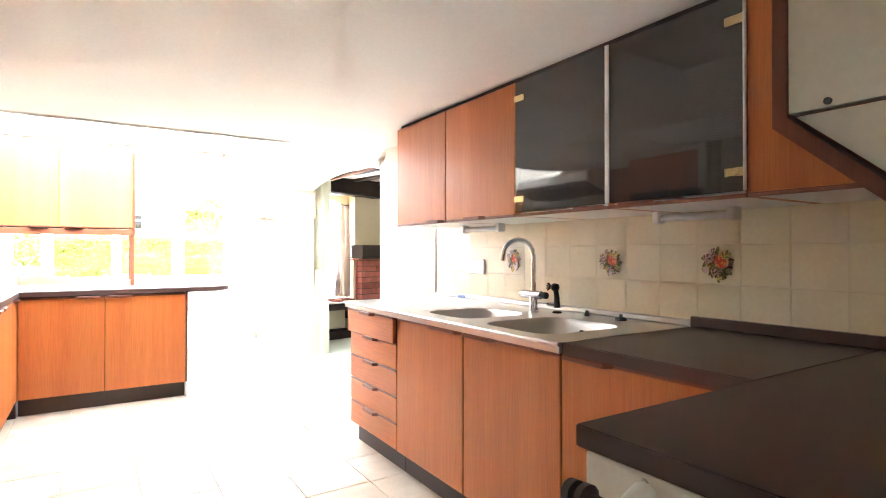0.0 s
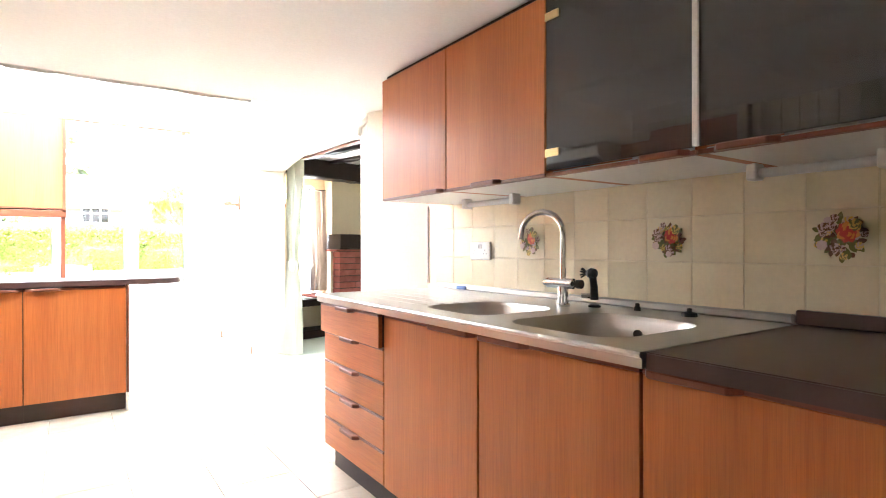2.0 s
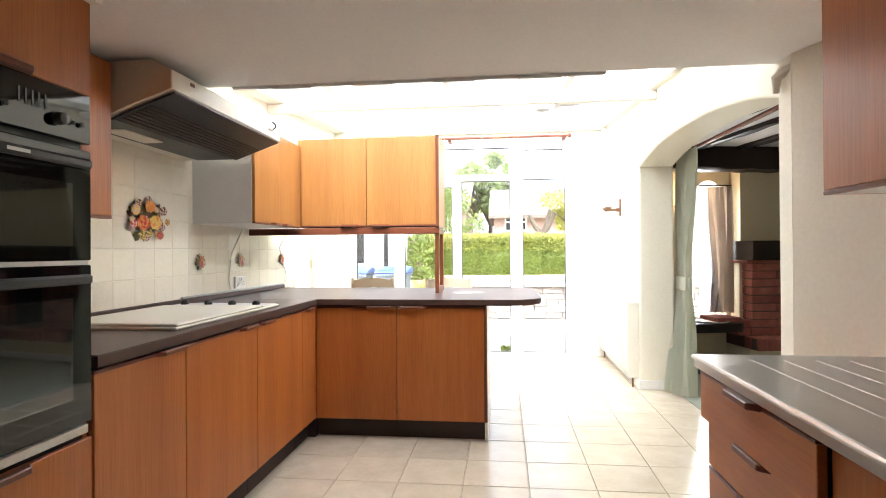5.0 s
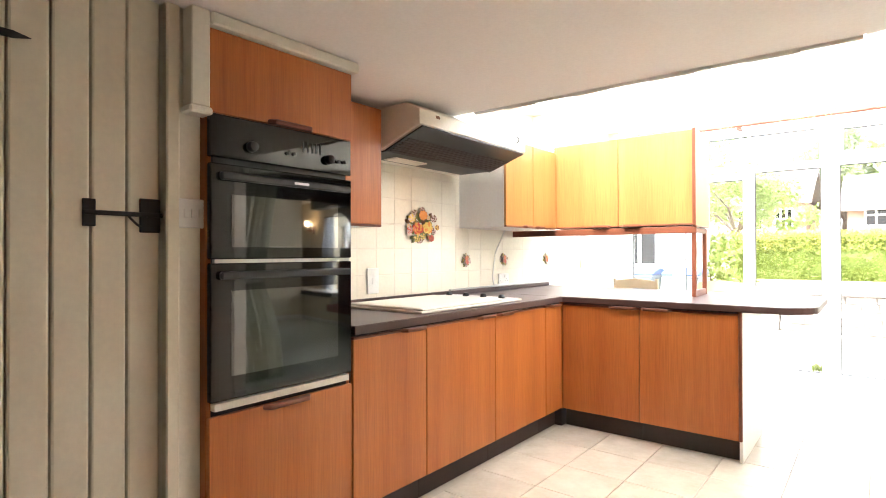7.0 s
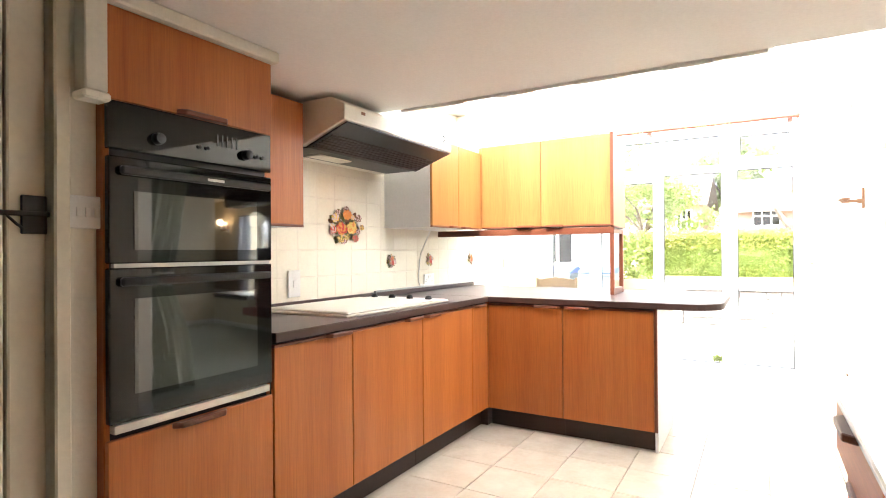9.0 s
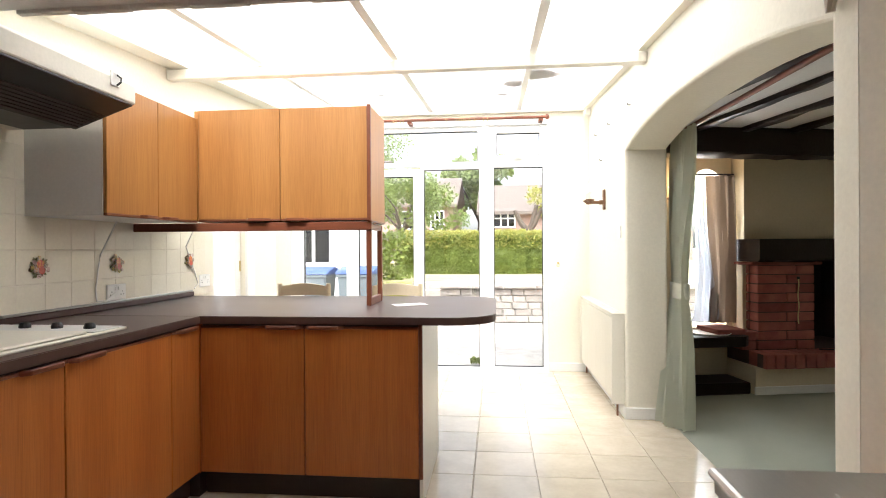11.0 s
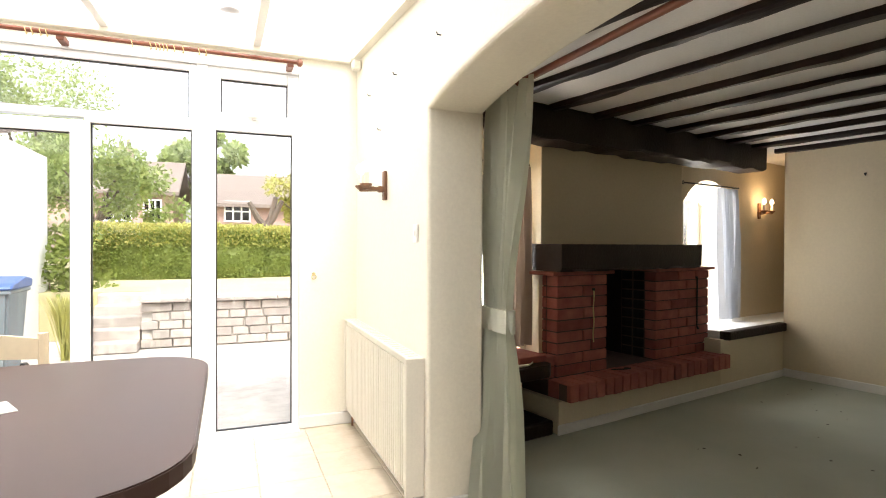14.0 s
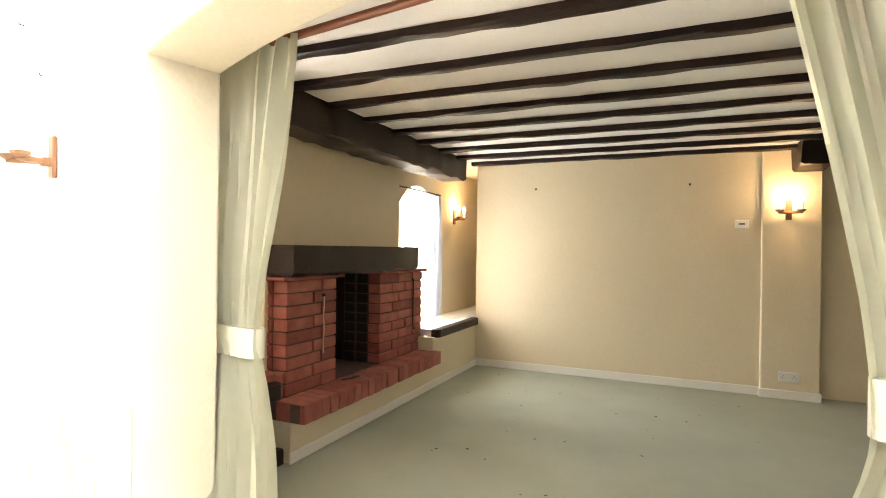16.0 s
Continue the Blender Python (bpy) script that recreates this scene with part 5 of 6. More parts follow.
# nails, hooks and the ring on the end wall
for p in ((3.5535, 6.62, 2.22), (3.5535, 7.2, 2.25), (3.5535, 6.95, 1.98), (3.5535, 5.95, 2.2)):
    solid("wall_hook", tube([p, (p[0] - 0.018, p[1], p[2]), (p[0] - 0.022, p[1], p[2] + 0.012)], 0.003, 5), M_IRON, "small dark hook in the plaster", "hook", group="wall hooks")
ringp = [(3.25 + 0.016 * math.sin(radians(30 * i)), 7.606, 1.055 + 0.016 * math.cos(radians(30 * i))) for i in range(13)]
holder = thing("tieback_ring", (3.25, 7.61, 1.04), "small brass curtain tie-back ring on the wall", "hook")
part("ring", tube(ringp, 0.003, 5), M_BRASS, holder)
part("rose", lathe([(0.012, 0.0), (0.012, -0.004), (0.004, -0.01), (0.004, -0.018)], (3.25, 7.6195, 1.075), "y", 12), M_BRASS, holder)
solid("pipe_stub", tube([(3.60, 3.62, 1.96), (3.56, 3.66, 1.95), (3.53, 3.69, 1.92), (3.535, 3.70, 1.86)], [0.035, 0.03, 0.022, 0.012], 8), M_CREAM, "painted stub of old pipe at the ceiling", "pipe", smooth=True)
solid("corner_bracket", box((3.49, 7.46, 2.50), (3.553, 7.53, 2.565), 0.01), M_CREAM, "cream painted bracket under the roof plate", "bracket")


# ---- arch curtains ----
def curtain(name, label, rows, x, folds, material, depth=0.035, m=None, axis="y", thickness=0.004, phase=0.0, lean=0.0):
    """Cloth from rows (z, from, to, fold depth), pleated along its width."""
    t = thing(name, (x, (rows[-1][1] + rows[-1][2]) / 2, rows[-1][0]) if axis == "y" else ((rows[-1][1] + rows[-1][2]) / 2, x, rows[-1][0]), label, "curtain", m, group="curtains")
    n = folds * 8
    zs = []
    for (za, a0, a1, da), (zb, b0, b1, db) in zip(rows, rows[1:]):
        k = max(2, int(abs(za - zb) / 0.05))
        for j in range(k):
            f = j / k
            zs.append((za + (zb - za) * f, a0 + (b0 - a0) * f, a1 + (b1 - a1) * f, da + (db - da) * f))
    zs.append(rows[-1])
    for _ in range(3):  # ease the cloth's edge from row to row
        zs = [zs[0]] + [(b[0],) + tuple((p + 2 * q + r) / 4 for p, q, r in zip(a[1:], b[1:], c[1:])) for a, b, c in zip(zs, zs[1:], zs[2:])] + [zs[-1]]
    bm = bmesh.new()
    grid = []
    for r, (z, lo, hi, dd) in enumerate(zs):
        line = []
        for i in range(n + 1):
            f = i / n
            ph = phase + 2 * math.pi * folds * (f + 0.035 * math.sin(3.1 * f * math.pi + z * 1.3))
            off = lean * (1 - 0.8 * f) * max(0.0, 0.95 - z) + depth * dd * (math.sin(ph) + 0.35 * math.sin(2.3 * ph + 1.0 + z * 2)) + 0.010 * math.sin(z * 2.2 + f * 9) * dd
            a = lo + (hi - lo) * f
            line.append(bm.verts.new((x + off, a, z) if axis == "y" else (a, x + off, z)))
        grid.append(line)
    for a, b in zip(grid, grid[1:]):
        for i in range(n):
            bm.faces.new((a[i], a[i + 1], b[i + 1], b[i]))
    bmesh.ops.solidify(bm, geom=list(bm.faces), thickness=thickness)
    part("cloth", bm, material, t, "", True)
    return t


CX = 3.925

def tie_band(x, y0, y1, z0, z1, deep):
    """A flat band of cloth wound round the gathered curtain."""
    ring = []
    for k in range(28):
        c, d = math.cos(k * math.pi / 14), math.sin(k * math.pi / 14)
        ring.append((x + deep * math.copysign(abs(c) ** 0.6, c), (y0 + y1) / 2 + (y1 - y0) / 2 * math.copysign(abs(d) ** 0.6, d)))
    return prism(ring, "z", z0, z1)


cl = curtain("arch_curtain", "pale sage green satin curtain gathered in a tie-back", [(2.03, 6.28, 5.79, 0.45), (1.94, 6.28, 5.79, 0.8), (1.5, 6.28, 5.86, 0.95), (1.2, 6.28, 5.93, 0.8), (1.0, 6.27, 5.975, 0.6), (0.90, 6.265, 5.985, 0.55),
                                     (0.8, 6.25, 5.93, 0.8), (0.55, 6.20, 5.87, 1.0), (0.3, 6.13, 5.86, 1.15), (0.012, 6.075, 5.83, 1.3)], CX, 6, M_CURTAIN, 0.036, lean=-0.17)
part("tie_back", tie_band(CX, 5.976, 6.268, 0.865, 0.975, 0.037), M_CURTAIN, cl, "wide sage green tie-back band", True)
CXR = 4.03
cr = curtain("arch_curtain", "pale sage green satin curtain gathered in a tie-back", [(2.03, 3.62, 4.38, 0.45), (1.94, 3.62, 4.37, 0.8), (1.5, 3.62, 4.275, 0.95), (1.2, 3.62, 4.22, 0.8), (1.0, 3.62, 4.195, 0.6), (0.90, 3.62, 4.195, 0.55),
                                     (0.8, 3.62, 4.23, 0.9), (0.55, 3.62, 4.32, 1.0), (0.3, 3.62, 4.36, 1.1), (0.012, 3.62, 4.40, 1.2)], CXR, 10, M_CURTAIN, 0.036)
part("tie_back", tie_band(CXR, 3.60, 4.203, 0.93, 1.045, 0.046), M_CURTAIN, cr, "wide sage green tie-back band", True)
rod = thing("arch_curtain_rail", (3.93, 4.9, 1.9), "dark wooden curtain rail behind the archway", "curtain rail")
part("rail", tube([(CXR, 3.66, 2.035), (CX, 6.36, 2.035)], 0.016, 10), M_REDWOODY, rod, "", True)
for y, x in ((3.68, CXR), (6.34, CX)):
    part("bracket", box((3.846, y - 0.012, 2.02), (x, y + 0.012, 2.05), 0.003), M_REDWOODY, rod)

# ---- fireplace ----
fire = thing("fireplace", (-2.0, 0.2, 0.0), "red brick fireplace with a black oak mantel and raised hearth", "fireplace", LR)
part("plinth_wall", box((-3.075, 0.0, 0.0), (-1.12, 0.9, 0.225)), M_LRWALL, fire, "cream plastered plinth")
part("hearth_bed", box((-3.03, -0.03, 0.225), (-1.07, 0.9, 0.335)), M_MORTAR, fire)
part("chimney_breast", box((-2.96, 0.30, 1.292), (-1.24, 0.95, 2.199)), M_LRWALL, fire, "cream plastered chimney breast")
part("breast_side", box((-2.975, 0.30, 0.338), (-2.90, 0.95, 1.290)), M_LRWALL, fire, "cream plastered chimney side")
part("firebox_back", box((-2.50, 0.78, 0.338), (-1.74, 0.94, 1.290)), M_SOOT, fire, "sooty firebox")
part("firebox_lining", box((-2.50, 0.50, 0.338), (-2.425, 0.78, 1.290)), M_SOOT, fire)
part("firebox_lining", box((-1.81, 0.50, 0.338), (-1.74, 0.78, 1.290)), M_SOOT, fire)
part("firebox_hood", box((-2.90, 0.42, 1.270), (-1.25, 0.78, 1.290)), M_SOOT, fire)
mantel = part("mantel", rough_beam((-2.99, 0.06, 1.095), (-1.31, 0.40, 1.291), "u", 18, 0.005, 5), M_BEAM, fire, "black-stained oak mantel beam", True)
for a, b in ((-3.02, -2.375), (-1.85, -1.02)):
    part("cap_slab", box((a, 0.11, 1.069), (b, 0.50, 1.093), 0.004), M_BRICK, fire, "thin red tile cap")

# low seats with dark edges on both sides of the fireplace
seat = thing("fireside_bench", (0.0, 0.2, 0.0), "low plastered window seat with a dark wooden nosing", "window seat", LR)
part("front_wall", box((-1.115, 0.0, 0.0), (-0.002, 0.448, 0.458)), M_LRWALL, seat)
part("front_wall", box((0.0, 0.013, 0.0), (1.298, 0.448, 0.458)), M_LRWALL, seat)
part("seat_board", box((-1.05, 0.03, 0.458), (1.298, 0.97, 0.525), 0.004), M_PAPER, seat, "pale worn seat top")
nose = prism([(-1.06, 0.045), (-1.06, -0.005), (-1.03, -0.04), (-0.02, -0.04), (-0.004, -0.02), (-0.004, 0.045)], "z", 0.452, 0.528)
bmesh.ops.bevel(nose, geom=list(nose.edges), offset=0.006, segments=1, affect="EDGES")
part("nosing", nose, M_BEAM, seat, "dark wooden nosing")
seat2 = thing("fireside_bench", (-3.5, 0.2, 0.0), "dark wooden window seat beside the fireplace", "window seat", LR)
s2 = prism([(-3.98, 0.0), (-3.16, 0.0), (-3.10, 0.05), (-3.10, 0.90), (-3.88, 0.90)], "z", 0.40, 0.485)
bmesh.ops.bevel(s2, geom=list(s2.edges), offset=0.006, segments=1, affect="EDGES")
part("seat_board", s2, M_BEAM, seat2)
part("back_wall", box((-3.90, 0.36, 0.0), (-3.085, 0.44, 0.399)), M_LRWALL, seat2)
part("brick_ledge", box((-3.34, 0.10, 0.485), (-3.09, 0.42, 0.53), 0.004), M_BRICK, seat2, "flat red brick ledge")
solid("serving_tray", lathe([(0.16, 0), (0.175, 0.012), (0.17, 0.013), (0.155, 0.003)], (-3.36, 0.20, 0.486), "z", 28), M_CREAM, "oval cream tray with a dark rim", "tray", LR)
solid("floor_block", box((-3.62, 0.02, 0.003), (-3.10, 0.34, 0.10), 0.01), M_BEAM, "dark wooden block on the carpet by the hearth", "block", LR)
solid("fire_tool", tube([(-2.42, 0.10, 0.345), (-2.33, 0.05, 0.347), (-2.28, 0.04, 0.35), (-2.30, 0.08, 0.346)], 0.006, 6), M_IRON, "small dark iron fire tool on the hearth", "fire tool", LR, smooth=True)
chain = thing("hanging_chain", (-2.58, 0.14, 0.6), "twisted brass companion hook hanging on the brick", "hook", LR)
part("chain", tube([(-2.575 + 0.004 * math.sin(k), 0.142, 0.95 - 0.03 * k) for k in range(14)], 0.005, 6), M_BRASS, chain)
part("nail", box((-2.585, 0.135, 0.945), (-2.565, 0.152, 0.965), 0.002), M_IRON, chain)
poker = thing("hanging_poker", (-1.25, 0.13, 0.55), "black iron poker hanging on the brick pier", "poker", LR)
part("shaft", tube([(-1.25, 0.138, 1.0), (-1.25, 0.138, 0.58), (-1.245, 0.128, 0.55)], [0.008, 0.006, 0.010], 6), M_IRON, poker)
part("nail", box((-1.26, 0.135, 0.995), (-1.24, 0.152, 1.012), 0.002), M_IRON, poker)


def lr_window(name, a, b, z0, z1, v):
    f = thing(name, (a, v, z0), "white painted casement window in a deep reveal", "window", LR, kind="structure")
    w = 0.05
    for lo, hi in (((a, z0), (a + w, z1)), ((b - w, z0), (b, z1)), ((a + w, z0), (b - w, z0 + w)), ((a + w, z1 - w), (b - w, z1)), (((a + b) / 2 - 0.03, z0 + w), ((a + b) / 2 + 0.03, z1 - w))):
        part("frame_bar", box((lo[0], v, lo[1]), (hi[0], v + 0.05, hi[1]), 0.003), M_WHITE, f)
    for lo, hi in ((a + w, (a + b) / 2 - 0.03), ((a + b) / 2 + 0.03, b - w)):
        p = part("pane", box((lo, v + 0.02, z0 + w), (hi, v + 0.026, z1 - w)), M_GLASS, f)
        p.visible_shadow = False


lr_window("window_5", -0.98, -0.14, 0.527, 1.93, 0.80)
lr_window("window_6", -3.40, -3.03, 0.50, 1.93, 0.80)
curtain("window_curtain", "pale grey-blue lined curtain drawn aside at the window", [(1.86, -0.48, -0.13, 0.5), (1.5, -0.46, -0.12, 0.9), (0.9, -0.42, -0.12, 1.0), (0.54, -0.40, -0.10, 1.0)], 0.40, 5, M_LINING, 0.03, LR, "x")
curtain("window_curtain", "taupe satin curtain with a pale blue lining", [(1.86, -3.27, -3.0, 0.5), (1.5, -3.25, -3.0, 0.9), (0.9, -3.20, -3.0, 1.0), (0.55, -3.24, -3.0, 1.0)], 0.38, 4, M_CURTAIN2, 0.035, LR, "x")
curtain("window_curtain", "pale blue-grey curtain lining hanging behind the taupe cloth", [(1.5, -3.34, -3.26, 0.4), (1.0, -3.30, -3.20, 0.9), (0.55, -3.37, -3.12, 1.0)], 0.42, 3, M_LINING, 0.025, LR, "x")
for a, b in ((-1.05, -0.10), (-3.46, -2.99)):
    wr = thing("window_curtain_rod", ((a + b) / 2, 0.40, 1.87), "thin dark iron curtain rod with a ring end", "curtain rod", LR)
    part("rod", tube([(a, 0.40, 1.875), (b, 0.40, 1.875)], 0.008, 8), M_IRON, wr)
    part("end_ring", tube([(a - 0.015 + 0.015 * math.cos(radians(40 * i)), 0.40, 1.875 + 0.015 * math.sin(radians(40 * i))) for i in range(10)], 0.004, 5), M_IRON, wr)
    part("bracket", box((b - 0.03, 0.395, 1.868), (b - 0.015, 0.4505, 1.882)), M_IRON, wr)
for v in (-0.66, -2.14):
    solid("picture_hook", prism([(v - 0.012, 1.93), (v + 0.012, 1.93), (v, 1.90)], "x", -0.006, -0.0005), M_IRON, "small dark picture hook", "hook", LR, group="picture hooks")
st = thing("thermostat", (-0.01, -2.58, 1.52), "white wall thermostat with a small dark display", "thermostat", LR)
part("body", box((-0.022, -2.63, 1.50), (-0.0005, -2.52, 1.58), 0.005), M_WHITE, st)
part("display", box((-0.0235, -2.60, 1.537), (-0.022, -2.55, 1.55)), M_IRON, st, "dark display")
solid("cable_cover", box((-0.012, -2.72, 1.62), (-0.0005, -2.69, 2.0), 0.003), M_LRWALL, "cream cable cover beside the pilaster", "trunking", LR)
so = thing("double_socket", (-0.06, -2.95, 0.2), "white double wall socket low on the pilaster", "socket", LR)
part("plate", box((-0.063, -3.03, 0.155), (-0.0505, -2.87, 0.24), 0.003), M_WHITE, so)
for a in (-2.99, -2.91):
    for ov, oz in ((0, 0.208), (-0.011, 0.19), (0.011, 0.19)):
        part("slot", box((-0.0640, a + ov - 0.003, oz - 0.003), (-0.0630, a + ov + 0.003, oz + 0.003)), M_IRON, so)
rnd = random.Random(5)
specks = bmesh.new()
for k in range(40):
    u, v, s = rnd.uniform(-2.9, -0.3), rnd.uniform(-2.6, -0.3), rnd.uniform(0.006, 0.018)
    add_box(specks, (u, v, 0.0025), (u + s, v + s * rnd.uniform(0.3, 0.8), 0.0045), 0.0, Matrix.Translation((u, v, 0)) @ Matrix.Rotation(rnd.uniform(0, 3), 4, "Z") @ Matrix.Translation((-u, -v, 0)))
solid("carpet_debris", specks, M_DARK, "scattered dark crumbs lying on the carpet", "debris", LR, "stuff")

# daylight coming in at the two sitting-room windows
for a, b, power in ((-0.93, -0.19, 10.0), (-3.38, -3.05, 14.0)):
    ad = bpy.data.lights.new("window_daylight", "AREA")
    ad.shape, ad.size, ad.size_y, ad.energy, ad.color = "RECTANGLE", b - a, 1.3, power, (0.95, 0.98, 1.0)
    ao = new("window_daylight", ad)
    ao.matrix_world = LR @ look(((a + b) / 2, 0.93, 1.22), ((a + b) / 2, 0.0, 1.1))

# ---- garden ----
GZ = -0.06
ground_bm = bmesh.new()
add_box(ground_bm, (-400, -300, GZ - 0.4), (400, 600, GZ - 0.006))
setting("ground", ground_bm, M_PAVE, "pale worn crazy-paved patio ground", "ground")
lawn_bm = bmesh.new()
add_box(lawn_bm, (1.66, 11.75, GZ), (60, 80, 0.60))
add_box(lawn_bm, (-30, 12.6, GZ), (1.66, 80, 0.60))
setting("lawn", lawn_bm, M_GRASS, "dry pale lawn on the raised garden level", "lawn")
steps = thing("garden_steps", (1.6, 12.0, GZ), "weathered dark stone garden steps", "steps")
for k in range(5):
    part("step", box((1.05, 11.3 + 0.24 * k, GZ), (1.65 + (0.3 if k > 2 else 0.0), 11.6 + 0.24 * k, GZ + 0.13 * (k + 1)), 0.012), M_STONE, steps)

rnd = random.Random(11)


def leaves(bm, n, place, size):
    """Small bent leaf pairs scattered by place(), which gives a point and an outward direction."""
    for _ in range(n):
        p, d = place()
        s = size * rnd.uniform(0.6, 1.4)
        a = Vector((rnd.uniform(-1, 1), rnd.uniform(-1, 1), rnd.uniform(-1, 1)))
        t = (d + 0.9 * a).normalized()
        b = t.cross(a)
        if b.length < 1e-3:
            continue
        b.normalize()
        v = [bm.verts.new(p), bm.verts.new(p + t * s * 0.5 + b * s * 0.3), bm.verts.new(p + t * s), bm.verts.new(p + t * s * 0.5 - b * s * 0.3)]
        bm.faces.new((v[0], v[1], v[2]))
        bm.faces.new((v[0], v[2], v[3]))


def hedge(x0, x1, y0, y1, z0, z1):
    h = thing("hedge", ((x0 + x1) / 2, (y0 + y1) / 2, z0), "clipped green hedge with yellow new growth on top", "hedge")
    core = bmesh.new()
    nx = max(4, int((x1 - x0) / 0.25))
    prof = [(y0, z0), (y0 - 0.06, z0 + 0.45 * (z1 - z0)), (y0 + 0.02, z1 - 0.15), (y0 + 0.22, z1), (y1 - 0.2, z1), (y1, z1 - 0.2), (y1, z0)]
    rings = []
    for i in range(nx + 1):
        x = x0 + (x1 - x0) * i / nx
        rings.append([core.verts.new((x, y + rnd.uniform(-0.06, 0.06), z + rnd.uniform(-0.05, 0.05) * (z > z0))) for y, z in prof])
    for a, b in zip(rings, rings[1:]):
        for k in range(len(prof) - 1):
            core.faces.new((a[k], b[k], b[k + 1], a[k + 1]))
    core.faces.new(rings[0])
    core.faces.new(rings[-1][::-1])
    bmesh.ops.recalc_face_normals(core, faces=core.faces)
    part("core", core, M_HEDGE, h)
    side = bmesh.new()

    def on_side():
        z = rnd.uniform(z0, z1 - 0.1)
        return Vector((rnd.uniform(x0, x1), y0 - 0.05 + rnd.uniform(-0.06, 0.08), z)), Vector((0, -1, 0.3))

    def on_top():
        if rnd.random() < 0.45:
            return Vector((rnd.uniform(x0, x1), y0 - 0.06 + rnd.uniform(-0.05, 0.08), z1 - 0.42 * rnd.random() ** 1.6)), Vector((0, -0.8, 0.6))
        return Vector((rnd.uniform(x0, x1), rnd.uniform(y0, y1), z1 + rnd.uniform(-0.14, 0.03))), Vector((0, -0.4, 1))
    n = int((x1 - x0) * 1700)
    leaves(side, n, on_side, 0.055)
    part("side_leaves", side, M_HEDGE, h)
    top = bmesh.new()
    leaves(top, n, on_top, 0.062)
    part("top_growth", top, M_HEDGETOP, h, "yellow-green new growth")
    return h


hedge(0.35, 3.35, 15.25, 16.6, 0.60, 1.62)
hedge(3.35, 7.0, 15.45, 16.6, 0.60, 1.60)


def tree(x, y, z, height, spread, seed, n_clumps=26, lean=0.1, leaf=M_TREE, size=0.10, per=330, label="leafy garden tree with a forked trunk"):
    r = random.Random(seed)
    t = thing("tree", (x, y, z), label, "tree")
    trunk = bmesh.new()
    base = Vector((x, y, z))
    fork = base + Vector((lean * height * 0.3, 0, height * 0.32))
    add_tube(trunk, [base, base + (fork - base) * 0.5 + Vector((0.05, 0, 0)), fork], [0.055 * height * 0.5, 0.045 * height * 0.5, 0.04 * height * 0.5], 8)
    tips = []
    for k in range(6):
        a = 2 * math.pi * k / 6 + r.uniform(-0.4, 0.4)
        tip = fork + Vector((math.cos(a) * spread * r.uniform(0.4, 0.8), math.sin(a) * spread * r.uniform(0.4, 0.8), height * r.uniform(0.2, 0.5)))
        mid = fork + (tip - fork) * 0.5 + Vector((r.uniform(-0.2, 0.2), r.uniform(-0.2, 0.2), 0.15))
        add_tube(trunk, [fork, mid, tip], [0.014 * height, 0.009 * height, 0.004 * height], 6)
        tips.append(tip)
    part("trunk", trunk, M_BARK, t, "", True)
    crown = bmesh.new()
    for k in range(n_clumps):
        c = r.choice(tips) + Vector((r.gauss(0, spread * 0.3), r.gauss(0, spread * 0.3), r.gauss(0.1, height * 0.12)))
        rad = spread * r.uniform(0.16, 0.34)

        def in_clump():
            d = Vector((r.gauss(0, 1), r.gauss(0, 1), r.gauss(0, 0.8)))
            d.normalize()
            return c + d * rad * r.uniform(0.4, 1.0), d
        leaves(crown, per, in_clump, size)
    part("crown", crown, leaf, t)
    return t


tree(-0.5, 19.5, 0.6, 3.6, 1.7, 3, 34)
tree(-2.2, 21.0, 0.6, 5.0, 2.2, 4, 34)
tree(5.0, 20.5, 0.6, 3.4, 1.1, 8, 22, leaf=M_HEDGETOP, label="pale feathery garden tree")
tree(1.2, 44.0, 0.6, 8.0, 2.2, 9, 24, size=0.4, label="distant dark green tree behind the houses")
shrub = thing("shrub", (0.2, 13.2, 0.4), "large light green flowering shrub beside the steps", "shrub")
sh = bmesh.new()
for k in range(16):
    c = Vector((rnd.uniform(-0.5, 1.0), rnd.uniform(12.8, 13.6), rnd.uniform(0.5, 1.45)))
    leaves(sh, 130, lambda: ((lambda d: (c + d * rnd.uniform(0.05, 0.3), d))(Vector((rnd.gauss(0, 1), rnd.gauss(0, 1), rnd.gauss(0, 1))).normalized())), 0.10)
part("leaves", sh, M_HEDGE, shrub)
stems = bmesh.new()
for k in range(5):
    add_tube(stems, [(0.25 + 0.05 * k, 13.2, 0.0), (0.25 + (k - 2) * 0.2, 13.2, 0.9)], [0.02, 0.008], 5)
part("stems", stems, M_BARK, shrub)
grass_bm = bmesh.new()
for k in range(220):
    a, l = rnd.uniform(0, 6.3), rnd.uniform(0.2, 0.42)
    p = Vector((1.0 + rnd.uniform(-0.08, 0.08), 11.15 + rnd.uniform(-0.08, 0.08), GZ))
    q = p + Vector((math.cos(a) * l * 0.7, math.sin(a) * l * 0.7, 0.75))
    m2 = p + (q - p) * 0.55 + Vector((0, 0, 0.12))
    s = Vector((-math.sin(a), math.cos(a), 0)) * 0.007
    v = [grass_bm.verts.new(c) for c in (p - s, p + s, m2 + s, m2 - s, q)]
    grass_bm.faces.new((v[0], v[1], v[2], v[3]))
    grass_bm.faces.new((v[3], v[2], v[4]))
solid("ornamental_grass", grass_bm, M_HEDGETOP, "straw-coloured tuft of ornamental grass", "grass", kind="stuff")
weed = bmesh.new()
leaves(weed, 120, lambda: (Vector((2.42 + rnd.uniform(-0.07, 0.07), 8.15 + rnd.uniform(-0.04, 0.04), GZ + rnd.uniform(0.0, 0.05))), Vector((0, 0, 1))), 0.04)
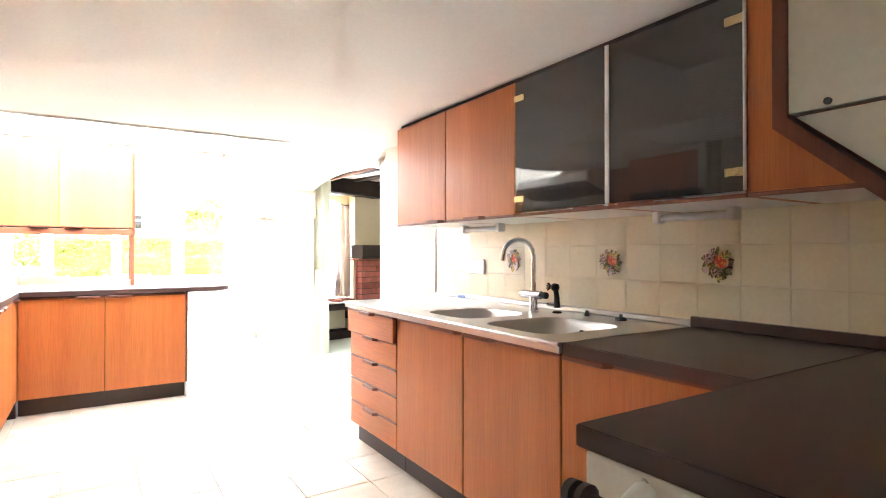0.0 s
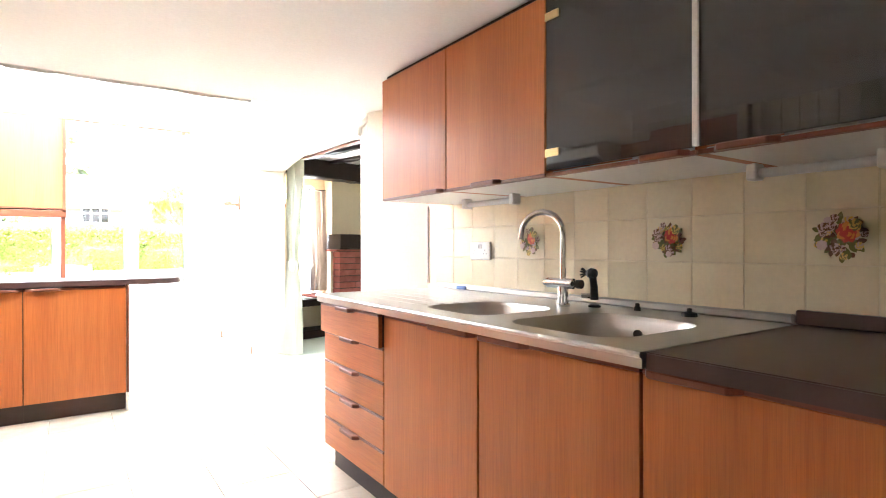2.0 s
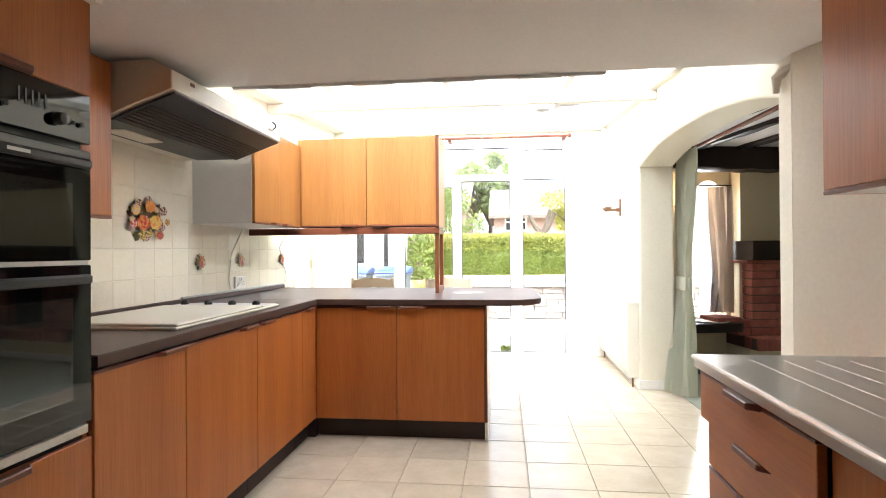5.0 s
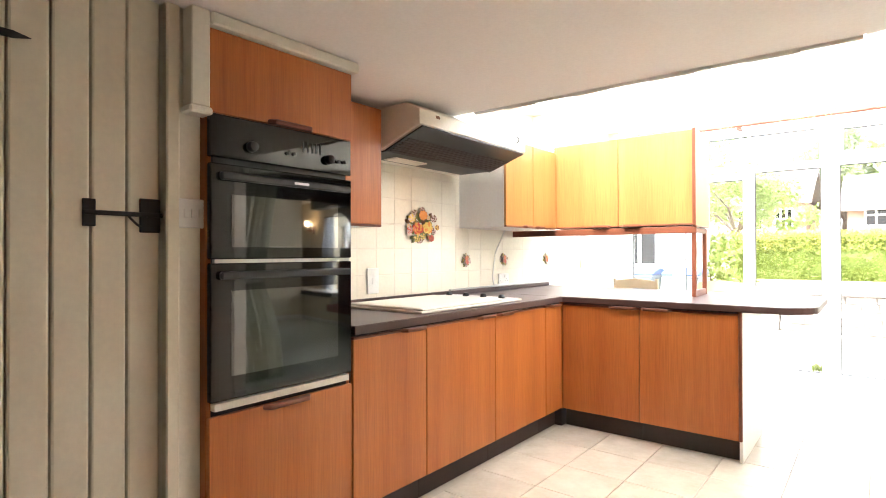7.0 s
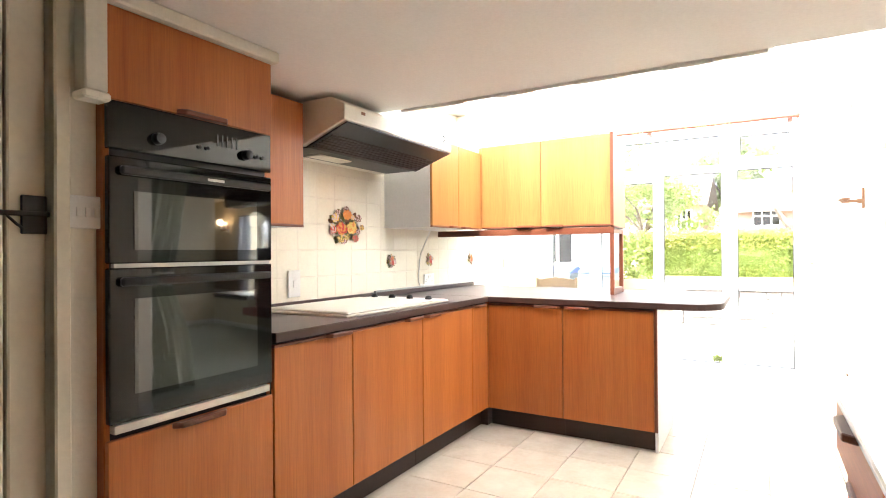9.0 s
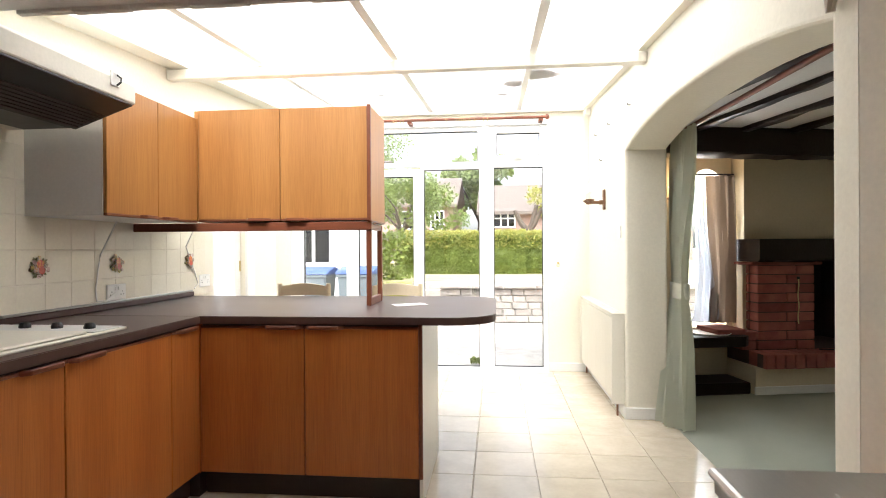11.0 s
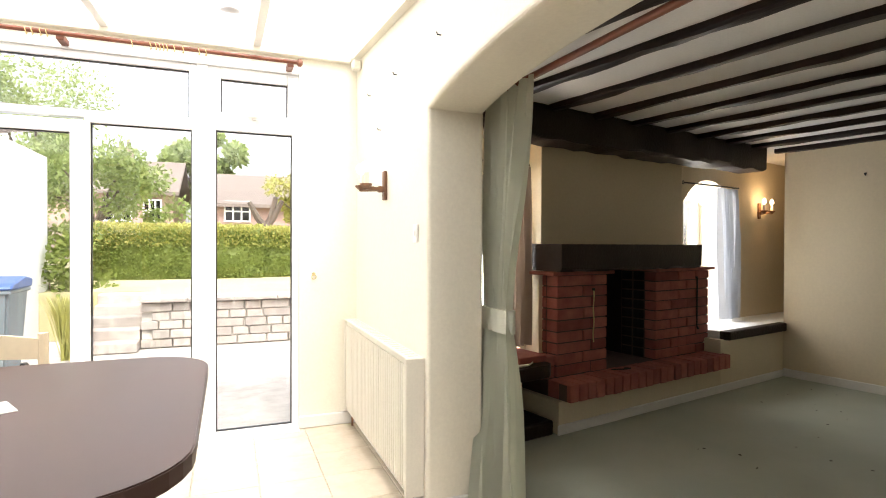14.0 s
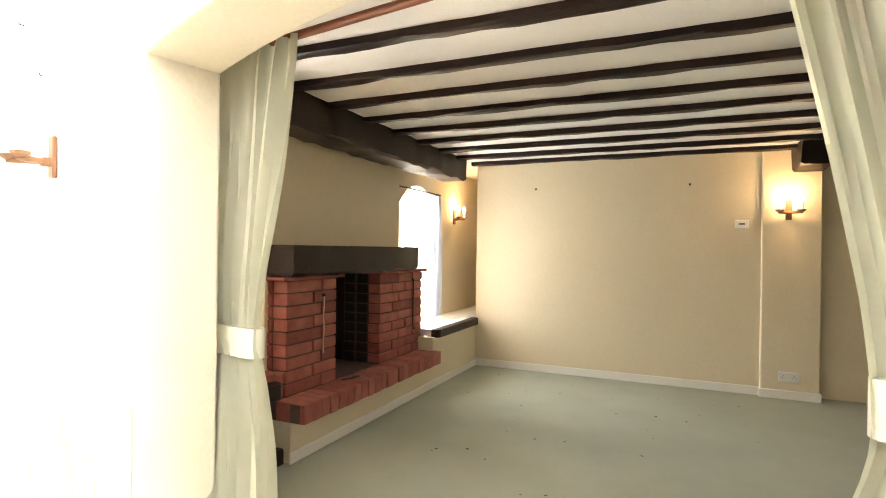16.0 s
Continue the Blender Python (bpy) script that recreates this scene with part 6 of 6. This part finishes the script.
solid("weed_tuft", weed, M_HEDGE, "small green weed growing by the door", "weed", kind="stuff")


def wheelie_bin(x, y, label, lid):
    t = thing("wheelie_bin", (x, y, GZ), label, "bin", group="wheelie bins")
    body = bmesh.new()
    add_prism(body, [(x - 0.24, y - 0.26), (x + 0.24, y - 0.26), (x + 0.24, y + 0.26), (x - 0.24, y + 0.26)], "z", GZ + 0.03, GZ + 0.90)
    for v in body.verts:
        if v.co.z < 0.2:
            v.co.x, v.co.y = x + (v.co.x - x) * 0.8, y + (v.co.y - y) * 0.75
    bmesh.ops.bevel(body, geom=list(body.edges), offset=0.02, segments=2, affect="EDGES")
    part("body", body, M_GREYBIN, t)
    part("rim", box((x - 0.26, y - 0.28, GZ + 0.88), (x + 0.26, y + 0.28, GZ + 0.92), 0.01), M_GREYBIN, t)
    lb = prism([(y - 0.29, GZ + 0.92), (y + 0.29, GZ + 0.92), (y + 0.29, GZ + 1.0), (y + 0.1, GZ + 1.03), (y - 0.2, GZ + 0.98), (y - 0.29, GZ + 0.945)], "x", x - 0.27, x + 0.27)
    bmesh.ops.bevel(lb, geom=list(lb.edges), offset=0.012, segments=1, affect="EDGES")
    part("lid", lb, lid, t, "blue lid")
    for s in (-1, 1):
        part("wheel", lathe([(0.02, -0.02), (0.09, -0.02), (0.09, 0.02), (0.02, 0.02)], (x + s * 0.22, y + 0.2, GZ + 0.09), "x", 14), M_BLACK, t)
    part("handle", tube([(x - 0.2, y + 0.31, GZ + 0.94), (x + 0.2, y + 0.31, GZ + 0.94)], 0.014, 8), M_GREYBIN, t)


wheelie_bin(0.0, 9.85, "grey wheeled bin with a blue lid", M_BLUE)
wheelie_bin(0.62, 9.95, "grey wheeled bin with a blue lid", M_BLUE)

yard = thing("yard_wall", (-1.3, 8.4, GZ), "pale whitewashed brick wall across the side yard", "wall", kind="structure")
part("core", box((-1.52, 5.0, GZ), (-1.312, 10.9, 2.0)), M_RENDER, yard)
for row in range(14):
    for k in range(9):
        y = 7.5 + 0.235 * k + (0.117 if row % 2 else 0.0)
        part("brick", box((-1.32, y, 0.62 + 0.077 * row), (-1.30 + 0.003 * ((k * 7 + row * 3) % 4), y + 0.225, 0.687 + 0.077 * row)), M_RENDER, yard)

out_h = thing("outbuilding", (-1.4, 12, GZ), "white rendered outbuilding with a plastic window", "building")
part("wall", wall_with_holes(-3.6, 0.30, GZ, 2.5, 11.0, 11.2, [(-0.75, -0.1, 0.95, 1.85)], "x"), M_RENDER, out_h)
part("side_wall", box((0.10, 11.2, GZ), (0.30, 13.0, 2.5)), M_RENDER, out_h)
part("roof", prism([(10.85, 2.44), (14, 3.1), (14, 3.18), (10.85, 2.52)], "x", -3.8, 0.36), M_ROOF, out_h)
part("drainpipe", tube([(0.27, 10.94, GZ), (0.27, 10.94, 2.46)], 0.04, 8), M_IRON, out_h, "dark drainpipe")
wf = part("window", wall_with_holes(-0.75, -0.1, 0.95, 1.85, 11.02, 11.08, [(-0.70, -0.45, 1.0, 1.80), (-0.40, -0.15, 1.0, 1.80)], "x"), M_UPVC, out_h)
part("pane", box((-0.72, 11.045, 0.98), (-0.12, 11.05, 1.82)), M_OVEN, wf, "dark window glass")
lan = part("lantern", box((0.10, 10.84, 1.85), (0.22, 10.96, 2.09), 0.02), M_IRON, out_h, "black outdoor lantern")
part("lantern_arm", tube([(0.16, 10.90, 2.08), (0.16, 10.95, 2.16), (0.14, 11.0, 2.16)], 0.012, 6), M_IRON, lan)


def house(x, y, w, d, eaves, ridge, label, wall, windows, z=0.6):
    h = thing("house", (x, y, z), label, "house")
    part("wall", box((x - w / 2, y, z), (x + w / 2, y + d, z + eaves)), wall, h)
    part("roof", prism([(y - 0.45, z + eaves - 0.2), (y + d / 2, z + ridge), (y + d + 0.45, z + eaves - 0.2), (y + d + 0.45, z + eaves - 0.02), (y + d / 2, z + ridge + 0.2), (y - 0.45, z + eaves - 0.02)], "x", x - w / 2 - 0.3, x + w / 2 + 0.3), M_ROOF, h)
    stack = part("chimney", box((x + 0.6, y + d * 0.5 - 0.35, z + ridge - 0.3), (x + 1.5, y + d * 0.5 + 0.35, z + ridge + 0.9), 0.02), wall, h)
    for k in range(2):
        part("chimney_pot", lathe([(0.13, 0.0), (0.11, 0.35), (0.13, 0.36)], (x + 0.85 + 0.4 * k, y + d * 0.5, z + ridge + 0.9), "z", 10), M_ROOF, stack)
    for wx, wz, ww, wh in windows:
        f = part("window", wall_with_holes(wx - ww / 2, wx + ww / 2, wz, wz + wh, y - 0.08, y - 0.002, [(wx - ww / 2 + 0.08 + i * (ww - 0.08) / 3, wx - ww / 2 + (i + 1) * (ww - 0.08) / 3, wz + 0.08 + j * (wh - 0.08) / 2, wz + (j + 1) * (wh - 0.08) / 2) for i in range(3) for j in range(2)], "x"), M_UPVC, h)
        part("pane", box((wx - ww / 2 + 0.03, y - 0.04, wz + 0.03), (wx + ww / 2 - 0.03, y - 0.03, wz + wh - 0.03)), M_OVEN, f, "dark window glass")
    return h


house(6.6, 34.0, 9.5, 9, 2.75, 4.6, "brown brick bungalow with a long tiled roof", M_HOUSE, ((3.15, 2.4, 1.3, 1.1),))
house(-4.0, 36.0, 8.0, 9, 3.4, 5.4, "red brick house with white windows under a tiled roof", M_HOUSE, ((-2.6, 2.4, 1.3, 1.2), (-1.0, 2.4, 0.9, 1.2)))
fence = thing("fence", (2, 30, 0.6), "weathered grey board fence behind the hedge", "fence")
for k in range(40):
    part("board", box((-8 + 0.5 * k, 29.0, 0.6), (-7.52 + 0.5 * k, 29.04, 2.0 + 0.05 * (k % 3))), M_FENCE, fence)
pruned = thing("pruned_tree", (3.55, 18.5, 0.6), "hard-pruned bare tree with forked stubs", "tree")
pb = bmesh.new()
add_tube(pb, [(3.6, 18.5, 0.6), (3.58, 18.5, 1.5), (3.62, 18.5, 1.75)], [0.14, 0.11, 0.12], 8)
for q in ((3.2, 18.5, 2.35), (4.0, 18.4, 2.4), (3.85, 18.5, 2.5)):
    add_tube(pb, [(3.6, 18.5, 1.7), ((3.6 + q[0]) / 2, 18.5, 1.95), q], [0.10, 0.08, 0.06], 7)
part("trunk", pb, M_BARK, pruned, "", True)

# ---- flower motifs on the wall tiles ----
def petal(bm, cx, cy, r, a, length, width, index, h, face, out):
    """One flat petal or leaf, laid on the wall plane x = face."""
    n = 6
    pts = []
    for i in range(n + 1):
        f = i / n
        w = width * math.sin(math.pi * (0.08 + 0.92 * f)) ** 0.8
        pts.append((r + length * f, w))
    ring = [(d, w) for d, w in pts] + [(d, -w) for d, w in pts[::-1]]
    vs = []
    for d, w in ring:
        y, z = cx + d * math.cos(a) - w * math.sin(a), cy + d * math.sin(a) + w * math.cos(a)
        vs.append(bm.verts.new((face + out * h, y, z)))
    f = bm.faces.new(vs)
    f.material_index = index


def bouquet(face, out, cy, cz, size, kind, seed):
    r = random.Random(seed)
    bm = bmesh.new()
    mats = [M_LEAFG, M_BROWNG, M_RED, M_YELLOW, M_ORANGE, M_PINK]
    h = 0.0016
    for k in range(80):
        a = 2 * math.pi * k / 80 * 3 + r.uniform(-0.2, 0.2)
        d = size * r.uniform(0.02, 0.31)
        petal(bm, cy + d * math.cos(a), cz + d * math.sin(a), 0, a + r.uniform(-0.6, 0.6), size * r.uniform(0.09, 0.17), size * 0.045, r.choice((0, 0, 1)), h, face, out)
        h += 0.00004
    if kind == "rose":
        heads = [(0.0 if size < 0.13 else -0.14, -0.02 if size < 0.13 else 0.08, 0.22, (2, 2, 4)), (0.22, 0.16, 0.12, (5, 1)), (-0.25, 0.2, 0.13, (3, 0)), (0.24, -0.14, 0.11, (5, 5)), (0.05, 0.32, 0.09, (5, 1))]
    elif kind == "big":
        heads = [(0.14, -0.04, 0.17, (3, 3, 4)), (-0.12, -0.06, 0.17, (2, 4)), (0.02, 0.24, 0.14, (4, 4)), (-0.28, 0.16, 0.12, (3, 5)), (0.30, 0.18, 0.11, (1, 5)), (-0.33, -0.10, 0.10, (2, 5)), (0.22, -0.27, 0.10, (2, 1)), (-0.16, -0.28, 0.11, (3, 0)), (0.38, -0.02, 0.08, (3, 1))]
    else:
        heads = [(-0.03, 0.10, 0.20, (2, 4)), (0.02, -0.12, 0.17, (2, 2)), (0.2, 0.06, 0.11, (5, 0)), (-0.2, -0.08, 0.10, (4, 5))]
    heads = [(ox, oz, rad * 0.86, cols) for ox, oz, rad, cols in heads]
    for k in range(16):
        a, d = 2.4 * k + r.uniform(-0.3, 0.3), r.uniform(0.18, 0.37)
        heads.insert(0, (d * math.cos(a), d * math.sin(a), r.uniform(0.06, 0.10), r.choice(((5, 3), (3, 0), (5, 5), (1, 5), (5, 1)))))
    for ox, oz, rad, cols in heads:
        for ring in range(3):
            count = 9 - 2 * ring
            for k in range(count):
                a = 2 * math.pi * k / count + ring * 0.4 + r.uniform(-0.15, 0.15)
                petal(bm, cy + ox * size, cz + oz * size, 0.0, a, size * rad * (1.0 - 0.28 * ring), size * rad * (0.42 - 0.08 * ring), cols[(ring + k) % len(cols)], h, face, out)
                h += 0.00004
    return bm, mats


def flower_tile(face, out, cy, cz, size, kind, seed, label):
    bm, mats = bouquet(face, out, cy, cz, size, kind, seed)
    if kind == "big":
        for v in bm.verts:
            v.co.y = cy + 1.3 * (v.co.y - cy)
    solid("flower_transfer", bm, mats, label, "tile picture")


FACE_E = 3.735 - 0.008
FACE_W = 0.47 + 0.010
for cy, size, kind, seed in ((2.27, 0.155, "rose", 1), (1.558, 0.16, "rose", 2), (1.024, 0.165, "rose", 3)):
    flower_tile(FACE_E, -1, cy, 1.14, size, kind, seed, "glazed rose bouquet picture on a cream tile")
flower_tile(FACE_W, 1, 3.99, 1.385, 0.30, "big", 4, "large glazed mixed flower picture across the tiles")
for cy, seed in ((4.50, 5), (5.03, 6), (5.76, 7)):
    flower_tile(FACE_W, 1, cy, 1.15, 0.135, "small", seed, "glazed red flower picture on an ivory tile")
flower_tile(FACE_W, 1, 3.46, 1.63, 0.135, "rose", 8, "glazed rose bouquet picture on an ivory tile")

# ---- wall and floor tiles, one by one ----
def share_tile(w, h, t, bevel, axis, material, name):
    """A tile whose middle is its origin; axis is its normal."""
    if axis == "x":
        bm = box((-t / 2, -w / 2, -h / 2), (t / 2, w / 2, h / 2))
    else:
        bm = box((-w / 2, -h / 2, -t / 2), (w / 2, h / 2, t / 2))
    bmesh.ops.bevel(bm, geom=[e for e in bm.edges], offset=bevel, segments=1, affect="EDGES")
    return mesh_from(bm, name, material)


def piece(name, me, parent, at, turn=None):
    ob = new(name, me)
    ob.parent = parent
    local = PLACE[parent.name] @ Vector(at)
    ob.matrix_local = Matrix.Translation(local) @ (turn or Matrix())
    return ob


rnd = random.Random(21)
tiling = thing("wall_tiling_sink", (3.73, 1.5, 0.9), "cream glazed wall tiles with thin grout, widened to fit the camera's view", "tiles", kind="structure")
part("grout", box((3.7285, -0.165, 0.883), (3.7345, 3.145, 1.375)), M_GROUT, tiling)
PT = 0.1605
# Wider than high, so that the columns meet the flowers in the camera's view.
PW = 0.178
tile_me = share_tile(PW - 0.003, PT - 0.003, 0.006, 0.0012, "x", M_TILE, "tile")
end_me = share_tile(0.071, PT - 0.003, 0.006, 0.0012, "x", M_TILE, "tile")
for j in range(3):
    z = 0.979 + PT * j
    piece("tile", end_me, tiling, (3.7302, 3.1085, z))
    for i in range(18):
        y = 2.982 - PW * i
        if y - PW / 2 > -0.17:
            piece("tile", tile_me, tiling, (3.7302 + rnd.uniform(-0.0004, 0.0004), y, z))
setting("trim_tile_edge", box((3.716, 3.145, 0.90), (3.734, 3.158, 1.36), 0.002), M_GREYCAB, "grey plastic tile edge trim", "trim")
tiling_w = thing("wall_tiling_hob", (0.565, 4.3, 0.9), "ivory glazed square wall tiles behind the hob", "tiles", kind="structure")
part("grout", box((0.4705, 2.77, 0.905), (0.4784, 6.09, 1.87)), M_GROUTW, tiling_w)
tilew_me = share_tile(PT - 0.004, PT - 0.004, 0.006, 0.0015, "x", M_TILEW, "tile")
for i in range(20):
    for j in range(6):
        y, z = 2.855 + PT * i, 0.988 + PT * j
        if y + PT / 2 < 6.12 and z + PT / 2 < 1.885:
            piece("tile", tilew_me, tiling_w, (0.4763 + rnd.uniform(-0.0004, 0.0004), y, z))
FT = 0.338
floor_me = share_tile(FT - 0.005, FT - 0.005, 0.012, 0.002, "z", M_FLOOR, "floor_tile")
for i in range(-8, 4):
    for j in range(-23, 5):
        x, y = 2.845 + FT * i + FT / 2, 6.43 + FT * j + FT / 2
        if 0.45 < x - FT / 2 + 0.3 and x < 3.86 - FT / 2 + 0.15 and -0.9 < y < 7.65:
            under = (x < 1.0 and y < 5.4) or (x > 3.25 and y < 3.0) or (1.3 < x < 2.1 and 4.95 < y < 5.2)
            if not under:
                ft = piece("floor_tile", floor_me, floor, (x, y, -0.006 + rnd.uniform(-0.0006, 0.0006)))

# ---- fireplace bricks, one by one ----
def brick_mesh(w, d, h, material):
    bm = box((-w / 2, -d / 2, -h / 2), (w / 2, d / 2, h / 2))
    bmesh.ops.bevel(bm, geom=list(bm.edges), offset=0.004, segments=1, affect="EDGES")
    return mesh_from(bm, "brick", material)


LRT = LR.to_3x3().to_4x4()
COURSE = 0.081
meshes = {}


def brick(w, d, h, at, tilt=0.0, material=M_BRICK):
    key = (round(w, 3), round(d, 3), round(h, 3), material.name)
    if key not in meshes:
        meshes[key] = brick_mesh(w, d, h, material)
    piece("brick", meshes[key], fire, at, LRT @ Matrix.Rotation(tilt, 4, "Z"))


for u0, u1, wide in ((-2.945, -2.415, True), (-1.82, -1.05, False)):
    part("pier_core", box((u0 + 0.010, 0.162, 0.336), (u1 - 0.010, 0.50, 1.067)), M_MORTAR, fire)
    for c in range(9):
        z = 0.338 + COURSE * c + COURSE / 2
        lo = u0
        cuts = [0.0, 0.27, 0.53] if wide else [0.0, 0.21, 0.44, 0.77]
        alt = [0.0, 0.36, 0.53] if wide else [0.0, 0.32, 0.57, 0.77]
        row = cuts if c % 2 else alt
        for a, b in zip(row, row[1:]):
            brick(b - a - 0.010, 0.11, COURSE - 0.010, (lo + (a + b) / 2, 0.15 + 0.055 + rnd.uniform(-0.004, 0.004), z + rnd.uniform(-0.002, 0.002)), rnd.uniform(-0.012, 0.012))
        for a, b in ((0.115, 0.225), (0.235, 0.345)):
            brick(0.10, b - a - 0.010, COURSE - 0.010, (u0 + 0.05, 0.15 + (a + b) / 2, z), 0.0, M_BRICK if wide else M_SOOT)
            brick(0.10, b - a - 0.010, COURSE - 0.010, (u1 - 0.05, 0.15 + (a + b) / 2, z), 0.0, M_SOOT if wide else M_BRICK)
for c in range(2):
    z = 0.338 + COURSE * c + COURSE / 2
    brick(0.13, 0.30, COURSE - 0.011, (-3.02, 0.31, z))
    brick(0.12, 0.30, COURSE - 0.011, (-1.01, 0.31, z))
n = 22
for k in range(n):
    w = (3.035 - 1.065) / n
    brick(w - 0.010, 0.215, 0.118, (-3.035 + w * (k + 0.5), 0.045 + rnd.uniform(-0.004, 0.004), 0.282 + rnd.uniform(-0.003, 0.003)), rnd.uniform(-0.02, 0.02))

# ---- garden wall stones ----
gw = thing("garden_wall", (5.0, 11.6, GZ), "weathered pale stone retaining wall with a flat coping", "garden wall")
part("core", box((1.67, 11.58, GZ), (12.0, 11.74, 0.60)), M_PAVE, gw)
stone_sets = [mesh_from(box((-w / 2, -0.05, -0.054), (w / 2, 0.05, 0.054), 0.009), "stone", M_STONE) for w in (0.20, 0.27, 0.36)]
for c in range(5):
    x = 1.66 + 0.13 * (c % 2)
    while x < 6.5:
        me = rnd.choice(stone_sets)
        w = me.vertices[0].co.x
        width = max(v.co.x for v in me.vertices) * 2
        if rnd.random() > 0.04:
            piece("stone", me, gw, (x + width / 2, 11.575 + rnd.uniform(-0.015, 0.012), GZ + 0.062 + 0.116 * c))
        x += width + 0.014
coping = [mesh_from(box((-0.27, -0.15, -0.025), (0.27, 0.15, 0.025), 0.01), "coping_stone", M_STONE)]
x = 1.66
while x < 8:
    piece("coping_stone", coping[0], gw, (x + 0.27, 11.60, 0.555 + rnd.uniform(-0.006, 0.006)))
    x += 0.555
